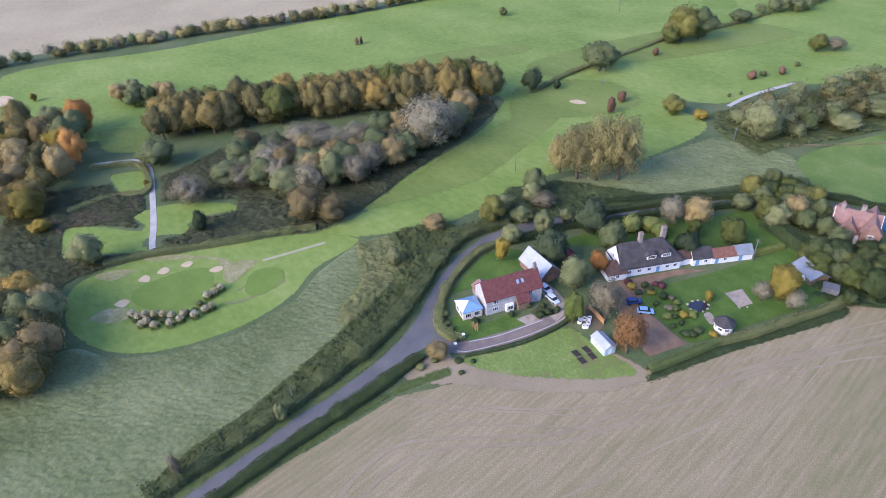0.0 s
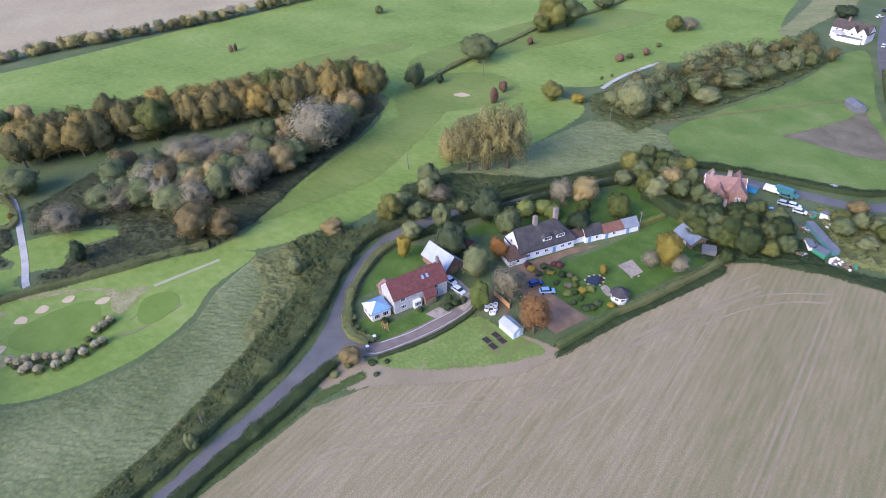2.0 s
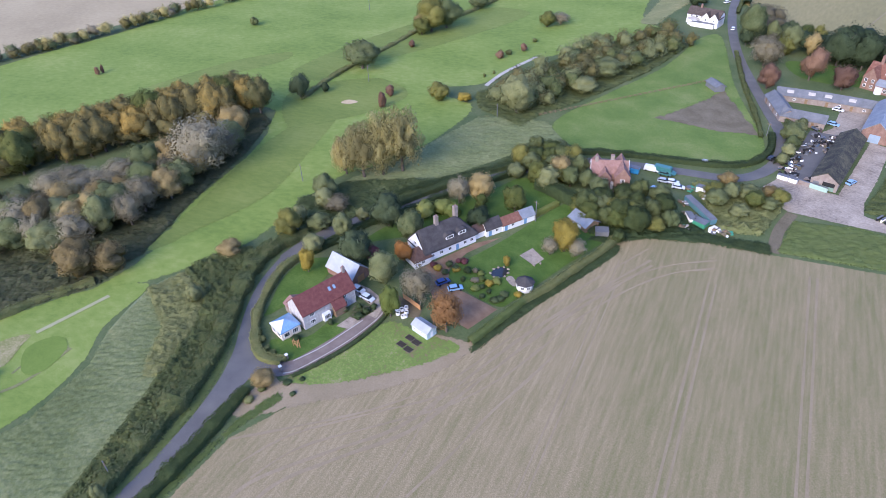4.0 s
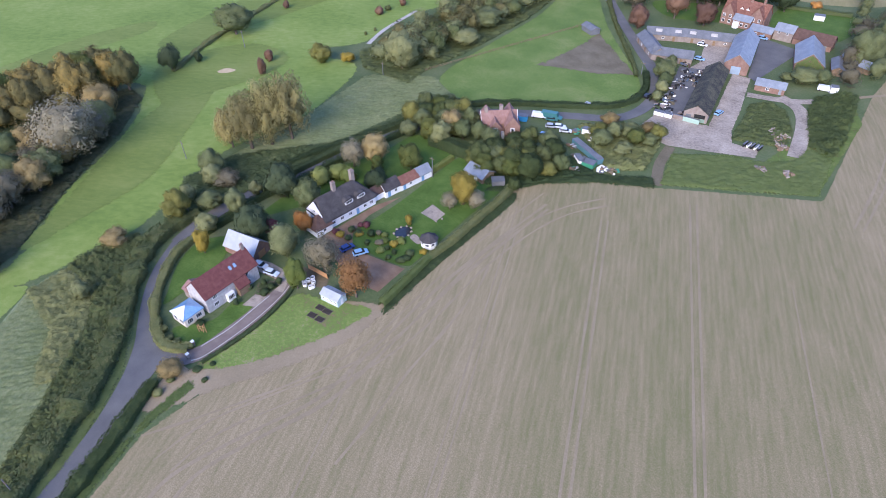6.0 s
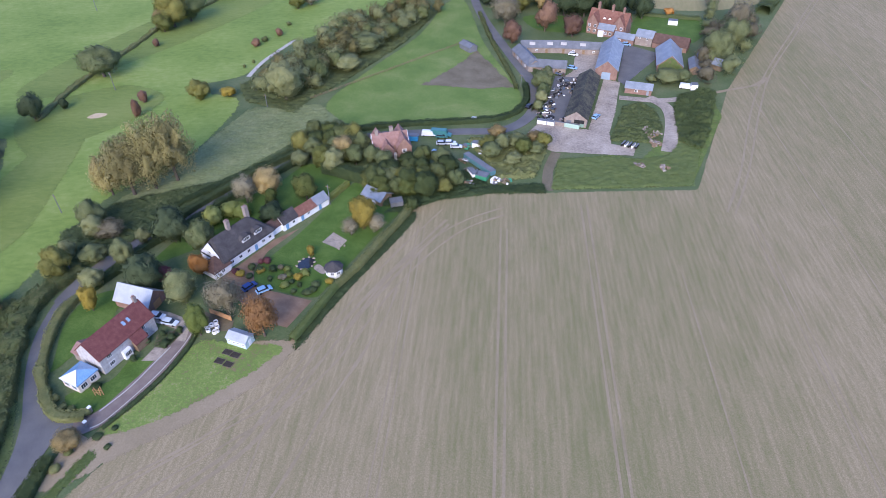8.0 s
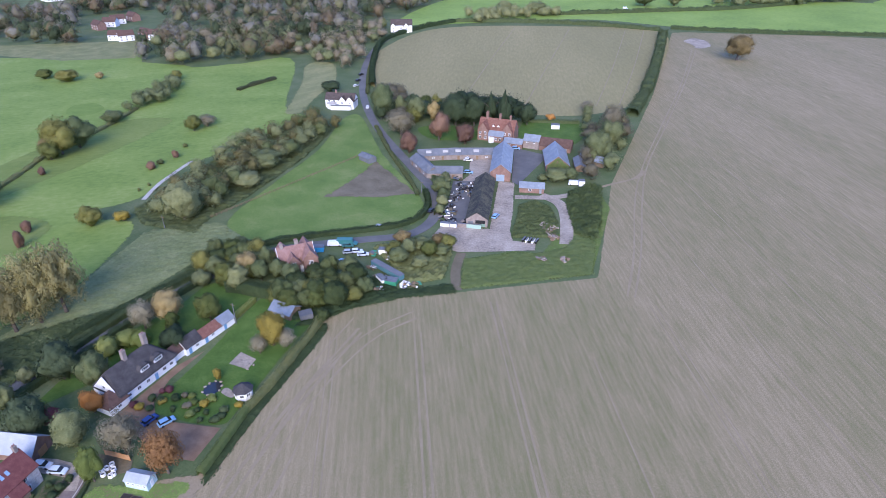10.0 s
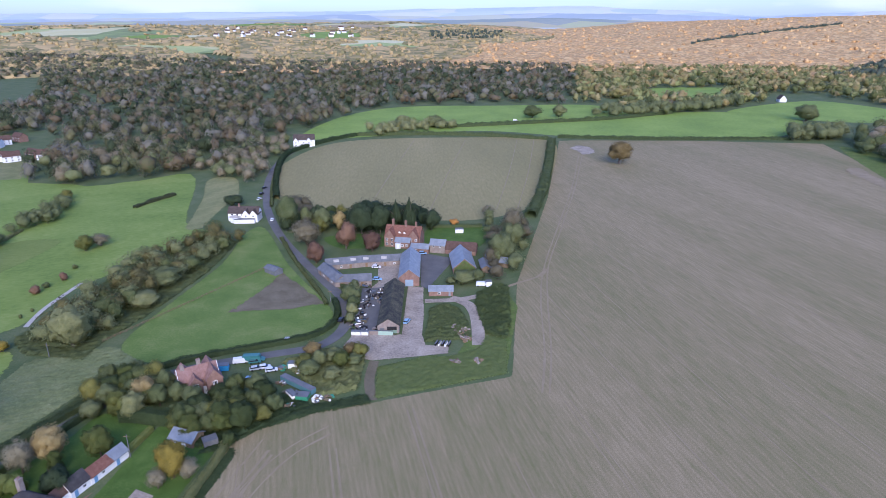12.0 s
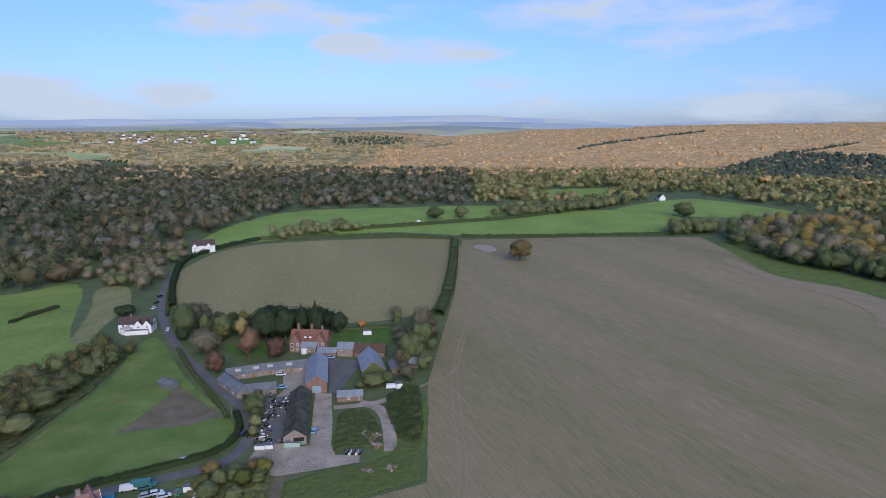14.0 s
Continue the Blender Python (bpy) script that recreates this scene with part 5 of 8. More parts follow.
def thatched_cottage():
    m, L = place((-115.4, 92.6), (-112.6, 111.2))
    h = thing("cottage", m, "white cottage with a dark thatched roof and two brick chimneys", "house")
    L, D = 18.0, 9.0
    walls_box(h, L, D, 3.4, M_WHITE)
    roof_hip(h, L, D, 3.3, 5.6, M_THATCH, 0.7, 0.16, 1.0, thick=0.5, bevel=0.25)
    bm = bmesh.new()
    v = [bm.verts.new((x, y, z)) for x in (-0.62, -0.32) for y, z in ((-0.1, 0), (D + 0.1, 0), (D + 0.1, 3.3), (D / 2, 8.1), (-0.1, 3.3))]
    bm.faces.new(v[:5]), bm.faces.new(v[:4:-1])
    for k in range(5):
        bm.faces.new((v[k], v[(k + 1) % 5], v[5 + (k + 1) % 5], v[5 + k]))
    bmesh.ops.recalc_face_normals(bm, faces=bm.faces[:])
    part("gable_wall", bm, M_WHITE, h, "white rendered gable end")
    for y, z in ((2.4, 1.0), (6.4, 1.0), (4.5, 4.4)):
        window(h, -0.62, y, z, 1.0, 1.1, "left")
    chimney(h, 6.8, D / 2, 7.0, 11.4, 1.1, M_PALEBRICK)
    chimney(h, 14.0, D / 2 + 0.6, 7.0, 11.8, 1.2, M_PALEBRICK)
    for x in (9.0, 13.4):
        bm = bmesh.new()
        prism(bm, [(x - 1.4, 4.2), (x + 1.4, 4.2), (x + 1.4, 5.9), (x - 1.4, 5.9)], 0.55, 3.2)
        part("dormer", bm, M_WHITE, h, "white thatch dormer")
        bm = bmesh.new()
        prism(bm, [(x - 1.9, 5.5), (x - 1.0, 6.0), (x + 1.0, 6.0), (x + 1.9, 5.5), (x + 1.7, 5.85), (x + 0.9, 6.45), (x - 0.9, 6.45), (x - 1.7, 5.85)], 0.35, 4.4)
        part("dormer_roof", bm, M_THATCH, h)
        window(h, x, 0.53, 4.75, 2.4, 1.1, bars=3)
    for x in (2.5, 5.5, 8.5, 14.0, 16.4):
        window(h, x, 0, 1.0, 1.2, 1.1, bars=1)
    door(h, 11.2, 0, 1.0, 2.0, M_BLUE)
    w = thing("annex", pose(-115.2, 88.4, 0, 0, 0, 82), "white annex with a brown tiled hipped roof", "house")
    walls_box(w, 5.6, 5.6, 2.5, M_WHITE)
    roof_hip(w, 5.6, 5.6, 2.4, 3.0, M_BROWNTILE, 0.35)
    window(w, 2.8, 0, 0.9, 1.2, 1.1)
    for a, b, wh, rise, d, mat, label in (((-113.6, 110.9), (-113.0, 114.6), 2.4, 1.6, 3.6, M_BROWNTILE, "low white link building with a red-brown tile roof"),
                                          ((-112.0, 114.2), (-110.8, 119.8), 2.5, 2.2, 4.6, M_THATCH, "low white outbuilding with a dark roof"),
                                          ((-110.6, 119.8), (-109.1, 126.8), 2.3, 1.7, 4.0, M_MANORTILE, "long low white outbuilding with blue doors"),
                                          ((-109.1, 126.9), (-108.0, 131.8), 2.3, 1.8, 4.1, M_SLATE, "low white outbuilding with a blue slate roof")):
        m, L = place(a, b)
        o = thing("outbuilding", m, label, "outbuilding", "white cottage outbuildings")
        walls_gable(o, L, d, wh, rise, M_WHITE)
        roof_gable(o, L, d, wh, rise, mat, 0.3)
        if L > 5:
            for k in range(int(L // 2.6)):
                if k % 2:
                    window(o, 1.4 + k * 2.5, 0, 0.9, 1.1, 1.0)
                else:
                    door(o, 1.4 + k * 2.5, 0, 1.0, 1.95, M_BLUE)


def small_buildings():
    m, L = place((-99.8, 138.7), (-92.3, 137.4))
    o = thing("garden_building", m, "timber garden building with a grey sheet roof", "shed")
    walls_gable(o, L, 5.2, 2.3, 1.5, M_WOOD)
    roof_gable(o, L, 5.2, 2.3, 1.5, M_SLATE, 0.6)
    window(o, 2.0, 0, 0.8, 1.4, 1.1)
    door(o, 4.6, 0, 1.4, 2.0, M_WHITE)
    m, L = place((-96.6, 71.6), (-91.0, 72.0))
    s = thing("garden_shed", m, "pale mint garden shed with a grey felt roof", "shed")
    walls_gable(s, L, 3.3, 2.2, 0.9, material("mint_board", [(0.42, 0.52, 0.53), (0.52, 0.62, 0.62)], 0.5, 8.0))
    roof_gable(s, L, 3.3, 2.2, 0.9, M_PALESLATE, 0.25, 0.12)
    for k in range(4):
        window(s, 0.9 + k * 1.3, 0, 1.0, 0.8, 0.7)
    door(s, L, 1.65, 0.9, 1.9, M_WHITE, "right")
    z = thing("summerhouse", pose(-87.6, 104.6, 0), "white octagonal summerhouse with a dark pointed roof", "summerhouse")
    bm = bmesh.new()
    bmesh.ops.create_cone(bm, cap_ends=True, segments=8, radius1=2.3, radius2=2.3, depth=2.7, matrix=Matrix.Translation((0, 0, 1.15)))
    part("wall", bm, M_WHITE, z)
    bm = bmesh.new()
    bmesh.ops.create_cone(bm, cap_ends=True, segments=8, radius1=2.75, radius2=0.15, depth=1.7, matrix=Matrix.Translation((0, 0, 3.35)))
    part("roof", bm, M_THATCH, z)
    for k in range(8):
        a = math.radians(22.5 + 45 * k)
        ob = window(z, 0, 0, 0, 1.2, 1.0)
        ob.matrix_basis = pose(math.cos(a) * 2.14, math.sin(a) * 2.14, 1.1, 0, 0, math.degrees(a) + 90)


def bargeboards(parent, D, wall_h, rise, x, over=0.3):
    """White boards along the two slopes of a gable end."""
    for sign in (1, -1):
        bm = bmesh.new()
        a, b = (D / 2 - sign * (D / 2 + over), wall_h - over * rise / (D / 2)), (D / 2, wall_h + rise)
        v = [bm.verts.new((x + u, *p)) for u in (-0.06, 0.06) for p in ((a[0], a[1] - 0.1), (b[0], b[1] - 0.1), (b[0], b[1] + 0.32), (a[0], a[1] + 0.32))]
        for f in ((0, 1, 2, 3), (7, 6, 5, 4), (0, 4, 5, 1), (1, 5, 6, 2), (2, 6, 7, 3), (3, 7, 4, 0)):
            bm.faces.new([v[k] for k in f])
        bmesh.ops.recalc_face_normals(bm, faces=bm.faces[:])
        part("bargeboard", bm, M_WHITE, parent, "white painted bargeboard")


def red_house():
    h = thing("house", pose(-108.5, 160.5, 0, 0, 0, 40), "red brick villa with orange tiled gables", "house")
    walls_gable(h, 12, 6, 5.4, 3.2, M_BRICK)
    roof_gable(h, 12, 6, 5.4, 3.2, M_ORANGETILE, 0.3)
    bargeboards(h, 6, 5.4, 3.2, -0.25)
    bargeboards(h, 6, 5.4, 3.2, 12.25)
    for x, y, long, wide, wall, rise in ((12.6, -2.8, 10.6, 5.0, 5.4, 3.4), (6.4, -2.2, 4.6, 4.0, 4.8, 2.4), (4.4, 4.5, 4.6, 4.4, 5.0, 2.6)):
        w = part("gable_wing", bmesh.new(), M_BRICK, h)
        w.matrix_basis = pose(x, y, 0, 0, 0, 90)
        walls_gable(w, long, wide, wall, rise, M_BRICK)
        roof_gable(w, long, wide, wall, rise, M_ORANGETILE, 0.3)
    chimney(h, 1.6, 3, 7.6, 10.2, 1.1, M_PALEBRICK)
    chimney(h, 6.8, 3.6, 8, 10.4, 1.2, M_PALEBRICK)
    for x, y in ((10.1, -2.8), (4.4, -2.2)):
        for z in (1.0, 3.4):
            window(h, x, y, z, 1.5, 1.4, bars=2)
    for z in (1.0, 3.4):
        window(h, 0, 3.0, z, 1.3, 1.4, "left")
        window(h, 1.2, 0, z, 1.0, 1.3)
        window(h, 12.6, -0.4, z, 1.2, 1.3, "right")
        window(h, 12.6, 4.2, z, 1.2, 1.3, "right")
    bm = bmesh.new()
    prism(bm, [(6.6, 0), (8.0, 0), (8.0, 2.3), (6.6, 2.3)], -1.4, 0)
    part("porch", bm, M_WHITE, h, "white timber porch")


def gable_block(name, a, b, depth, wall_h, rise, wall, roof, label, category, over=0.4, holes=()):
    m, L = place(a, b)
    o = thing(name, m, label, category)
    walls_gable(o, L, depth, wall_h, rise, wall)
    roof_gable(o, L, depth, wall_h, rise, roof, over)
    for side, x, z, w, h in holes:
        if side == "door":
            door(o, x, 0, w, h, M_SLATE)
        elif side in ("left", "right"):
            window(o, 0 if side == "left" else L, x, z, w, h, side, bars=2)
        else:
            window(o, x, 0, z, w, h, bars=1)
    return o


def farm():
    # the long black barn, its gable towards the field
    o = gable_block("barn", (-49.4, 213.6), (-55.6, 252.6), 8.2, 3.4, 2.7, M_PALEBRICK, M_MOSSROOF, "long open-ended barn with a black mossy sheet roof", "barn")
    # the black slab on the solid gable paints shade inside an open loft
    for name, y0, y1, z0, z1, mat, label in (("opening", 0.9, 4.6, 1.5, 2.9, M_DARK, "black slab painting the shade of the barn loft"), ("door_panel", 0.9, 5.0, 0.1, 1.4, M_GREENBOARD, "faded green boarded panel"), ("doorway", 5.6, 7.4, 0.1, 2.4, M_GREYROOF, "grey sheet door")):
        bm = bmesh.new()
        box(bm, -0.09, y0, z0, 0.02, y1, z1)
        part(name, bm, mat, o, label)
    o = gable_block("barn", (-50.0, 259.0), (-55.0, 288.0), 9.0, 4.4, 3.6, M_BRICK, M_SLATE, "brick barn with a blue-grey slate roof", "barn")
    bm = bmesh.new()
    box(bm, -0.09, 2.7, 0.05, 0.02, 6.3, 3.2)
    part("barn_door", bm, M_BLUEDOOR, o, "pale blue double barn door")
    gable_block("outbuilding", (-44.0, 249.0), (-33.6, 250.4), 5.0, 2.4, 1.5, M_BRICK, M_SLATE, "small brick outbuilding with a blue slate roof", "outbuilding", holes=(("front", 4.5, 0.9, 1.2, 1.0), ("door", 9, 0, 0.9, 2.0)))
    for a, b, lights, label in (((-86.5, 252.4), (-71.3, 256.4), (), "low brick stable range with a dark grey roof"), ((-100, 267.2), (-86.8, 252.4), (), "low brick stable range beside the lane"),
                                ((-97.2, 270.9), (-81.7, 277.4), (0.3, 0.78), "curved rear stable range with skylights"), ((-81.9, 277.4), (-62.5, 282.9), (0.12, 0.55), "long rear stable range with skylights")):
        o = gable_block("barn", a, b, 6.2, 2.7, 2.0, M_PALEBRICK, M_GREYROOF, label, "barn")
        L = math.dist(a, b)
        for f in lights:
            bm = bmesh.new()
            box(bm, -1.3, -0.75, 0, 1.3, 0.75, 0.08)
            part("skylight", bm, M_PATH, o, "pale corrugated skylight panel").matrix_basis = pose(L * f, 1.5, 2.7 + 1.5 * 0.645 + 0.26, 32.8, 0, 0)
        if L > 12:
            for k in range(int(L / 4.5)):
                if k % 2:
                    window(o, 2.6 + k * 4.5, 0, 0.9, 1.1, 0.9)
                else:
                    door(o, 2.6 + k * 4.5, 0, 1.1, 2.0, M_WOOD)
    o = gable_block("barn", (-26.5, 277.0), (-31.0, 296.0), 10.5, 3.2, 4.4, M_BRICK, M_SLATE, "tall brick barn with a steep slate roof and ivied gable", "barn")
    rng = np.random.default_rng(96)
    q = np.stack([rng.uniform(-0.25, 0.0, 1500), rng.uniform(0.4, 10.1, 1500), rng.uniform(0.1, 7.0, 1500)], 1)
    q = q[q[:, 2] < 2.6 + 4.4 * (1 - np.abs(q[:, 1] - 5.25) / 5.25)]
    part("ivy", foliage("ivy", q, np.tile((-1.0, 0, 0.25), (len(q), 1)), 0.5, rng, L_CLIP), None, o, "green ivy over the gable")
    gable_block("outbuilding", (-19.6, 279.0), (-22.0, 290.0), 4.2, 2.4, 1.2, M_WOOD, M_GREYROOF, "dark lean-to shed beside the tall barn", "outbuilding")
    gable_block("outbuilding", (-24.0, 290.0), (-12.0, 286.0), 6, 2.4, 1.6, M_WOOD, M_SLATE, "timber lean-to with a grey roof", "outbuilding")
    gable_block("outbuilding", (-52.6, 302.0), (-44.8, 301.4), 6, 4.2, 2.2, M_PALEBRICK, M_SLATE, "two-storey brick coach house with slate roof", "outbuilding", holes=(("front", 2, 3.0, 1.0, 1.0), ("front", 5.5, 3.0, 1.0, 1.0)))
    gable_block("outbuilding", (-62.4, 300.6), (-53.0, 300.0), 5.4, 2.6, 1.6, M_BRICK, M_SLATE, "low brick wash house with a slate roof", "outbuilding", holes=(("front", 3, 0.9, 1.1, 1.0), ("door", 6.5, 0, 0.9, 2.0)))
    gable_block("outbuilding", (-44.4, 301.4), (-29.0, 300.6), 7, 2.6, 3.0, M_BRICK, M_BROWNTILE, "brick cart shed with a brown tile roof", "outbuilding", holes=(("door", 9, 0, 2.4, 2.2), ("door", 12.5, 0, 2.4, 2.2)))
    m, L = place((-78.0, 311.0), (-58.6, 309.4))
    h = thing("farmhouse", m, "brick farmhouse with red tile roofs and tall chimneys", "house")
    walls_gable(h, 19, 8, 5.2, 4.6, M_BRICK)
    roof_gable(h, 19, 8, 5.2, 4.6, M_MANORTILE, 0.4)
    for x, deep in ((6.2, 8), (18.6, 6)):
        w = part("wing", bmesh.new(), M_BRICK, h)
        w.matrix_basis = pose(x, -3.2 if x < 10 else -1.6, 0, 0, 0, 90)
        walls_gable(w, deep, 5.6, 5.2, 4.2, M_BRICK)
        roof_gable(w, deep, 5.6, 5.2, 4.2, M_MANORTILE, 0.3)
    w = part("extension", bmesh.new(), M_BRICK, h)
    w.matrix_basis = pose(6.6, -4.2, 0)
    walls_gable(w, 8, 4.4, 3.4, 1.8, M_BRICK)
    roof_gable(w, 8, 4.4, 3.4, 1.8, M_SLATE, 0.3)
    bm = bmesh.new()
    bmesh.ops.create_cone(bm, cap_ends=True, segments=8, radius1=1.5, radius2=1.5, depth=2.8, matrix=pose(8.4, -4.4, 1.4))
    part("bay_window", bm, M_WHITE, h, "white painted bay window")
    chimney(h, 3.6, 4, 8.6, 13, 1.2)
    chimney(h, 10.5, 4, 9, 12.6, 1.1)
    chimney(h, 16, 4, 8.6, 12, 1.0)
    for x in (2.0, 4.8):
        for z in (0.9, 3.3):
            window(h, x, -3.2, z, 1.2, 1.5)
    for x in (14.6, 17.2):
        for z in (0.9, 3.3):
            window(h, x, -1.6, z, 1.1, 1.4)
    for x in (10.8, 13.0):
        window(h, x, -4.2, 1.0, 1.2, 1.4)
    for x in (8.6, 11.2):
        w = part("dormer", bmesh.new(), M_WHITE, h)
        w.matrix_basis = pose(x, 0.9, 5.6, 0, 0, 90)
        walls_gable(w, 2.2, 1.6, 1.1, 0.8, M_WHITE)
        roof_gable(w, 2.2, 1.6, 1.1, 0.8, M_MANORTILE, 0.15)
    # white public house by the lane
    m, L = place((-179, 337.5), (-160.8, 339.5))
    p = thing("public_house", m, "white public house with brown tiled gables", "house")
    walls_gable(p, 18, 7, 5.0, 3.0, M_WHITE)
    roof_gable(p, 18, 7, 5.0, 3.0, M_DARKTILE, 0.4)
    for x in (13.5, 18):
        w = part("gable_wing", bmesh.new(), M_WHITE, p)
        w.matrix_basis = pose(x, -2, 0, 0, 0, 90)
        walls_gable(w, 8, 4.6, 4.6, 2.6, M_WHITE)
        roof_gable(w, 8, 4.6, 4.6, 2.6, M_DARKTILE, 0.3)
    for x in (2.5, 5.5, 8.5):
        for z in (1.0, 3.4):
            window(p, x, 0, z, 1.3, 1.2)
    for x in (11.2, 15.7):
        window(p, x, -2, 0.9, 1.5, 1.3)
        window(p, x, -2, 3.1, 1.2, 1.1)
    bm = bmesh.new()
    bmesh.ops.create_cone(bm, cap_ends=True, segments=8, radius1=3.2, radius2=3.2, depth=3.0, matrix=pose(4.4, -0.6, 1.5))
    porch = part("sun_room", bm, M_WHITE, p, "white rendered bay with arched windows")
    bm = bmesh.new()
    bmesh.ops.create_cone(bm, cap_ends=True, segments=8, radius1=3.5, radius2=0.4, depth=0.9, matrix=pose(4.4, -0.6, 3.45))
    part("bay_roof", bm, M_PATH, porch)
    for k in (-1, 0, 1):
        a = radians(45 * k)
        window(p, 4.4 + 3.0 * math.sin(a), -0.6 - 3.0 * math.cos(a), 0.6, 1.3, 1.8).matrix_basis = pose(4.4 + 3.0 * math.sin(a), -0.6 - 3.0 * math.cos(a), 0.6, 0, 0, 45 * k)
    chimney(p, 6, 3.5, 7, 9.6, 0.9)
    o = gable_block("house", (-222, 556), (-204, 562), 8, 6.4, 4.2, M_WHITE, M_DARKTILE, "white house with a dark tiled roof by the woods", "house", holes=(("front", 4, 3.2, 1.4, 1.2), ("front", 9, 3.2, 1.4, 1.2), ("front", 13, 1, 1.4, 1.2)))
    for x in (4.5, 16):
        w = part("gable_wing", bmesh.new(), M_WHITE, o)
        w.matrix_basis = pose(x, -2.4, 0, 0, 0, 90)
        walls_gable(w, 6, 4.6, 5.4, 3.0, M_WHITE)
        roof_gable(w, 6, 4.6, 5.4, 3.0, M_DARKTILE, 0.3)
        window(o, x - 2.3, -2.4, 1.0, 1.5, 1.3)
        window(o, x - 2.3, -2.4, 3.6, 1.3, 1.1)
    gable_block("house", (327, 937), (326, 948), 9, 4.2, 4.8, M_WHITE, M_DARKTILE, "far white cottage with a steep tile roof", "house")
    gable_block("field_shelter", (-125.6, 265.0), (-118.6, 261.0), 4.4, 2.3, 1.0, M_GREYROOF, M_GREYROOF, "pale metal field shelter in the paddock", "shed")


red_roof_house()
thatched_cottage()
small_buildings()
red_house()
farm()

# ---- hedges ----
hedge([(-91.8, -33.5), (-98.2, -17.5), (-103, -7.1), (-112, 10.9), (-121.6, 26.8), (-134.8, 40.2), (-147.2, 52.6), (-152.5, 63.8), (-152.3, 75.4)], 5.0, 2.6, "ragged dark hedge of mixed scrub beside the lane", L_LANEHEDGE, 0.6, leaf=0.6, density=6, seed=2)
hedge([(-82.3, -29), (-85.8, -21.9), (-88.9, -15.5), (-91.4, -9.6), (-94.7, -2.2), (-98.3, 7.5), (-102, 17), (-105.3, 24.2), (-108.1, 30.6)], 3.2, 1.7, "rough mixed hedge between lane and field", L_LANEHEDGE, 0.6, seed=3)
hedge([(-109.6, 41.2), (-115.2, 38.4), (-122.5, 40.9), (-130.5, 46.2), (-138.5, 55.2), (-142.4, 62.3), (-144.3, 72.6)], 2.4, 1.8, "garden hedge round the red-roofed house", L_SCRUB, 0.4, seed=4)
hedge([(-82.5, 78.8), (-83.1, 89.3), (-83.8, 99.9)], 1.9, 2.0, "clipped green garden hedge beside the field", L_CLIP, 0.08, leaf=0.3, density=9, seed=5)
hedge([(-83.8, 99.9), (-82.9, 109.4), (-82.9, 121.9), (-82.9, 133.1), (-83.5, 141.3)], 2.0, 2.0, "clipped grey-green hedge beside the field", L_SCRUB, 0.25, seed=6)
hedge([(-150.7, 109.8), (-145.7, 126), (-135.8, 153.5), (-126.2, 175), (-111.6, 187.3), (-86.6, 201.9), (-78, 211.9), (-77.3, 225), (-83.1, 239)], 2.4, 1.8, "dark roadside hedge round the paddock", L_HEDGE, 0.3, seed=7)
hedge([(-169.4, 386.4), (-195.2, 450.8), (-214.7, 523.4), (-201.1, 582), (-180.1, 619.2)], 4.0, 3.4, "dark field hedge above the lane", L_HEDGE, 0.4, leaf=0.8, density=4, seed=9)
hedge([(-180.1, 619.2), (-126.9, 631.6), (-59.2, 634.8), (8.9, 622.3)], 4.0, 3.4, "dark field hedge below the pasture", L_HEDGE, 0.4, leaf=0.8, density=4, seed=10)
hedge([(11.5, 610.2), (8.2, 506.3), (3.1, 419.8), (-3.1, 368.6)], 7.0, 4.5, "thick hedge dividing the two brown fields", L_HEDGE, 0.4, leaf=0.8, density=4, seed=11)
hedge([(17.6, 634.8), (94.5, 634.8), (182.6, 644.5), (236.9, 651.2)], 4.0, 3.0, "low dark hedge along the far field edge", L_HEDGE, 0.4, leaf=0.8, density=4, seed=12)
hedge([(-105.2, 675.5), (-52.4, 697.8), (10.4, 725.7), (78.2, 755.8), (156.4, 813.5)], 4.0, 4.0, "dark hedge across the green pasture", L_HEDGE, 0.4, leaf=0.9, density=4, seed=13)

# ---- ground cover ----
tufts("cover_crop", CROP, 20000, 0.32, 0.5, L_CROP, "tall blue-green cover crop in drilled rows", "crop", 21, rows=(60, 0.72), step=0.36)
SCRUB = [(-191.4, -75.6), (-219.9, -80), (-238, -71.9), (-234.3, -49.1), (-232.7, -25.5), (-250.9, 1.2), (-240.9, 41), (-250.8, 78.7), (-245.4, 111.3), (-233.4, 108.6), (-216.1, 88.3), (-196, 55.6), (-179.9, 34.4), (-173.4, 17.7), (-178.1, -4.8), (-180.6, -21.9), (-181.3, -41.7), (-176.9, -55.5), (-172.4, -58.1)]
tufts("undergrowth", SCRUB, 18000, 0.64, 1.3, L_BRAMBLE, "dark tangled undergrowth below the trees", "scrub", 22, lumps=0.12, holes=(GLADE, GLADE_SMALL, [(-248, -36), (-246, -28.3), (-197.1, -28.2), (-177.8, -28.6), (-181.4, -34.8), (-207.2, -34.2)], [(-247.2, -55.7), (-262.5, -56.7), (-255.9, -35.6), (-240.9, -31.1)], [(-213.4, -30.7), (-211.3, -18.6), (-204.7, -3.7), (-196, -4.7), (-195.7, -18.5), (-188.2, -22.4), (-188.8, -29.3)]), step=0.7)
tufts("sedge", REEDS, 4500, 0.52, 0.5, material("sedge_blade", [(0.13, 0.16, 0.066), (0.18, 0.208, 0.09), (0.25, 0.26, 0.13)], 0.1, 1.0, island=0.1, bump=0), "pale sedge and rushes", "sedge", 23, step=0.5)
hedge([(-250.2, 354.3), (-248.2, 366.9), (-243.7, 380.6), (-241.8, 387.2)], 3.0, 1.6, "dark gorse bank on the golf course", L_BRAMBLE, 0.6, seed=28)
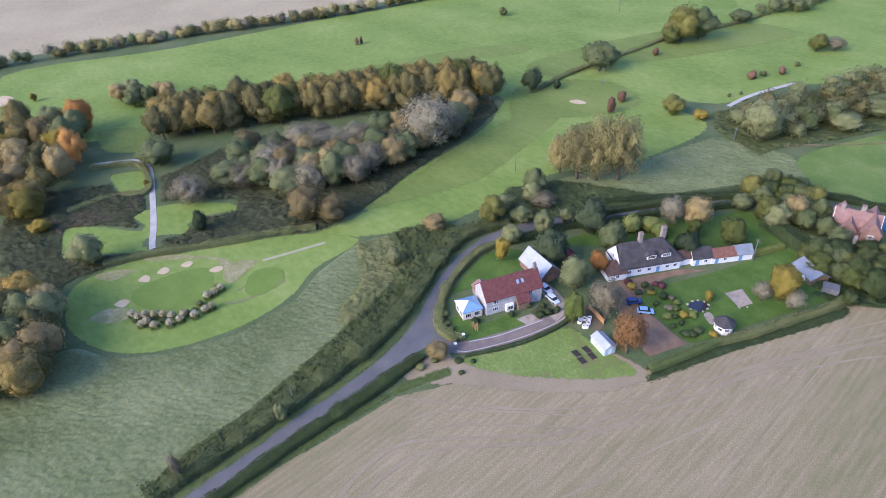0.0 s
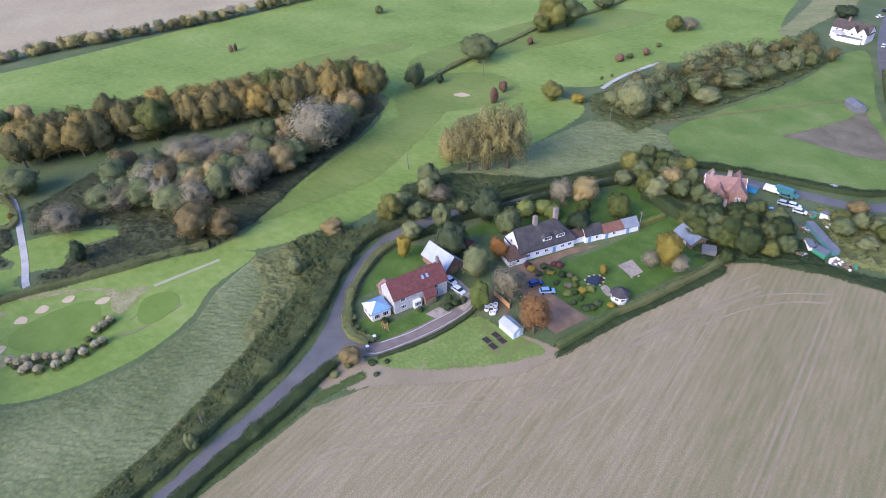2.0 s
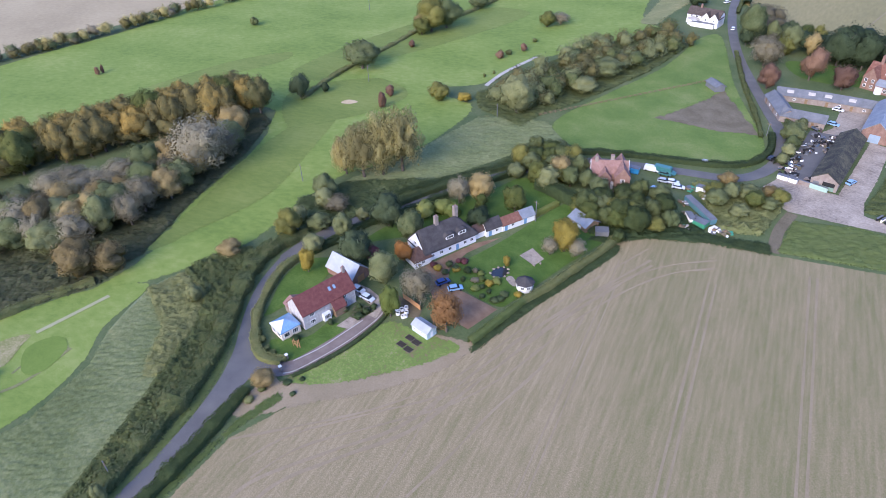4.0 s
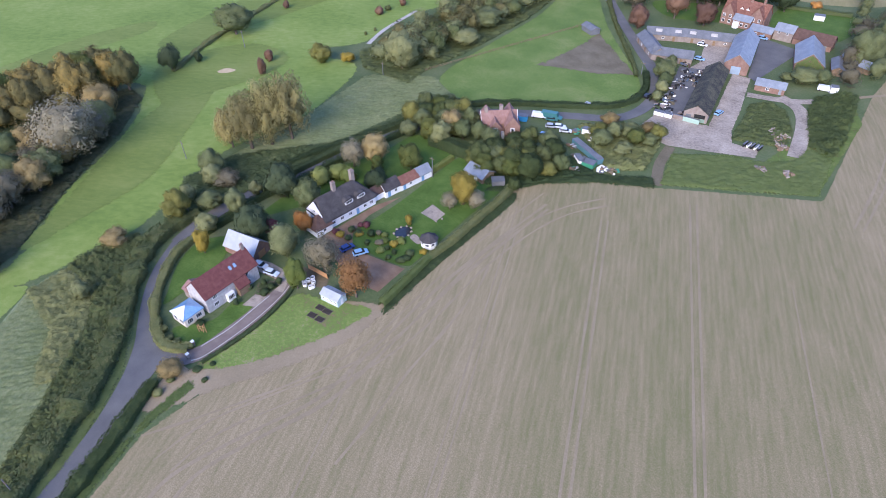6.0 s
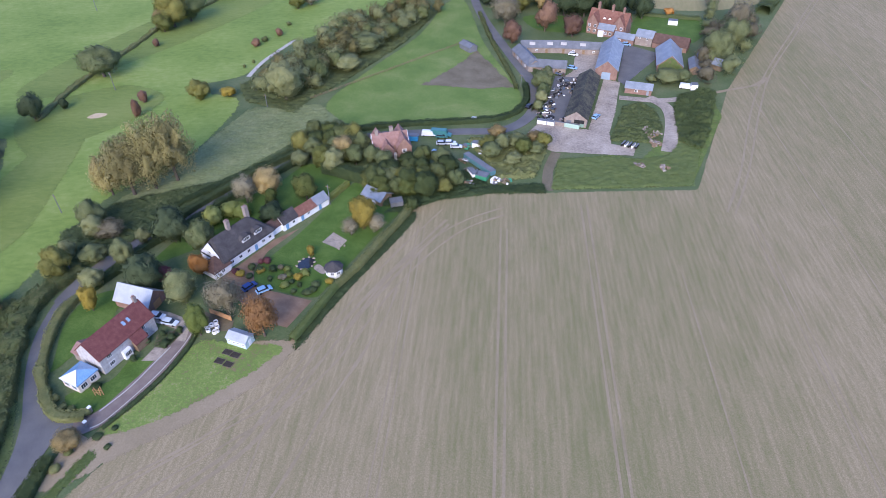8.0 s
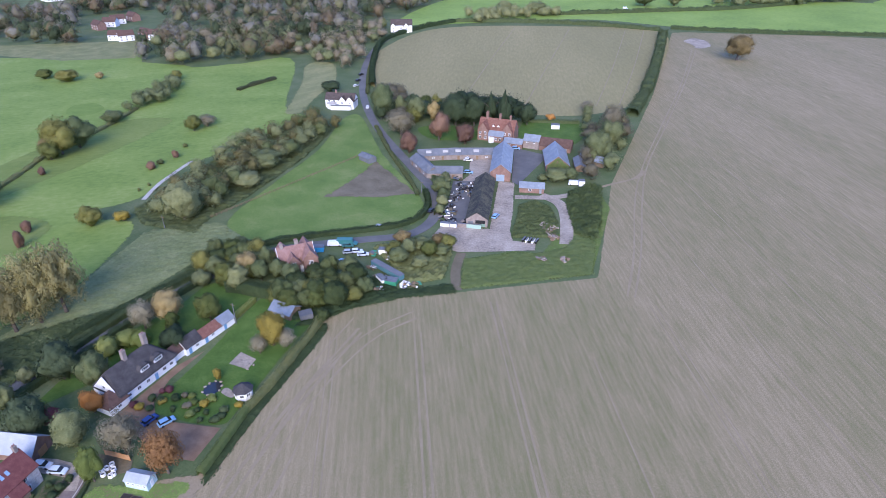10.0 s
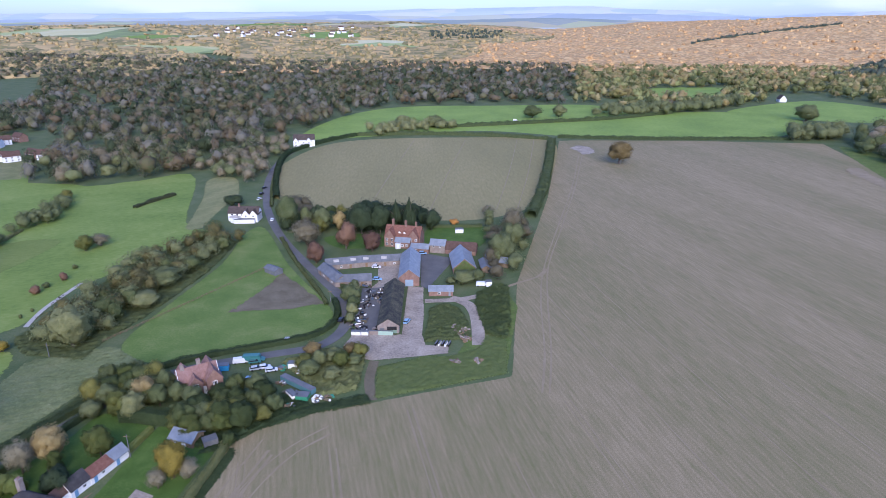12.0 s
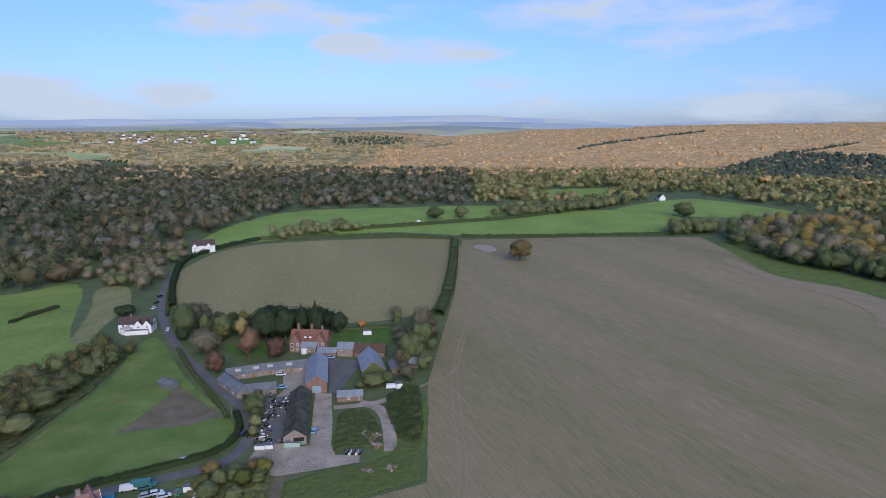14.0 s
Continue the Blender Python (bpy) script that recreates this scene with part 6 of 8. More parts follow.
VERGE = [(-152.8, 76.6), (-160.6, 71.2), (-172.1, 84.8), (-170.4, 102.6), (-146.3, 130.8), (-140.2, 160.5), (-134.9, 179.7), (-127.8, 174.9), (-136.2, 150), (-143.4, 120), (-148.8, 93.8)]
tufts("undergrowth", VERGE, 5000, 0.49, 1.3, L_HEDGE, "dark brambles along the lane", "scrub", 24, lumps=0.15, step=0.5)
YARDGREEN = [(-41.8, 235.9), (-36.7, 242.5), (-29.3, 238.9), (-24.1, 226.2), (-22.3, 213.2), (-38.7, 207.9), (-39.8, 214.3), (-40.4, 228.7)]
tufts("weeds", YARDGREEN, 3000, 0.35, 1.1, L_WEED, "rough green weeds and brambles inside the track loop", "weeds", 25, lumps=0.2, step=0.5)
BANK = [(-89.2, -31.5), (-96.9, -15.2), (-108.8, 10), (-118.8, 27.3), (-134.9, 42.4), (-147.5, 54.2), (-151, 53.7), (-141.1, 41.1), (-125.6, 27.8), (-115.2, 10.1), (-105.5, -7.9), (-91.8, -34.7)]
tufts("verge_grass", BANK, 3000, 0.45, 0.7, L_HEDGE, "long dark grass on the lane verge", "grass", 26, step=0.5)

# ---- trees that stand alone ----
trees("willow", [(-174.9, 106.3, 13.6, 9.7), (-168.3, 109.3, 22.4, 16.3), (-164.8, 115.1, 24.3, 13.1), (-161.8, 121.7, 24.8, 15.8)], label="large golden-brown tree with thin upright branches beside the fairway")
trees("brown", [(-177.3, 107.1, 13.5, 9.2), (-272.3, 225.3, 10.8, 10.4), (-128.5, 127.8, 10.3, 10.6), (-159.6, 53.1, 5.4, 8.1), (-106.6, 34.4, 4.6, 6.4), (-180.2, 16.9, 13.3, 13), (-177.6, 24.2, 9.7, 11.1), (-234.3, 93.3, 12, 13.2)])
trees("evergreen", [(-138.1, 96.7, 11.8, 10.9), (-129.4, 78.2, 11.4, 9.6), (-117.1, 115.7, 8.1, 7.5), (-245.2, 130.8, 11, 9.2), (-187.6, -16.3, 8.5, 4.7), (-242.6, 142.3, 4.8, 3.6)])
trees("olive", [(-126.7, 96.5, 11.3, 8.7), (-116.3, 78.2, 10.6, 9.4), (-165.2, 91.1, 9.8, 8.7), (-182.9, -48.9, 10.5, 10.6), (-242.5, -28.4, 10, 14.7), (-253.9, 171.4, 13.6, 19), (-269.4, 240.8, 15.9, 17.9), (-282.1, 279.3, 6.8, 12.6), (-165.6, 185.8, 16.4, 16.1), (-159.7, 221.4, 7.1, 13.2), (-163.2, 244.3, 8.4, 15.9)])
trees("oak", [(-115.8, 130.8, 9.9, 8.1), (-155.3, 70.9, 10, 8.7), (-198.9, 172.3, 7.9, 9.4), (-123.3, 123.1, 6.6, 4.8)])
trees("yellow", [(-135.9, 65.4, 8.2, 4.7), (-91, 125.5, 12.2, 8.7), (-97.7, 108, 4.3, 2.4), (-209.4, -65.9, 4.9, 6.7), (-189.7, 179.1, 3.9, 6.9)])
trees("orange", [(-120.2, 88.3, 7.2, 5.8)])
trees("rust", [(-90, 77.6, 13.5, 9.2)])
trees("lime", [(-104.5, 70.9, 10, 5.9)])
trees("grey", [(-103.2, 79.5, 13.3, 10.4), (-132, 121.4, 11, 8.5), (-209.3, -18.7, 9.5, 14.1), (-212.6, 70.2, 22.4, 23), (-92.8, 121.1, 6.2, 5.7), (-87.1, 126, 6.2, 6.5), (-94.3, -26.9, 9.5, 2.3), (-156.2, 89.5, 6.5, 9.3), (-226.5, 287.8, 7, 11.2)])
trees("copper", [(-96.5, 301.2, 15.3, 11.2), (-105.2, 279.5, 11, 9.2), (-82.1, 299.6, 10.5, 10.1)])
trees("grey", [(-118.7, 304.3, 14.2, 16.4), (-12.2, 337.4, 16.2, 12.5), (-28.5, 368.6, 7, 8.5)])
trees("evergreen", [(-94.9, 326.2, 17.9, 15.7), (-84.8, 328, 16.4, 12.2), (-57.4, 337.4, 12.3, 10), (-190.5, 368.6, 7, 12.2)])
trees("conifer", [(-68.1, 328, 20.5, 13.7), (-76.1, 329.9, 18.4, 12.2)])
trees("brown", [(64.3, 523.4, 19.2, 22.7)], label="lone oak in golden-brown autumn leaf in the field")
trees("orange", [(-46.1, 347.2, 4, 6.4)])
trees("olive", [(-9.4, 755.8, 14.9, 22.9), (21.1, 764.9, 14.4, 17.7), (293.9, 774.1, 18, 27.6), (-144.5, 675.5, 12.2, 20.6), (-112.4, 682.8, 12.3, 19.5), (-75.2, 237.1, 8.4, 9), (-138, 328, 18.9, 15.2), (-16.2, 295.1, 14.4, 13.8), (-11.4, 314.9, 13.7, 13.2), (-30.8, 265.1, 6.4, 11.5), (-25.2, 268.4, 5.4, 8.0), (-36.4, 263.0, 3.6, 5.0), (-118.2, 328, 12.7, 12.2)])

# ---- woods near by ----
BELT = [(-263.2, -28), (-261, -2.4), (-256.8, 34.8), (-251.7, 68.6), (-241.5, 109.6), (-255.3, 113), (-265.9, 73), (-271.5, 37.9), (-276.7, -0.9), (-277.2, -24.4)]
wood(BELT, 50, 5.0, ["belt", "belt", "belt", "oak"], (14, 17.5), (11, 14), "tree belt on the golf course", 31)
wood([(-215.2, -6.6), (-234.8, 1.6), (-234.7, 30.3), (-223.7, 59.9), (-229.1, 78.6), (-224.2, 89.1), (-206.9, 68.2), (-195, 38.4), (-197.3, 14.7)], 50, 5.5, ["olive", "brown", "brown", "grey", "grey", "olive"], (9, 14), (10, 15), "mixed autumn wood", 32)
wood([(-231.2, -97.3), (-296.9, -110.8), (-296.7, -92), (-296.6, -79), (-288.3, -57.4), (-256.2, -56.3), (-231.5, -62), (-217, -69.4)], 42, 5.5, ["brown", "olive", "belt", "orange", "brown", "grey", "yellow"], (11, 15), (9, 13), "mixed autumn wood", 33)
wood([(-135.5, -76.4), (-172.9, -83.9), (-168.1, -63.5), (-159.9, -56.2), (-140.2, -55), (-131.1, -59)], 24, 5.0, ["brown", "olive", "belt"], (10, 13), (9, 12), "small autumn copse", 34)
wood([(-308, -49.2), (-300.5, -18.8), (-312.2, -20.9), (-324, -48.6)], 7, 5.0, ["olive", "brown", "copper"], (7, 10), (7, 10), "trees by the fairway", 35)
wood([(-133.9, 151.4), (-138.5, 166.7), (-128.7, 171.4), (-114.3, 159), (-118.2, 151.1)], 12, 4.5, ["olive", "laurel", "oak", "laurel"], (6, 9), (6, 9), "garden trees", 37)
wood([(-106.1, 151.1), (-96.1, 163.4), (-83.8, 168.5), (-75.5, 157.8), (-84.2, 145), (-95.3, 142.3)], 18, 4.5, ["olive", "laurel", "laurel", "oak"], (5, 8), (6, 9), "garden trees", 38)
wood([(-81.7, 184.1), (-75.8, 193.6), (-59.5, 198.9), (-57.2, 189), (-65.2, 176.3), (-73.4, 176.5)], 10, 4.5, ["olive", "brown", "oak"], (4, 6), (6, 9), "scrub trees by the junction", 39)
wood([(-147.9, 337.4), (-128, 352.4), (-84.6, 347.2), (-86.3, 328), (-113.7, 319.2), (-128.3, 310.8)], 16, 5.0, ["evergreen", "olive", "brown", "oak"], (8, 13), (7, 10), "farmhouse garden trees", 40)


# ---- far woods: one mesh each, of many crowns ----
CROWNS = {}


def crowns(rank, leafs):
    """Eight crown shapes of radius about one: inner bodies and leaf points with normals."""
    if (rank, leafs) not in CROWNS:
        made = []
        for k in range(8):
            rng = np.random.default_rng(300 + 10 * rank + k)
            p, nor, body = crown_points(leafs, rng, lobes=24 if rank < 2 else 40, spread=0.64, lobe=0.42 if rank < 2 else 0.34, rank=rank, core=0.72, rough=0.1, deep=0.2)
            made.append((p, nor, body[0], body[2]))
        CROWNS[rank, leafs] = [np.stack(group) for group in zip(*made)]
    return CROWNS[rank, leafs]


def far_wood(name, spots, size, leafs, leaf, mat, label, seed, tall=1.0, rank=2):
    """Woodland as one mesh of many lobed crowns with leaf sprays."""
    rng = np.random.default_rng(seed)
    spots = np.array(spots)
    n = len(spots)
    z0 = np.array([land(x, y) for x, y in spots])
    hs = size * tall * rng.uniform(0.75, 1.25, n)
    ws = size * rng.uniform(0.7, 1.3, n)
    which, turn = rng.integers(0, 8, n), rng.uniform(0, 6.28, n)
    c, s = np.cos(turn)[:, None], np.sin(turn)[:, None]
    scale = np.stack([ws * 0.58, ws * 0.58, hs * 0.52], 1)[:, None, :]

    def placed(v, points):
        v = v[which]
        v = np.stack([v[..., 0] * c - v[..., 1] * s, v[..., 0] * s + v[..., 1] * c, v[..., 2]], 2)
        if points:
            v = v * scale
            v[..., :2] += spots[:, None, :]
            v[..., 2] = np.maximum(v[..., 2] + (hs * 0.5)[:, None], 0.1) + z0[:, None]
        return v.reshape(-1, 3)

    p, nor, body, bn = crowns(rank, leafs)
    tri = ball(rank)[1]
    tri = (tri[None] + (np.arange(n) * body.shape[1])[:, None, None]).reshape(-1, 3)
    ob = new(name, foliage(name, placed(p, True), placed(nor, False), leaf, rng, mat, 0.45, 0.8, (placed(body, True), tri, placed(bn, False))))
    return tagged(ob, label, "woodland", kind="stuff")


MIDWOOD = [(-685.6, 378.9), (-499.3, 426.3), (-420.4, 469.5), (-365.8, 403.3), (-319.1, 403.6), (-289, 419.5), (-262.8, 455.8), (-230.9, 506.3), (-246.5, 604.4), (-235.8, 686.5), (-203.3, 818.7), (-65.7, 880.4), (68.1, 892.6), (129, 824), (228.4, 868.5), (364.1, 988.3), (430, 959), (463.5, 793.3), (540.9, 774.1), (810.3, 746.9), (1371.3, 1280), (938.3, 1359.8), (581.3, 1450), (149.5, 1466.2), (-242.5, 1499.7), (-637.9, 1499.7), (-1033.2, 1499.7), (-1784, 1466.3)]
CLEAR = [[(161.7, 1069.9), (299.2, 1125.4), (298.9, 1069.9), (215.6, 931.3), (153.6, 931.3)], [(-451.2, 433), (-566.7, 554.7), (-522.3, 588.6), (-469.4, 576.2), (-417.2, 507.8), (-393.5, 457.3)], [(-673.8, 548.3), (-939.7, 782.4), (-791, 812.1), (-620.9, 628.4), (-606.9, 570)], [(286.1, 892.6), (330.8, 1035.7), (394.9, 1035.7), (355.1, 918.1)], [(-724.5, 735.4), (-1072.5, 1108.7), (-941.3, 1131.9), (-685.2, 801.6)]]
mid = [p for p in scatter(MIDWOOD, 5800, 0, random.Random(61)) if not any(inside(p, c) for c in CLEAR)]
sheet("woodland_floor", MIDWOOD, 0.02, M_GROUND, "brown leaf-strewn woodland floor", "ground", smooth=False)
far_wood("woodland", [p for p in mid if math.hypot(*p) < 860], 14.0, 330, 1.0, L_WOODS, "dense dark autumn woodland of many trees", 62, 1.1, rank=1)
far_wood("woodland", [p for p in mid if math.hypot(*p) >= 860 and p[0] > 0.05 * p[1]], 14.5, 90, 1.6, L_SUN_TINTED_WOODS, "olive and gold autumn woodland, sunlight in its colour, beyond the pastures", 163, rank=1)
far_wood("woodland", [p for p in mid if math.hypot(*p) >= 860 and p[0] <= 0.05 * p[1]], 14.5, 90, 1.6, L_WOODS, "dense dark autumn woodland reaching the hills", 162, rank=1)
for k, (mat, label) in enumerate(((L_OLIVE, "olive-green trees of the copse at the field edge"), (L_BELT, "yellowing autumn trees of the copse at the field edge"), (L_DRAB, "half-bare trees of the copse at the field edge"))):
    far_wood("copse", scatter([(306.2, 690.2), (369.2, 717.5), (499.7, 713.5), (475.4, 576.6), (351.1, 419.8), (323.8, 454.1), (282.2, 506.3), (281.3, 619.2)], 56, 8.0, random.Random(42 + 50 * k)), 18, 480, 0.73, mat, label, 165 + k)
for k, (mat, label) in enumerate(((L_OLIVE, "olive-green trees beside the public house lane"), (L_DRAB, "half-bare brown trees beside the public house lane"))):
    far_wood("copse", scatter([(-262.8, 455.8), (-265.5, 502.2), (-254.1, 571.3), (-244.3, 598.6), (-223.4, 539.3), (-218.7, 486.4), (-202.3, 442.7), (-200.1, 419.8), (-216.1, 431.7), (-233, 437.9)], 34, 6.0, random.Random(55 + k)), 10, 400, 0.63, mat, label, 175 + k)
far_wood("copse", scatter([(239.4, 675.5), (303.2, 697.8), (285, 654.6), (233.4, 641.3)], 30, 5.0, random.Random(43)), 14, 400, 0.66, L_OLIVE, "row of olive trees at the field edge", 66)
far_wood("copse", scatter([(-178.8, 634.8), (-102.3, 697.8), (-87.1, 675.5), (-157.9, 619.2)], 30, 5.0, random.Random(44)), 11, 400, 0.66, L_OLIVE, "trees grown out of a field hedge", 67)
for k, (n, mat, label) in enumerate(((34, L_BELT, "trees turning yellow beside the paddock"), (34, L_OLIVE, "grey-green trees beside the paddock"), (22, L_LANEHEDGE, "dark green trees beside the paddock"))):
    far_wood("tree_belt", scatter([(-186, 188.8), (-186.8, 211), (-189.8, 271.3), (-173.8, 315.8), (-155.8, 307.1), (-159.2, 262.6), (-160.1, 214.8), (-161.8, 189.8)], n, 4.5, random.Random(36 + k)), 8.2, 480, 0.53, mat, label, 71 + k)
for k, (n, mat, label) in enumerate(((14, L_OLIVE, "grey-green trees along the field edge"), (10, L_DRAB, "half-bare brown trees along the field edge"))):
    far_wood("tree_belt", scatter([(-27.7, 357.6), (-1.4, 368.6), (-6.5, 287.8), (-16.1, 267.8), (-25.3, 287.8)], n, 5.0, random.Random(41 + k)), 8.0, 480, 0.5, mat, label, 73 + k)
far_wood("copse", scatter([(-284.5, 293.1), (-281.4, 323.6), (-295.4, 355.8), (-304.9, 360.7), (-296.1, 316.4), (-292.3, 299.9)], 16, 6.0, random.Random(45)), 8, 400, 0.53, L_OLIVE, "scrubby trees along the golf stream", 68)
far_wood("copse", scatter([(53.7, 793.3), (130.6, 834.7), (218.7, 892.6), (257.4, 918.1), (254.9, 880.4), (154.5, 803.3), (79.1, 764.9)], 60, 5.0, random.Random(46)), 14, 400, 0.79, L_OLIVE, "trees along the pasture edge", 69)

far_wood("tree_belt", scatter(BELT, 46, 4.0, random.Random(131)), 12, 480, 0.5, L_BELT, "dense olive and yellow trees filling the belt", 132)

far_wood("copse", scatter([(-121.9, 329.9), (-110.8, 349.3), (-88, 362), (-56.7, 353.4), (-56.7, 343.2), (-82.4, 337.4), (-99.9, 322.7)], 22, 4.5, random.Random(141)), 11, 400, 0.53, L_EVER, "dark evergreen trees behind the farmhouse", 142)
far_wood("copse", scatter([(-157.3, 368.6), (-155.6, 386.4), (-119.8, 337.4), (-111.2, 295.1), (-130, 319.2)], 16, 4.5, random.Random(143)), 9, 400, 0.5, L_DRAB, "half-bare brown trees beside the lane", 144)

far_wood("copse", scatter([(274.6, 610.2), (282.2, 506.3), (319.3, 447.5), (351.1, 419.8), (373, 447.5), (335.6, 471.6), (296.1, 532.4), (290.9, 641.3)], 44, 4.0, random.Random(151)), 13, 400, 0.66, L_OLIVE, "olive trees along the edge of the copse", 152)

for k, (mat, label) in enumerate(((L_DRAB, "half-bare brown trees at the edge of the golf course"), (L_OLIVE, "olive trees at the edge of the golf course"))):
    far_wood("copse", scatter([(-369, 401.5), (-320.9, 402.9), (-298.4, 416.9), (-302.6, 473.8), (-276.8, 486.8), (-295, 541.7), (-352, 551.6), (-358.5, 491.5), (-415.1, 459.5)], 26, 5.0, random.Random(161 + k)), 12, 400, 0.63, mat, label, 163 + k)

HEDGEROW = curve_through([(-392, -127.8), (-395.4, -107.4), (-399.9, -66), (-402.7, -21.1), (-403.5, 27.3), (-403.1, 79), (-410.1, 137), (-411.2, 198.4)], False, 14)
for k, (mat, label) in enumerate(((L_WILLOW, "pale gold trees of the far hedgerow"), (L_DRAB, "half-bare trees of the far hedgerow"), (L_OLIVE, "olive trees of the far hedgerow"), (L_BELT, "yellowing trees of the far hedgerow"))):
    q = random.Random(400 + k)
    far_wood("tree_belt", [(p.x + q.uniform(-2, 2), p.y + q.uniform(-2, 2)) for p in HEDGEROW if q.random() < 0.42], 6.6, 200, 0.62, mat, label, 410 + k)

# ---- fields and plantations on the far hills ----
def on_land(bearing, drop):
    """The place where a sight line from the eye meets the land."""
    a, e = radians(bearing), radians(drop)
    for k in range(900):
        r = 900 + k * 3.0
        x, y = -r * math.sin(a), r * math.cos(a)
        if EYE - r * math.tan(e) <= land(x, y) + 6:
            return x, y
    return x, y


OPEN = []


def hill_patch(b0, b1, d0, d1, mat, label, up=4.0):
    """A field on the far slopes between two bearings and two angles below eye level."""
    n, verts, faces = 14, [], []
    for i in range(4):
        for k in range(n + 1):
            f, g = k / n, i / 3
            b = b0 + (b1 - b0) * f
            d = d0 + (d1 - d0) * (0.5 + (g - 0.5) * (0.35 + 0.65 * math.sin(math.pi * min(max(f, 0.06), 0.94))))
            x, y = on_land(b, d)
            verts.append((x, y, land(x, y) + up))
    for i in range(3):
        for k in range(n):
            p = i * (n + 1) + k
            faces.append((p, p + 1, p + n + 2, p + n + 1))
    ob = new("hill_field", mesh_of("hill_field", verts, faces, mat, True))
    if sum(f.normal.z for f in ob.data.polygons) < 0:
        ob.data.flip_normals()
    tagged(ob, label, "field", kind="structure")
    OPEN.append([v[:2] for v in verts[:n + 1]] + [v[:2] for v in verts[3 * (n + 1):][::-1]])


for b0, b1, d0, d1, mat in ((20.5, 15.5, 1.4, 2.0, M_FARGRASS), (19.0, 13.0, 0.85, 1.15, M_STUBBLE), (34, 30, 1.5, 1.8, M_FARGRASS), (26, 20, 0.75, 0.95, M_FARGRASS),
                            (8, 2, 0.75, 0.9, M_STUBBLE), (3, -4, 0.5, 0.65, M_FARGRASS), (-6, -12, 0.45, 0.6, M_STUBBLE), (-13, -17, 0.5, 0.62, M_FARGRASS), (33, 24, 0.4, 0.5, M_STUBBLE)):
    hill_patch(b0, b1, d0, d1, mat, "pale field on the far hills")

def zone(x, y):
    """What grows on the far hills: 0 nothing, 1 golden beech, 2 mixed woods."""
    a, r = math.degrees(math.atan2(-x, y)), math.hypot(x, y)
    patch = noise.noise((x * 0.0022, y * 0.0022, 5.0))
    if any(inside((x, y), o) for o in OPEN):
        return 0
    if a + 12 * patch - max(0.0, 1900 - r) * 0.03 < 3:
        return 1
    return 2 if patch + 0.55 * noise.noise((x * 0.007, y * 0.007, 1.0)) > -0.25 + max(0.0, r - 2300) * 0.00018 else 0


def canopy_grid():
    """Uneven places over the far hills, and what grows at each."""
    rng = np.random.default_rng(70)
    na, nr = 330, 190
    spots, kinds = [], []
    for i in range(nr + 1):
        for k in range(na + 1):
            r, a = 1340 * math.exp(0.0051 * (i + rng.uniform(-0.4, 0.4))), radians(-50 + 100 * k / na) + rng.uniform(-0.0018, 0.0018)
            x, y = -r * math.sin(a), r * math.cos(a)
            spots.append((x, y, land(x, y), 5 + 3.5 * rng.random() + 3 * noise.noise((x * 0.02, y * 0.02, 0))))
            kinds.append(zone(x, y))
    at = (np.arange(nr)[:, None] * (na + 1) + np.arange(na)[None]).ravel()
    return np.array(spots), np.array(kinds), np.stack([at, at + 1, at + na + 2, at + na + 1], 1)


def canopy(name, which, mat, label):
    """The unbroken roof of the far woods: a sheet of tree-sized lumps that follows the land."""
    spots, kinds, quad = GRID
    ok = kinds == which
    verts = np.stack([spots[:, 0], spots[:, 1], spots[:, 2] + np.where(ok, spots[:, 3], -0.5)], 1)
    quad = quad[ok[quad].sum(1) >= 2]
    tri = np.concatenate([quad[:, (0, 2, 1)], quad[:, (0, 3, 2)]])
    ob = new(name, mesh_of(name, verts, tri, mat, True))
    if sum(f.normal.z for f in ob.data.polygons[:50]) < 0:
        ob.data.flip_normals()
    tagged(ob, label, "woodland", kind="stuff")


def hill_cover(name, a0, a1, r0, r1, up, mat, label, category):
    """A sheet that follows the land between two bearings and two distances."""
    na, nr = 60, 50
    verts, faces = [], []
    for i in range(nr + 1):
        for k in range(na + 1):
            a, r = radians(a0 + (a1 - a0) * k / na), r0 + (r1 - r0) * i / nr
            x, y = -r * math.sin(a), r * math.cos(a)
            verts.append((x, y, land(x, y) + up))
    for i in range(nr):
        for k in range(na):
            p = i * (na + 1) + k
            faces.append((p, p + 1, p + na + 2, p + na + 1))
    ob = new(name, mesh_of(name, verts, faces, mat, True))
    if sum(f.normal.z for f in ob.data.polygons) < 0:
        ob.data.flip_normals()
    return tagged(ob, label, category, kind="structure")


GRID = canopy_grid()
canopy("woodland", 1, L_FARWOODS_SUN, "golden beech woods on far low hills, sunlight in their colour")
canopy("woodland", 2, L_FAROLIVE_SUN, "mixed autumn woods on far low hills, sunlight in their colour")
GOLDEN, MIXED = [], []
rng = random.Random(63)
for k in range(5200):
    a, r = rng.uniform(-48, 48), 1330 + 1700 * rng.random() ** 1.3
    x, y = -r * math.sin(radians(a)), r * math.cos(radians(a))
    kind = zone(x, y)
    if kind == 1 and k % 3 == 0:
        GOLDEN.append((x, y))
    elif kind == 2:
        MIXED.append((x, y))
far_wood("woodland", GOLDEN, 15.0, 14, 2.4, L_FARWOODS_SUN, "golden beeches standing above the far canopy, brightened as sunlit", 64, 0.9, rank=1)
far_wood("woodland", MIXED, 16.0, 14, 2.4, L_FAROLIVE_SUN, "mixed trees standing above the far canopy, brightened as sunlit", 70, 0.9, rank=1)
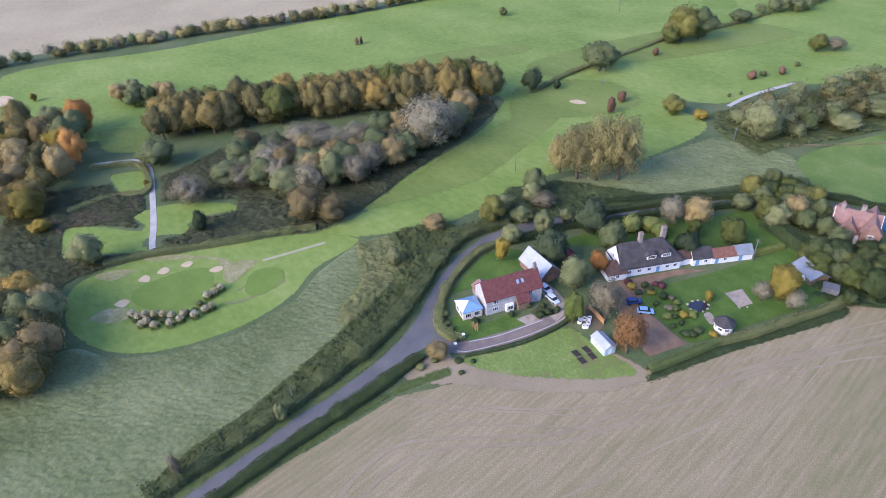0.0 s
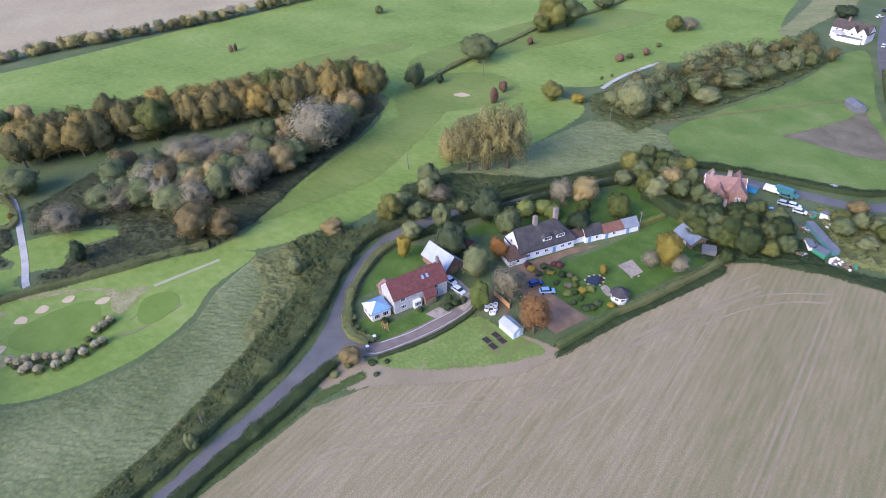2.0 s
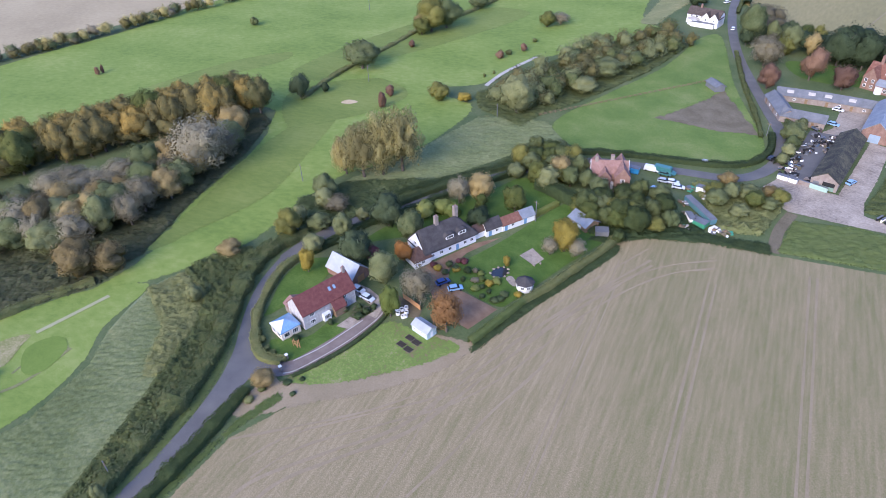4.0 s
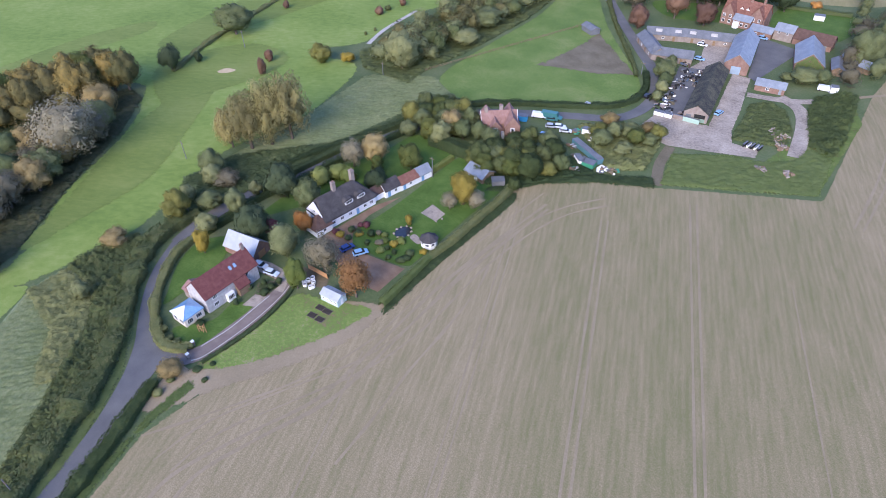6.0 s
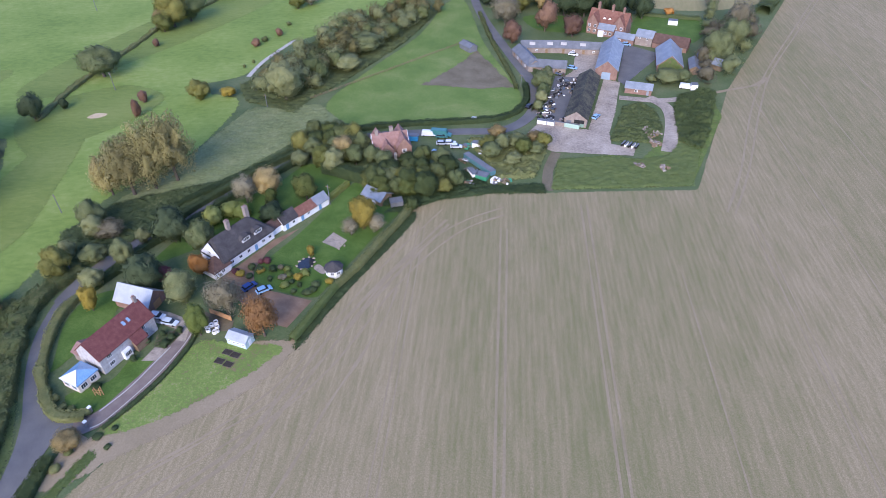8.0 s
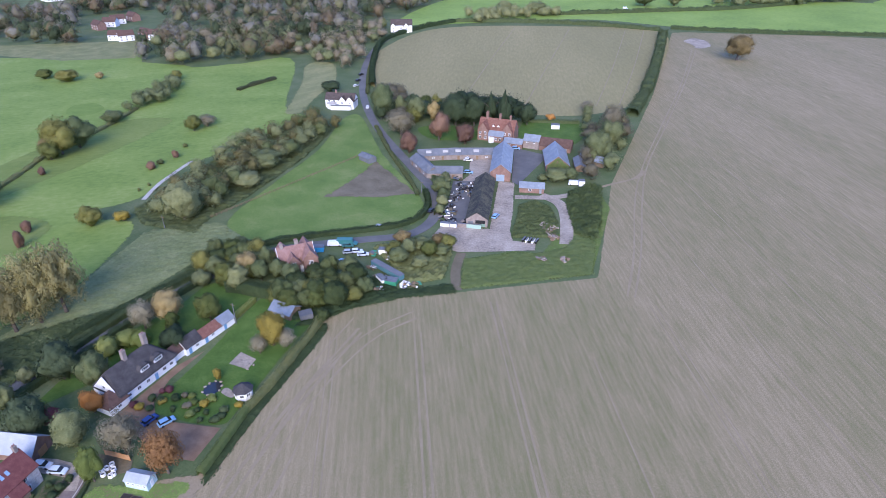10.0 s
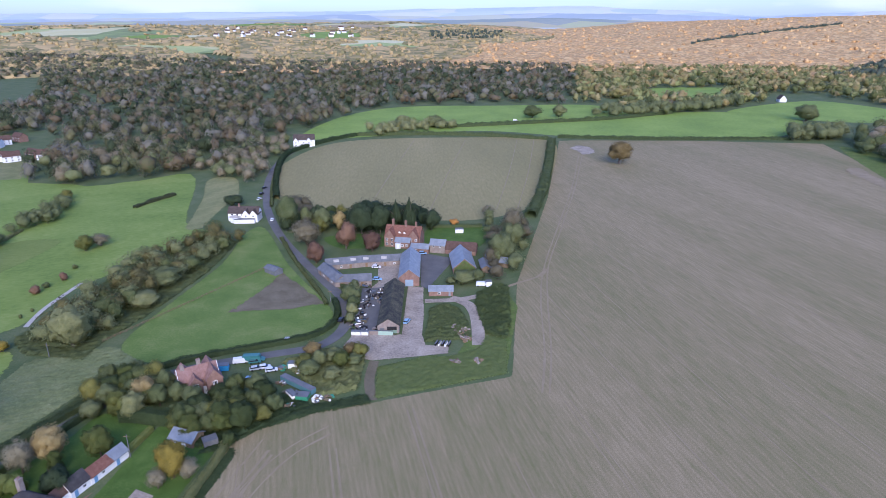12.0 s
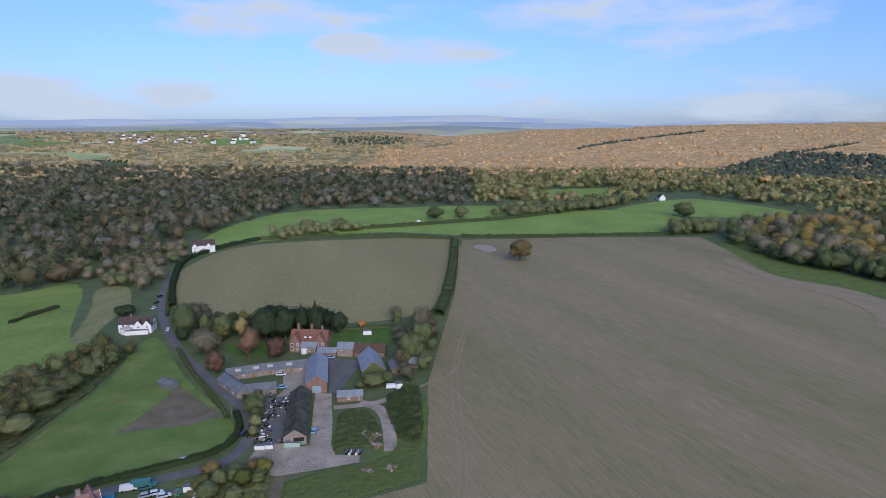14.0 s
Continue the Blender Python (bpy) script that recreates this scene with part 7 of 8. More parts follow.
# field patchwork, its colours paled for haze and brightened for distant sunlight
M_HAZED_DOWNS = material("far_field_patchwork", [(0.1955, 0.228, 0.1035), (0.2875, 0.36, 0.1265), (0.414, 0.444, 0.1955), (0.5175, 0.48, 0.253), (0.575, 0.54, 0.322)], 0.002, 0.02, bump=0, cells=0.0045, stretch=(1, 0.6, 1))
hill_cover("hill_fields", -60, 60, 1900, 4300, 1.5, M_HAZED_DOWNS, "patchwork of fields on the far downs, pale with painted haze", "field")


# ---- scrub, verges and reed beds ----
LANESCRUB = [(-161.5, 38.7), (-162.7, 48.5), (-159.5, 58.9), (-151.7, 59.6), (-141, 48.1), (-130.8, 39.3), (-119.3, 25.9), (-111.3, 12), (-104, -4.3), (-98.4, -15), (-91, -29.3), (-93.2, -34.7), (-100.4, -25.5), (-105.8, -13), (-114.3, 0.1), (-126.5, 17.2), (-136.9, 31.3), (-147.6, 39.8)]
tufts("undergrowth", LANESCRUB, 14000, 0.4, 2.2, L_LANEHEDGE, "brown and grey scrub between crop and lane", "scrub", 81, lumps=0.14, step=0.5)
tufts("undergrowth", [(-161.6, 27.7), (-161.5, 38.7), (-147.6, 39.8), (-136.9, 31.3), (-126.5, 17.2), (-129.3, 13.3), (-142.6, 24.5)], 2850, 0.41, 1.3, L_SCRUB, "brown dead stems at the crop edge", "scrub", 82, lumps=0.1, step=0.5)
tufts("bracken", [(-215.1, -69.2), (-217.7, -53.7), (-223.8, -35.4), (-230, -19.6), (-221.2, -20), (-215.4, -26), (-208.9, -42.5), (-203, -57.7)], 3325, 0.46, 0.9, L_RUST, "rust-brown bracken among the scrub", "bracken", 83, holes=([(-248, -36), (-246, -28.3), (-197.1, -28.2), (-177.8, -28.6), (-181.4, -34.8), (-207.2, -34.2)], GLADE, GLADE_SMALL), step=0.5)
tufts("verge_grass", [(-89.8, -30.4), (-93.2, -24.2), (-96.7, -14.6), (-101.4, -6.4), (-105.5, 5.2), (-110.9, 15.4), (-117.7, 25.4), (-128.4, 35.9), (-127.2, 36.8), (-116.4, 27.5), (-109.7, 17.2), (-104.6, 7.4), (-100.4, -3.9), (-95.7, -12.1), (-92.3, -21.4), (-89.2, -27.4)], 2500, 0.3, 0.4, L_CLIP, "green verge grass beside the lane", "grass", 94, step=0.5)
tufts("verge_grass", [(-84.7, -20.3), (-89.2, -9.1), (-93, 1.3), (-99.4, 19.9), (-99.7, 35.5), (-102.4, 35.8), (-101.7, 26.9), (-99, 15.7), (-95.4, 4.3), (-90.4, -8.9), (-86, -20.8)], 1750, 0.38, 0.35, L_CLIP, "bright weedy verge at the field edge", "grass", 84, step=0.5)
tufts("verge_grass", [(-80.1, 77.2), (-80.5, 98.8), (-79.8, 118.9), (-79.4, 136.9), (-81.8, 139.5), (-82, 121), (-83.2, 99.3), (-81.9, 78.4)], 1250, 0.45, 0.6, L_HEDGE, "long grass below the garden hedge", "grass", 85, step=0.5)
tufts("verge_grass", [(-90.2, 135.2), (-84.7, 145.7), (-66.3, 162.9), (-50.5, 171.3), (-48.3, 166.4), (-64.1, 158.7), (-77.8, 148), (-85.4, 137.4)], 1750, 0.45, 0.7, L_HEDGE, "long grass at the field edge", "grass", 86, lumps=0.2, step=0.5)
tufts("weeds", [(-51.5, 187.8), (-35.5, 197.5), (-27.7, 198.8), (-18.1, 206.4), (-16.2, 217), (-8.2, 213.3), (-7, 190.5), (-21.3, 182.8), (-47.7, 169.2)], 6000, 0.36, 0.55, L_CLIP, "rough weeds at the field corner", "weeds", 87, lumps=0.15, step=0.6)
tufts("weeds", [(-23.8, 255.0), (-16.5, 264.1), (-10.4, 264.0), (-7.6, 228.9), (-8.4, 214.3), (-16.6, 218.0), (-23.2, 243.0)], 4600, 0.45, 2.0, L_WEED, "tall weeds and brambles by the field edge", "weeds", 88, lumps=0.15, step=0.5)
tufts("undergrowth", [(-104.6, 152.3), (-94.2, 160.4), (-76.7, 167.3), (-66.3, 162.9), (-78.1, 148.5), (-86.6, 139.2), (-93.9, 137.4)], 3325, 0.41, 1.5, L_HEDGE, "dark brambles behind the garden", "scrub", 89, lumps=0.2, step=0.5)
tufts("undergrowth", [(-85.1, 186.4), (-75.1, 196.6), (-59.5, 201.3), (-56.5, 189.6), (-54.5, 174.1), (-64.3, 166.5), (-72.6, 174.9)], 3325, 0.41, 1.8, L_SCRUB, "tangled scrub by the junction", "scrub", 90, lumps=0.2, step=0.5)
tufts("undergrowth", [(-155.2, 177.1), (-157.4, 190.9), (-153.8, 213.4), (-152, 260.5), (-156.7, 302), (-173.8, 315.8), (-192.1, 275.1), (-194, 218.6), (-191.6, 187.4), (-179.7, 177.9)], 5700, 0.51, 1.6, L_SCRUB, "dark scrub beside the paddock belt", "scrub", 91, lumps=0.15, step=0.8)
hedge([(-181.5, -45.7), (-181.2, -33.5), (-180, -21.9), (-177.9, -6.6), (-177.7, 4), (-175, 18.1)], 2.6, 1.6, "low dark hedge below the glade", L_SCRUB, 0.6, seed=14)
hedge([(-243.5, 129.9), (-254.7, 153.5), (-262.3, 176.6), (-270, 204.7), (-280, 236.4), (-279.9, 266), (-287.2, 303.7)], 2.4, 1.2, "dark rushes along the golf stream", L_SCRUB, 0.7, seed=15)
hedge([(-250.2, -53.9), (-247.7, -39.7), (-241.5, -34.5), (-222.8, -33.1), (-223.8, -44.9), (-218.9, -59.1)], 2.4, 1.4, "ragged hedge beside the golf path", L_SCRUB, 0.6, seed=16)
hedge([(-109.3, 133), (-108.9, 138.8), (-108.6, 143.7)], 1.6, 1.6, "clipped yellow-green garden hedge", L_LIME, 0.1, leaf=0.3, density=10, seed=17)
hedge([(-120.6, 147.4), (-111.6, 147.6), (-103.9, 147.5)], 3.6, 4.0, "tall clipped green conifer hedge", L_HEDGE, 0.2, leaf=0.45, density=8, seed=18)
hedge([(-146, 94.3), (-144.8, 110.2), (-142.2, 127.8), (-139.1, 143.4), (-134.3, 157.6), (-129.1, 176.3)], 2.4, 2.0, "dark hedge on the far side of the lane", L_HEDGE, 0.3, seed=19)
hedge([(-142.8, 70.9), (-142.4, 82.3), (-143.1, 90.6), (-139.8, 106.9), (-137.2, 124.1), (-134.1, 139.3), (-131.2, 152.5)], 2.2, 2.2, "dark hedge between lane and garden", L_HEDGE, 0.35, seed=20)
hedge([(-84.8, 233.7), (-91.1, 244.3), (-114.5, 277.6), (-136.1, 311.9)], 1.8, 1.2, "thin hedge along the lane", L_SCRUB, 0.6, seed=21)
hedge([(-71, 217.8), (-73.5, 233.6), (-80.1, 247.1), (-91.1, 264.5)], 3.0, 2.4, "roadside scrub before the farmyard", L_SCRUB, 0.6, seed=22)
trees("olive", [(-71.4, 226, 5.4, 5.6), (-72.6, 231.5, 6.4, 5.8), (-74.2, 238, 5.6, 5.4), (-75.6, 244, 6.2, 5.6), (-77.6, 250.5, 5.0, 5.0), (-70.4, 219.6, 4.2, 4.6)], label="straggling grey-green willow scrub beside the scrap yard")
hedge([(-61.3, 342.2), (-45.8, 344.2), (-30.1, 347.2)], 2.2, 1.8, "garden hedge behind the farmhouse", L_HEDGE, 0.3, seed=24)
hedge([(-209, 486.4), (-185.5, 419.8), (-165.4, 368.6)], 2.0, 1.6, "hedge above the lane", L_SCRUB, 0.4, seed=25)
sheet("lawn", [(-56, 310.8), (-58.6, 345.2), (-26.9, 347.2), (-27.5, 314.9), (-41.4, 309.1)], 0.08, M_LAWN, "green farmhouse lawn", "lawn", feather=0.6)
sheet("lawn", [(-99.3, 301.2), (-113.2, 317.5), (-85.9, 326.2), (-75.9, 309.1)], 0.08, M_LAWN, "green lawn below the copper trees", "lawn", feather=0.6)

# ---- shrubs and planting ----
def pampas():
    """A clump of arching leaves under a head of upright plumes, one metre wide and high."""
    rng = np.random.default_rng(95)
    ob = thing("pampas", pose(0, 0, 0), "pampas clump with cream plumes by the green", "shrub", "pampas round the green")
    for name, n, r, z0, z1, mat, size, twig in (("leaf_tuft", 360, 0.48, 0.05, 0.45, L_LANEHEDGE, 0.16, 1.4), ("plume_head", 300, 0.42, 0.5, 1.0, L_PALE, 0.26, 1.0)):
        a, d = rng.uniform(0, 6.28, n), r * np.sqrt(rng.random(n))
        z = z0 + (z1 - z0) * (1 - (d / r) ** 2) * rng.uniform(0.6, 1, n)
        p = np.stack([d * np.cos(a), d * np.sin(a), z], 1)
        q = np.stack([np.cos(a) * d / r, np.sin(a) * d / r, np.full(n, 0.7)], 1)
        part(name, foliage(name, p, q, size, rng, mat, twig=twig), None, ob, "cream feathery plumes" if name == "plume_head" else "")
    return ob


first = pampas()
for k, (x, y) in enumerate([(-152.6, -37), (-150.9, -35.4), (-151, -33.8), (-147.6, -33.3), (-149.9, -31.2), (-145.6, -31.4), (-149.2, -29), (-148, -26.9), (-144.6, -27.4), (-145.4, -24.8), (-147.5, -23.8), (-145.5, -21), (-147.1, -18.2), (-147.4, -16.5), (-152.6, -17.2), (-153.6, -15.3), (-155, -13.4), (-147.6, -34.6)]):
    m, q = pose(x, y, 0.05, 0, 0, k * 77), random.Random(int(x * 7 + y))
    ob = copy_thing(first, m) if k else first
    ob.matrix_basis = m @ Matrix.Diagonal((2.6, 2.6, q.uniform(2.0, 2.8), 1))
for x, y in [(-148.3, -21.1), (-150.4, -36.4), (-150.7, -19.5), (-156.5, -14.4), (-148.3, -23.3), (-148.5, -32.1), (-147.3, -29.2)]:
    bush(x, y, 1.6, 2.2, L_SCRUB, "dark shrub between the pampas clumps", "pampas round the green")
for mat, label, group, pts in (
        (L_HEDGE, "rounded green shrub in the cottage border", "garden border shrubs", [(-109.6, 96.4), (-107.7, 93.3), (-101.9, 94.6), (-95.8, 96.4), (-93.1, 93.5), (-93.2, 96.1), (-89.4, 94.9), (-88.8, 96.2), (-90.2, 94.2), (-107.1, 96.6), (-103.7, 98.1), (-89, 98)]),
        (L_LIME, "bright green domed shrub in the cottage border", "garden border shrubs", [(-98.6, 98.4), (-96.7, 94.4), (-100.2, 100.2), (-94.7, 100.8)]),
        (L_YELLOW, "yellow autumn shrub in the cottage border", "garden border shrubs", [(-86.7, 100.8), (-106.4, 96.4), (-95.2, 98.5), (-110.5, 93)]),
        (L_GREY, "pale silver-leaved shrub in the cottage border", "garden border shrubs", [(-99.3, 96.7), (-102, 99.6)]),
        (L_RED, "dark red shrub in the cottage border", "garden border shrubs", [(-112.4, 92.9), (-108.8, 99.5), (-107.3, 100.4), (-126.7, 82.6)]),
        (L_HEDGE, "dark green shrub in the front garden", "front garden shrubs", [(-110, 66.9), (-110.1, 64.4), (-112.8, 66.7), (-109.9, 69.4), (-113, 57.6), (-114.7, 63.4), (-114.2, 47.9)]),
        (L_SCRUB, "straggling grey-green shrub at the lane corner", "lane corner shrubs", [(-114.1, 41.1), (-116.5, 40.8), (-119.8, 41.5), (-123.2, 42.2), (-110.3, 42), (-105.4, 33.3), (-104.7, 29.4)])):
    for x, y in pts:
        q = random.Random(int(x * 13 + y * 7))
        bush(x, y, q.uniform(1.2, 2.0), q.uniform(1.8, 3.0), mat, label, group)
for x, y, h, w in [(-133.3, 107.8, 6.7, 6.3), (-131.9, 114, 5.2, 7), (-127.8, 114.2, 5.8, 5.9), (-136.6, 111, 4.2, 4.6)]:
    bush(x, y, h, w, L_LIME, "yellow-green rounded shrub beside the lane", "shrubs behind the cottage")
for x, y, h, w in [(-214.9, 227.2, 4, 4.6), (-215.3, 234, 2.9, 3.6), (-213.4, 242.7, 4, 3.6), (-217.9, 256.3, 2.7, 2.7), (-343.3, 75.1, 4.3, 2.5), (-280.3, 61, 2.7, 1.6), (-344, 77.8, 4.3, 1.9), (-202.8, 210.4, 2.1, 1.5), (-203, 204.4, 2.3, 1.5), (-354.9, 167.9, 5.9, 5.4), (-218.5, 160.7, 5.1, 4.4), (-210.6, 150.1, 7.5, 3.8), (-259.4, 207.4, 4, 3.4)]:
    bush(x, y, h, w, L_COPPER if h > 3 and w < 5 else L_SCRUB, "small young tree on the golf course", "young golf course trees", "young_tree")
for x, y, h, w in [(-229.3, 279.5, 8.6, 9.2), (-271.1, 231, 17.9, 19.4), (-270.5, 223.6, 10.1, 10.9), (-377.7, 343.3, 7.7, 15.4), (-399.1, 345.7, 6.7, 11.7), (-360.4, 354.9, 5.1, 6.2), (-306.6, 367.7, 6.6, 8.5), (-297.8, 267.5, 8.1, 0)]:
    if w > 1:
        tree("oak" if h > 6 else "brown", x, y, h, w, "golf course trees")
trees("yellow", [(-334.7, -83.2, 4.2, 3.2), (-227.3, -33.5, 2.8, 2.1)], label="small yellow tree on the golf course")
trees("olive", [(-143, 72, 6.3, 6.9), (-151.3, 79.9, 5.8, 8.1), (-159.5, 77.8, 6.5, 5.6), (-142.4, 82.3, 9, 7), (-160.8, 87.8, 7.6, 7.5), (-145.9, 92.2, 5.3, 4.5), (-101.6, -4.7, 5.8, 3.1), (-146.3, 35.8, 6.2, 5)], label="grey-green scrubby tree beside the lane")
trees("laurel", [(-98.9, 145.6, 8.9, 7.2), (-97.7, 151.6, 7.3, 7.3), (-89, 149.4, 8.7, 8.5), (-81.8, 148.3, 9.5, 8.2), (-93.4, 158.4, 5.9, 6.4), (-90.8, 145.2, 6.8, 6.2), (-88.1, 157.6, 7.8, 6.2), (-82.6, 140.4, 4.8, 4.5)])
trees("oak", [(-122.1, 148.7, 8.7, 8.1), (-122, 166.7, 8.4, 9.1), (-128.1, 161.2, 5.3, 7.4), (-133.9, 155, 5.8, 7.5)])
trees("brown", [(-118.6, 156.6, 9.7, 8.8)])
trees("olive", [(-117.5, 148.9, 8.8, 8), (-113, 155.5, 7.8, 6.9), (-114.8, 162.9, 8.2, 7), (-130, 146.9, 5.7, 7.3), (-108.4, 158.5, 7.1, 6.8)])


bush(-127.9, 82.4, 5.4, 5.6, L_RED, "dark purple-leaved small tree beside the garage")
for x, y, w in ((-103.2, 38.7, 2.6), (-101.7, 41.9, 1.8), (-99.4, 37.8, 1.8)):
    bush(x, y, 0.7, w, L_HEDGE, "low round clipped shrub beside the gate", "gate shrubs")
ob = thing("trellis", pose(-111.9, 46.6, 0.1, 0, 0, 20), "pale timber garden trellis on the front lawn", "trellis")
for k in range(4):
    bm = bmesh.new()
    box(bm, -0.07, -0.07, 0, 0.07, 0.07, 2.6)
    part("pole", bm, M_TAN, ob).matrix_basis = pose(-0.9 + 0.6 * k, 0.25 * (k % 2), 0, 8 - 5 * k, 7 * (1 - k % 2 * 2), 0)
for z in (0.9, 1.8):
    bm = bmesh.new()
    box(bm, -1.0, 0.05, z, 1.0, 0.15, z + 0.1)
    part("rail", bm, M_TAN, ob)
PORCH_BED = [(-111.8, 62.6), (-114.3, 66), (-112.4, 68.6), (-109.2, 68.8), (-108.8, 65.2)]
sheet("flower_bed", PORCH_BED, 0.16, M_EARTH, "dark planted bed before the porch", "flower bed", smooth=False)
tufts("bed_planting", PORCH_BED, 500, 0.22, 0.6, L_HEDGE, "mixed dark planting before the porch", "plants", 97, step=0.3)

# ---- cars ----
PAINT = {}


def paint(name, colour):
    if name not in PAINT:
        PAINT[name] = material(name + "_paint", [tuple(c * 0.9 for c in colour), colour], 0.5, 3.0, rough=0.3, bump=0, spec=0.5)
    return PAINT[name]


def car(x, y, heading, name, colour, label, van=False):
    ob = thing("van" if van else "car", pose(x, y, 0.12, 0, 0, heading), label, "van" if van else "car")
    bm = bmesh.new()
    L, top = (5.2, 2.1) if van else (4.3, 0.95)
    prism(bm, [(-L / 2, 0.35), (-L / 2, 0.85), (-L / 2 + 0.2, top), (L / 2 - 1.2, top), (L / 2 - (0.9 if van else 0.3), 0.95 if van else 0.8), (L / 2, 0.6), (L / 2, 0.35)], -0.88, 0.88)
    bmesh.ops.bevel(bm, geom=bm.edges[:], offset=0.07, segments=2, affect="EDGES")
    part("body", bm, paint(name, colour), ob)
    if not van:
        bm = bmesh.new()
        prism(bm, [(-1.9, 0.92), (-1.55, 1.4), (0.35, 1.42), (1.15, 0.92)], -0.76, 0.76)
        part("window_band", bm, M_GLASS, ob, "dark car windows")
        bm = bmesh.new()
        prism(bm, [(-1.6, 1.38), (-1.45, 1.46), (0.3, 1.47), (0.45, 1.38)], -0.74, 0.74)
        part("car_roof", bm, paint(name, colour), ob)
    else:
        bm = bmesh.new()
        prism(bm, [(L / 2 - 1.22, 1.3), (L / 2 - 1.22, 1.95), (L / 2 - 0.98, 1.3)], -0.8, 0.8)
        part("windscreen", bm, M_GLASS, ob, "dark windscreen")
    for u in (-L / 2 + 0.85, L / 2 - 0.85):
        for v in (-0.82, 0.82):
            bm = bmesh.new()
            bmesh.ops.create_cone(bm, cap_ends=True, segments=14, radius1=0.32, radius2=0.32, depth=0.22, matrix=Matrix.Translation((u, v, 0.32)) @ Matrix.Rotation(radians(90), 4, "X"))
            part("wheel", bm, M_DARK, ob)
    return ob


WHITE, SILVER, NAVY, PALEBLUE, BLACK, TEAL = (0.75, 0.76, 0.78), (0.45, 0.47, 0.5), (0.02, 0.06, 0.22), (0.25, 0.42, 0.6), (0.02, 0.02, 0.025), (0.045, 0.17, 0.17)
for spot, turn, name, colour, label in (
        ((-118.9, 70.8), 12, "white", WHITE, "white car parked beside the garage"), ((-114.2, 70.5), 12, "silver_blue", (0.55, 0.62, 0.7), "pale silver car on the paved parking area"),
        ((-104.9, 89.8), 75, "navy", NAVY, "dark blue car on the gravel drive"), ((-100.5, 90.5), 60, "pale_blue", PALEBLUE, "pale blue car on the gravel drive"),
        ((-74.3, 220.7), 80, "black", BLACK, "black car driving along the lane"), ((-55.7, 298.9), 0, "pale_blue", PALEBLUE, "pale blue car before the farmhouse"),
        ((-180, 383.9), 80, "white", WHITE, "white car parked on the lane verge"), ((-184.1, 396.5), 80, "black", BLACK, "dark car parked on the lane verge"),
        ((-188.3, 411.3), 75, "black", BLACK, "dark car parked by the lane"), ((-154, 342.2), 110, "white", WHITE, "white car beside the public house"),
        ((-94.7, 184.6), 20, "teal", TEAL, "green car in the crowded house yard"), ((-89.9, 181.7), 25, "white", WHITE, "white car in the crowded house yard"),
        ((-92.4, 180.3), 25, "silver", SILVER, "silver car in the crowded house yard"), ((-86.8, 180.2), 25, "white", WHITE, "white car under the trees"),
        ((-91.1, 173.5), 10, "pale_blue", PALEBLUE, "pale blue car in the overgrown yard"), ((-88.7, 201.5), 10, "silver", SILVER, "silver car beside the roadside hedge"),
        ((-70.3, 262.9), 5, "pale_blue", PALEBLUE, "pale blue car in the farm courtyard"), ((-74.4, 277.4), 5, "white", WHITE, "white car in the farm courtyard"),
        ((-48.3, 222.9), 80, "pale_blue", PALEBLUE, "pale blue car beside the long barn")):
    car(spot[0], spot[1], turn, name, colour, label)
for spot, turn, label in (((-22.3, 262.9), 10, "white van parked beside the barn"), ((-99.7, 183.9), 20, "white van in the crowded house yard"), ((-27.9, 732.6), 5, "white van on the pasture track")):
    car(spot[0], spot[1], turn, "white", WHITE, label, True)
big = car(*(-95.7, 185.9), 15, "teal", TEAL, "long green lorry parked behind the brick villa", True)
big.matrix_basis = big.matrix_basis @ Matrix.Diagonal((1.5, 1.3, 1.2, 1))


# ---- yard clutter ----
def heap(x, y, size, n, mats, label, seed, category="scrap heap", flat=0.5):
    """A heap of odd boards, drums and boxes, each piece a part."""
    q = random.Random(seed)
    ob = thing("scrap_heap", pose(x, y, 0.1, 0, 0, q.uniform(0, 90)), label, category)
    for k in range(n):
        bm = bmesh.new()
        a, b, c = q.uniform(0.3, 1.0), q.uniform(0.2, 0.7), q.uniform(0.15, 0.6)
        if k % 4 == 0:
            bmesh.ops.create_cone(bm, cap_ends=True, segments=10, radius1=b * 0.7, radius2=b * 0.6, depth=a)
        else:
            box(bm, -a, -b, -c / 2, a, b, c / 2)
        bmesh.ops.bevel(bm, geom=bm.edges[:], offset=0.03, segments=1, affect="EDGES")
        p = part("scrap_piece", bm, q.choice(mats), ob)
        r = size * q.random() ** 0.6
        t = q.uniform(0, 6.28)
        p.matrix_basis = pose(r * math.cos(t), r * math.sin(t), 0.25 + (1 - r / size) * flat * size * 0.6, q.uniform(-25, 25), q.uniform(-25, 25), q.uniform(0, 180))
    return ob


SCRAP = [M_DARK, M_GREYROOF, M_PALEBRICK, M_WHITE, M_DARK, M_GREYROOF, M_DARK, paint("rust", (0.09, 0.06, 0.045)), paint("scrap_blue", (0.07, 0.11, 0.16)), M_DARK, M_DARK, M_EARTH]
for k, (x, y) in enumerate([(-68.5, 222.9), (-69.4, 232.2), (-69.6, 239.6), (-70.4, 249.1), (-58.9, 236.1), (-57.6, 228.5), (-66.9, 246.7), (-58.3, 215.5), (-67.7, 215.5), (-65.3, 247.5), (-63.2, 240.6), (-73.4, 255.8), (-68.4, 227), (-65.6, 221.6), (-66.9, 218.5), (-68.1, 243.7), (-60.4, 242.7), (-56.9, 222.2), (-67.2, 235.6), (-66.5, 244.8), (-65.1, 251.3), (-64.2, 214.7)]):
    heap(x, y, 2.2, 12, SCRAP, "heap of dark scrap and machine parts in the yard", 200 + k)
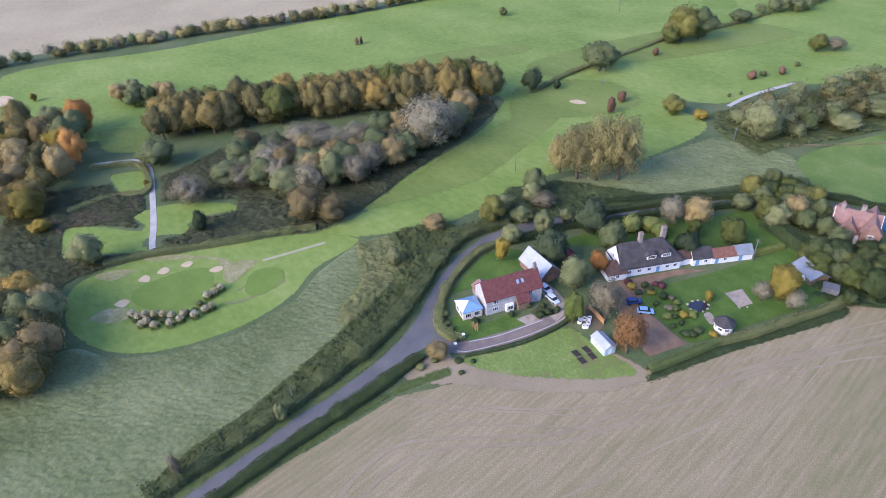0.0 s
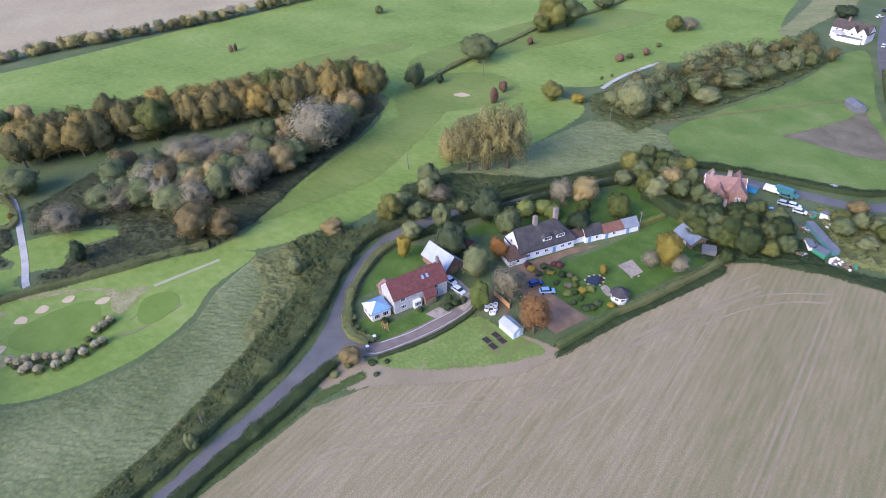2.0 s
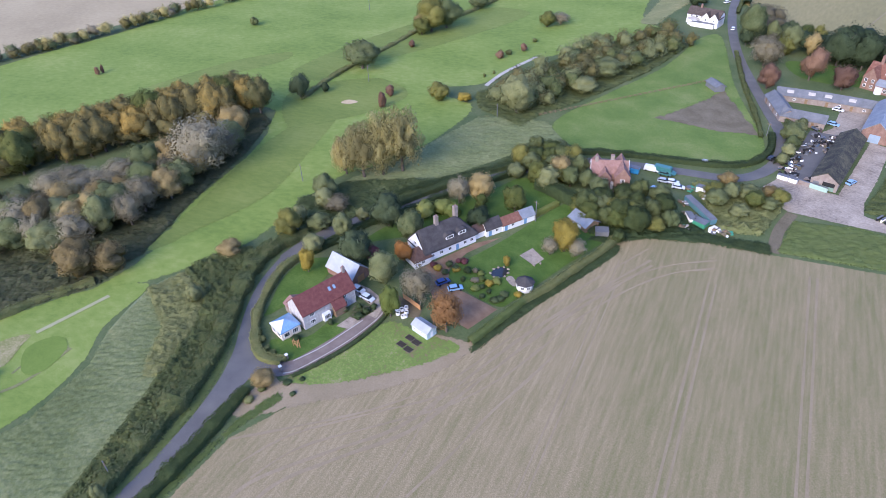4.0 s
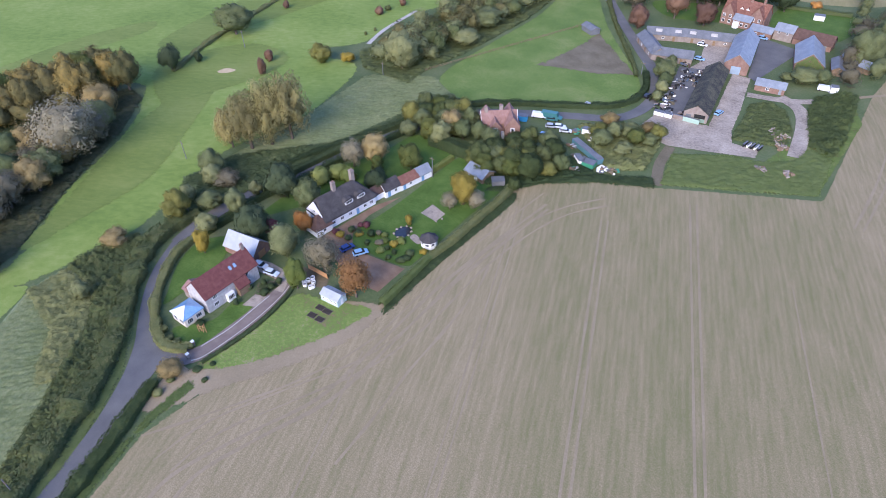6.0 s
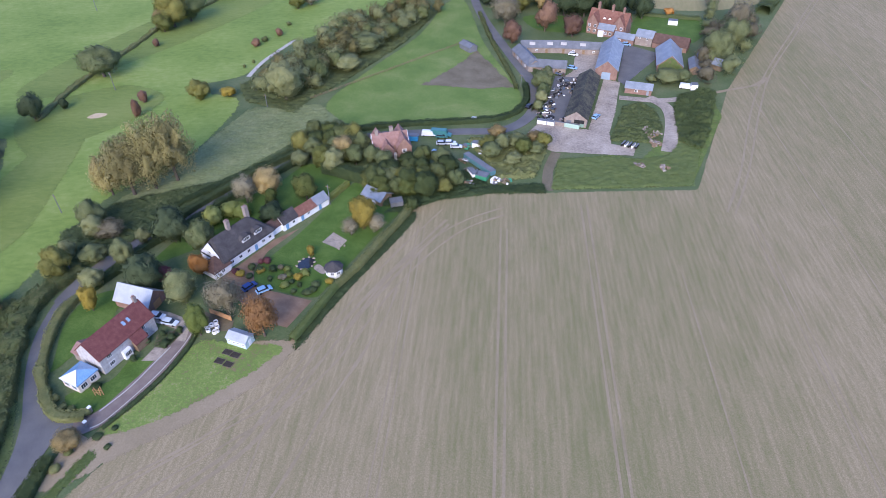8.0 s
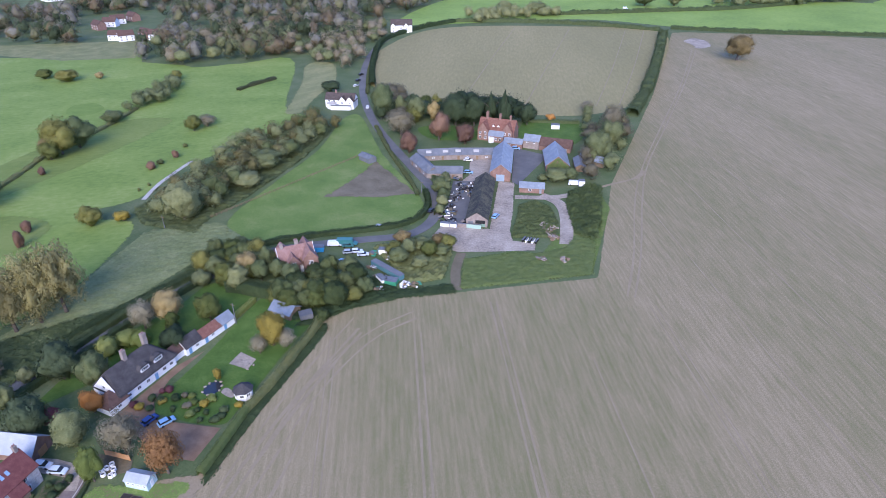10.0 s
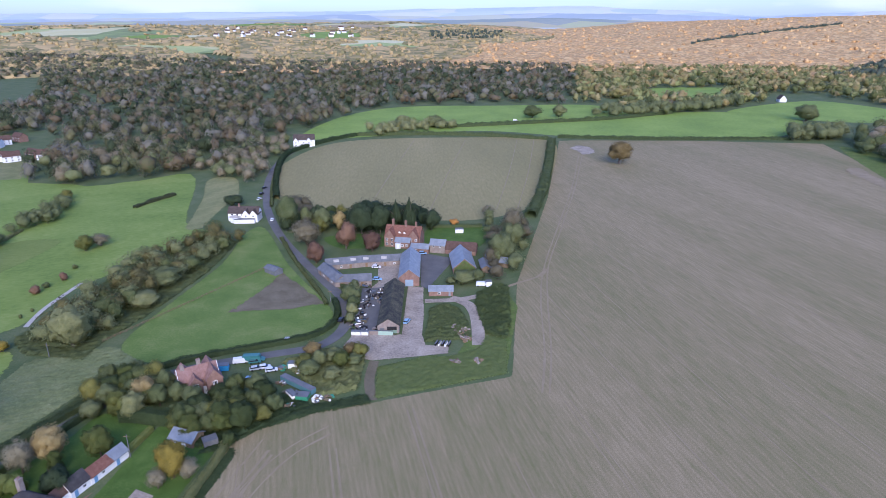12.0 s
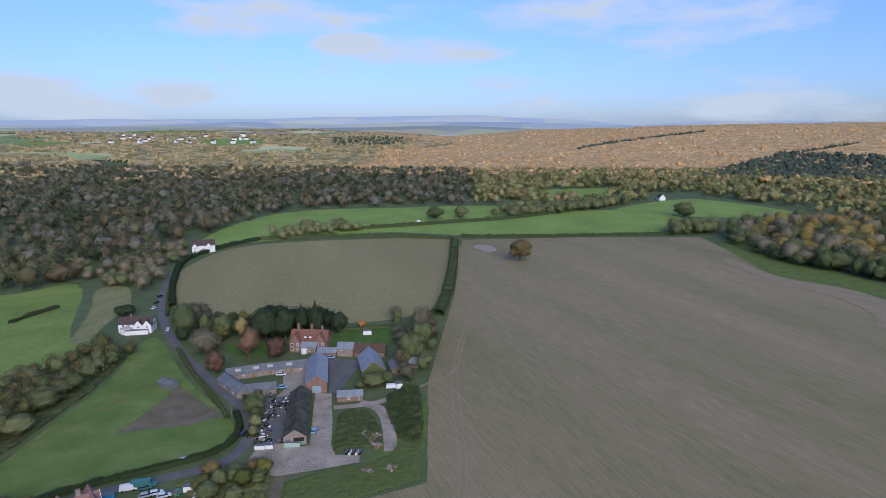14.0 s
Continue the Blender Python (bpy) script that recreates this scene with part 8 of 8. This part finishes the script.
for k, (x, y) in enumerate([(-84, 182.3), (-81.7, 184.1), (-76.7, 180.8), (-75.3, 168.4), (-73, 160.5), (-65.7, 166.2), (-64.3, 168.5), (-62.6, 167), (-78.2, 185.8), (-79.9, 173.7)]):
    heap(x, y, 2.0, 12, [M_WHITE, M_WOOD, M_GREYROOF, paint("tarp_green", (0.05, 0.25, 0.15)), M_WOOD, M_EARTH], "heap of boards and rubbish in the overgrown yard", 240 + k)
for k, (x, y) in enumerate([(-26.8, 217.2), (-25.1, 214.3), (-28.4, 221.6), (-23.6, 212.2), (-17.9, 197), (-25.3, 195.2), (-25.2, 219.8)]):
    heap(x, y, 1.8, 12, [M_CONC, M_WOOD, M_EARTH, M_PALEBRICK], "low heap of rubble and timber in the weeds", 280 + k, "rubble heap", 0.25)


def container(x, y, turn, L, W, H, mat, label, name="container"):
    ob = thing(name, pose(x, y, 0.12, 0, 0, turn), label, "container")
    bm = bmesh.new()
    box(bm, -L / 2, -W / 2, 0, L / 2, W / 2, H)
    bmesh.ops.bevel(bm, geom=bm.edges[:], offset=0.05, segments=1, affect="EDGES")
    part("body", bm, mat, ob)
    for k in range(int(L / 0.5)):
        bm = bmesh.new()
        u = -L / 2 + 0.25 + k * 0.5
        box(bm, u - 0.08, -W / 2 - 0.05, 0.1, u + 0.08, -W / 2, H - 0.1)
        part("rib", bm, mat, ob)
    bm = bmesh.new()
    box(bm, -L / 2 - 0.04, -W / 2 - 0.04, H, L / 2 + 0.04, W / 2 + 0.04, H + 0.08)
    part("lid", bm, M_GREYROOF, ob)
    return ob


MINT = paint("faded_green", (0.35, 0.48, 0.4))
container(*(-65.4, 210.2), 5, 3.6, 1.6, 1.5, M_WHITE, "grubby white tank beside the scrap yard")
container(*(-62.1, 210.6), 5, 2.6, 1.6, 1.5, M_WHITE, "white box beside the scrap yard gate")
container(*(-58.8, 211.4), 3, 3.6, 0.6, 1.4, M_PALEBRICK, "low pale wall panel by the scrap yard")
container(*(-54.2, 211.4), 3, 5.6, 0.6, 1.7, MINT, "faded green sheet gate before the barn")
container(*(-19.3, 263.5), 15, 2.6, 2.6, 2.4, M_WHITE, "white box trailer beside the barn")
container(*(-18.4, 280.8), 80, 4.5, 3.0, 2.3, M_GREYROOF, "grey metal store behind the barn")
container(*(-41.6, 335.5), 10, 4.5, 3.0, 2.2, M_WHITE, "white garden store on the farmhouse lawn")
container(*(-92, 262.9), 40, 2.0, 1.5, 1.6, M_WHITE, "small white tank beside the stable range")
# ribbed box added in place of broken bluish glass frames
container(*(-74.3, 172.3), -28, 15, 2.2, 1.8, TEALM := paint("teal_sheet", (0.09, 0.2, 0.23)), "long blue-green trailer in the overgrown yard")
container(*(-103.7, 178.8), 20, 4.0, 2.4, 2.0, paint("bright_blue", (0.05, 0.32, 0.6)), "bright blue tarpaulined trailer beside the villa")
container(*(-74.1, 166.3), -40, 4.5, 2.0, 1.6, M_WHITE, "white trailer among the rubbish")
container(*(-80.4, 183.7), 10, 3.0, 2.2, 2.0, M_WHITE, "white caravan under the trees")
container(*(-70.3, 165.9), 0, 4.0, 3.0, 1.6, paint("tarp_green", (0.05, 0.25, 0.15)), "green tarpaulin over a stack")
container(*(-88.5, 140.4), 40, 4.0, 3.0, 1.8, M_GREYROOF, "low grey store behind the garden building")
for k, (x, y) in enumerate([(-33.9, 207), (-32.7, 207), (-31.5, 207), (-30.3, 207), (-29.1, 207)]):
    container(x, y, 80, 3.0, 0.5, 1.0, M_WHITE if k % 2 else M_DARK, "stacked pallet at the yard edge", "pallet")

# ---- garden furniture and small structures ----
sheet("patio", [(-98.7, 114.6), (-98.4, 120), (-92.5, 118.4), (-92.5, 113.9)], 0.12, M_CONC, "pinkish paved patio on the lawn", "patio", smooth=False)
sheet("patio", [(-111.3, 58.2), (-111.7, 62.8), (-108.4, 64), (-107.8, 59.9)], 0.17, M_CONC, "grey paved terrace before the house", "patio", smooth=False)
sheet("patio", [(-94.1, 103.9), (-93.7, 105.9), (-90.3, 104.5), (-90.5, 102.9)], 0.11, M_CONC, "pale path to the summerhouse", "path")
sheet("garden_pond", [(-98.4, 102.2), (-99.3, 104.9), (-98.1, 107.1), (-96.1, 107.1), (-95, 104.6), (-96.1, 102.4)], 0.12, M_GLASS, "dark garden pond on the lawn", "pond")
for k, (x, y) in enumerate([(-98.8, 102.5), (-99.4, 104.5), (-99, 106), (-98, 107.2), (-96.5, 107.4), (-95.3, 106.1), (-94.9, 104.3), (-95.5, 102.7), (-96.8, 101.9), (-93.1, 115.8), (-91.8, 115.9), (-92.5, 113.9)]):
    bm = bmesh.new()
    bmesh.ops.create_icosphere(bm, subdivisions=2, radius=0.5)
    for v in bm.verts:
        v.co *= 1 + 0.35 * noise.noise(v.co * 2.1 + Vector((k * 3.1, 0, 0)))
    ob = new("rock", from_bm("rock", bm, M_CONC))
    ob.matrix_basis = pose(x, y, 0.25, 0, 0, k * 50) @ Matrix.Diagonal((0.85, 0.6, 0.55, 1))
    tagged(ob, "pale rounded garden rock by the pond", "rock", "garden rocks")
for x, y in [(-94.4, 66.3), (-94.6, 69.3), (-92.2, 69.4), (-91.8, 66.4)]:
    ob = thing("raised_bed", pose(x, y, 0.05, 0, 0, 7), "square raised bed of dark soil", "raised bed", "raised beds")
    ob.matrix_basis = ob.matrix_basis @ Matrix.Diagonal((0.75, 0.75, 0.8, 1))
    bm = bmesh.new()
    box(bm, -1.4, -1.0, 0, 1.4, 1.0, 0.22)
    part("soil", bm, material("dark_soil", [(0.03, 0.025, 0.02), (0.06, 0.05, 0.04)], 0.5, 6.0) if "dark_soil" not in bpy.data.materials else bpy.data.materials["dark_soil"], ob)
    for a, b, c, d in ((-1.5, -1.1, 1.5, -1.0), (-1.5, 1.0, 1.5, 1.1), (-1.5, -1.0, -1.4, 1.0), (1.4, -1.0, 1.5, 1.0)):
        bm = bmesh.new()
        box(bm, a, b, 0, c, d, 0.28)
        part("board", bm, M_BARK, ob)
for x, y in [(-103.7, 72.7), (-104.2, 74.4), (-102.5, 74.6), (-101.8, 72.9), (-105, 73.6), (-101.6, 73.5), (-103.9, 75.7)]:
    ob = thing("tub", pose(x, y, 0.05), "white round plastic tub beside the track", "tub", "white tubs")
    bm = bmesh.new()
    bmesh.ops.create_cone(bm, cap_ends=False, segments=18, radius1=0.62, radius2=0.58, depth=0.8, matrix=Matrix.Translation((0, 0, 0.45)))
    bmesh.ops.solidify(bm, geom=bm.faces[:], thickness=0.1)
    part("rim", bm, M_WHITE, ob)
    bm = bmesh.new()
    bmesh.ops.create_cone(bm, cap_ends=True, segments=18, radius1=0.54, radius2=0.54, depth=0.1, matrix=Matrix.Translation((0, 0, 0.3)))
    part("base", bm, M_GREYROOF, ob)
sheet("gravel_drive", [(-109.6, 74.3), (-109.4, 77.6), (-100.6, 78.5), (-98.6, 75.3), (-102.1, 73.3)], 0.1, M_EARTH, "dark track beside the fence", "path", smooth=False)


def fence(pts, height, mat, label, boards=True):
    (ax, ay), (bx, by) = pts[0], pts[-1]
    m, L = place((ax, ay), (bx, by))
    ob = thing("fence", m, label, "fence")
    n = max(1, int(L / 2.4))
    for k in range(n + 1):
        bm = bmesh.new()
        box(bm, k * L / n - 0.06, -0.06, -0.1, k * L / n + 0.06, 0.06, height + 0.1)
        part("post", bm, mat, ob)
    for k in range(n):
        rails = ((0.1, height),) if boards else ((height * 0.35, height * 0.45), (height * 0.8, height * 0.9))
        for z0, z1 in rails:
            bm = bmesh.new()
            box(bm, k * L / n + 0.07, -0.03, z0, (k + 1) * L / n - 0.07, 0.03, z1)
            part("panel" if boards else "rail", bm, mat, ob)
    return ob


fence([(-107.8, 77.9), (-100.8, 78)], 1.8, M_TAN, "new orange larch panel fence")
fence([(-157.4, 190.9), (-126.7, 270.6)], 1.1, M_WOOD, "post and rail fence across the paddock", False)
fence([(-110.1, 41.5), (-113.9, 38.8)], 1.0, M_WOOD, "low timber fence by the drive", False)
fence([(-110.1, 64.4), (-111.3, 70.1)], 0.9, M_WOOD, "low timber rail before the house", False)
for x, y in [(-110, 42.7), (-107.7, 39.6)]:
    ob = thing("gate_post", pose(x, y, 0.1), "brick gate pier with a pale stone cap", "gate pier", "drive gate piers")
    bm = bmesh.new()
    box(bm, -0.3, -0.3, 0, 0.3, 0.3, 1.5)
    part("pier", bm, M_PALEBRICK, ob)
    bm = bmesh.new()
    box(bm, -0.38, -0.38, 1.5, 0.38, 0.38, 1.66)
    part("cap", bm, M_WHITE, ob)


def pole(x, y, h, label, bar=True, mat=None):
    ob = thing("utility_pole", pose(x, y, 0), label, "pole")
    bm = bmesh.new()
    bmesh.ops.create_cone(bm, cap_ends=True, segments=8, radius1=0.16, radius2=0.1, depth=h + 0.3, matrix=Matrix.Translation((0, 0, h / 2)))
    part("post", bm, mat or M_GREYROOF, ob)
    if bar:
        bm = bmesh.new()
        box(bm, -0.9, -0.06, h - 0.7, 0.9, 0.06, h - 0.55)
        part("crossbar", bm, M_WOOD, ob)


for rows in ([(-106, -1.4, 5.8, 0.5), (-181.8, 92.1, 6.8, 0.8), (-238.3, 163.5, 8, 1), (-155, 73.9, 5.8, 0.7), (-169.2, 177.9, 5.6, 0.9), (-329, 231.7, 7.1, 1.3), (-107.3, 131.4, 7.6, 0.7)], [(-84.2, 237.1, 5.5, 0.9)]):
    for x, y, h, w in rows[:7]:
        pole(x, y, max(5.0, min(h, 9.0)), "grey timber utility pole")

# ---- far houses ----
def far_house(x, y, turn, L, D, label, roof, wall=None, group=""):
    z = land(x, y)
    o = thing("house", pose(x, y, z, 0, 0, turn), label, "house", group)
    walls_gable(o, L, D, 5.0, 3.4, wall or M_WHITE)
    roof_gable(o, L, D, 5.0, 3.4, roof, 0.4)
    for k in range(3):
        window(o, L * (k + 0.5) / 3, 0, 3.0, 1.4, 1.3)
        window(o, L * (k + 0.5) / 3, 0, 0.8, 1.4, 1.3)


for k, (x, y) in enumerate([(-501.5, 499.6), (-499.3, 511.2), (-498.7, 522.9), (-501.9, 546.4), (-447.9, 460.8), (-434.8, 459.2), (-431.3, 479.1), (-415.7, 472.9)]):
    far_house(x, y, -20 + 35 * (k % 3), 13, 8, "white house with a red-brown roof among the trees", M_BROWNTILE, M_WHITE if k % 3 else M_BRICK, "houses among the woods")
wx, wy = (-734.6, 647.8)
ob = thing("mansion", pose(wx, wy, 0, 0, 0, -25), "large white flat-roofed mansion among trees", "house")
walls_box(ob, 62, 22, 9.0, M_WHITE)
bm = bmesh.new()
box(bm, -0.6, -0.6, 9.0, 62.6, 22.6, 9.6)
part("parapet", bm, M_WHITE, ob)
bm = bmesh.new()
box(bm, 20, 5, 9.6, 40, 18, 13)
part("upper_storey", bm, M_WHITE, ob)
for k in range(14):
    for z in (1.2, 5.2):
        window(ob, 3 + k * 4.3, 0, z, 2.0, 2.4)
vr = random.Random(77)
for k in range(30):
    a, r = radians(vr.uniform(16, 27)), vr.uniform(2250, 2800)
    x, y = -r * math.sin(a), r * math.cos(a)
    z = land(x, y)
    o = thing("house", pose(x, y, z + 3, 0, 0, vr.uniform(0, 180)), "pale village house far off among trees", "house", "far village")
    walls_gable(o, 16, 9, 9, 4, M_WHITE)
    roof_gable(o, 16, 9, 9, 4, M_BROWNTILE, 0.4)

# ---- worn ground and puddles in the big field ----
sheet("wet_ground", [(25.2, 584.7), (35.5, 598.6), (48.3, 590.2), (51.5, 566.2), (38.1, 556.1), (31.2, 568.7)], 0.09, M_CONC, "pale flooded patch in the field corner", "puddle", feather=7.0)
sheet("worn_soil", [(229.8, 523.4), (249, 534.6), (252.4, 492.2), (259.9, 464.4), (284.7, 436.3), (292.8, 408.5), (290.2, 368.6), (247.8, 342.2), (256.9, 380.3), (253.6, 417), (237.8, 445.9), (231.9, 486.4)], 0.085, M_TRACK, "pale bare soil along the field edge", "ground", feather=9.0)



container(*(-167.9, 335.5), 12, 12.0, 3.6, 2.4, M_WHITE, "white flat-roofed terrace shelter before the public house", "terrace_shelter")
for pts in ([(-106.6, 39.5), (-105.3, 42.2), (-104.7, 49.7), (-104.7, 57.6), (-105.8, 66.3), (-107.7, 72.3)], [(-108.4, 43.5), (-107.5, 51), (-107.9, 58.4), (-108.3, 64.6)]):
    ribbon("kerb", pts, 0.25, 0.2, M_PATH, "pale stone kerb along the driveway", "kerb", thick=0.18)
hedge([(-104.1, 40.5), (-103.1, 48.9), (-102.9, 57.5), (-104.2, 66.2), (-106.4, 71.9)], 1.0, 0.8, "low dark hedge along the driveway", L_HEDGE, 0.15, leaf=0.3, seed=26)

FIRS = [(505.6, 1261), (674.8, 1490.9), (881.1, 1688), (1055.2, 1536), (1250, 1400), (823.2, 1192.1), (664.6, 1224.4)]
far_wood("fir_plantation", scatter(FIRS, 900, 0, random.Random(91)), 14, 16, 2.2, L_FARFIR, "dark fir plantation below the golden woods", 191, 1.3, rank=1)
FIRLINE = [on_land(-11.8 - 10.1 * k / 90, 2.45 - 1.55 * (k / 90) ** 0.8) for k in range(91)]
far_wood("fir_line", FIRLINE + [on_land(-27.6 - 5 * k / 40, 2.7 - 1.0 * k / 40) for k in range(41)], 12, 16, 2.4, L_FARFIR, "dark line of firs across the golden woods", 192, 1.2, rank=1)
rng = random.Random(93)
far_wood("fir_plantation", [on_land(rng.uniform(3.5, 9.5), rng.uniform(1.5, 2.1)) for k in range(110)], 13, 16, 2.4, L_FARFIR, "dark fir plantation on the far slope", 193, 1.3, rank=1)


# ---- blue distance: the last ridges on the skyline, haze put into their colours ----
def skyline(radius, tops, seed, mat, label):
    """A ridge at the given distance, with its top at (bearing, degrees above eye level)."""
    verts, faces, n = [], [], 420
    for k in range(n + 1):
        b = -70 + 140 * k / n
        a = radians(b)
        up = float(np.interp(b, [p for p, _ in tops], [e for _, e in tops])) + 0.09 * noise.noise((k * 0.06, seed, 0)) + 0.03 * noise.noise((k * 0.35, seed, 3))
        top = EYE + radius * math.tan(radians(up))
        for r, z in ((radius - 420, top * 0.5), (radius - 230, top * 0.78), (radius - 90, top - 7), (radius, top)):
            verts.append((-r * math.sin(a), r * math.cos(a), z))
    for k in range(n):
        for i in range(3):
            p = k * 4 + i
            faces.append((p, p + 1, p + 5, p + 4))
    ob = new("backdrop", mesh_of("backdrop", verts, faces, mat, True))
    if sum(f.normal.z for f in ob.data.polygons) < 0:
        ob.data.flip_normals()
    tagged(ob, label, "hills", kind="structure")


def hazed_hill(name, stops):
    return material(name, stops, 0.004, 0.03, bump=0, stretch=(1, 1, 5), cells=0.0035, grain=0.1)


# each farther ridge is coloured paler and bluer to paint the haze
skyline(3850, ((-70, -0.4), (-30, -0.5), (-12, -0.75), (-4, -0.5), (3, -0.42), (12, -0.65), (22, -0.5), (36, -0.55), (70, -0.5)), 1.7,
        hazed_hill("wooded_hill", [(0.28, 0.32, 0.29), (0.37, 0.38, 0.32), (0.44, 0.40, 0.28), (0.42, 0.46, 0.27)]), "wooded hills with pale fields and painted haze")
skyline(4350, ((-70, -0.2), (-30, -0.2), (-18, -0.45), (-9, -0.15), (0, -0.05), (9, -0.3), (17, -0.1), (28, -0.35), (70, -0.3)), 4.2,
        hazed_hill("blue_hill", [(0.37, 0.43, 0.46), (0.46, 0.50, 0.50), (0.52, 0.53, 0.42)]), "downs with pale fields, blue-grey with painted haze")
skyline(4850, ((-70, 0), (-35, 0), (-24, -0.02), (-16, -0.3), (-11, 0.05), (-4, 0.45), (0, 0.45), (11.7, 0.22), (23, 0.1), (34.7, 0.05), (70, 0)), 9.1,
        hazed_hill("distant_hill", [(0.46, 0.53, 0.59), (0.53, 0.58, 0.61), (0.58, 0.60, 0.52)]), "skyline ridges, pale blue with painted haze")
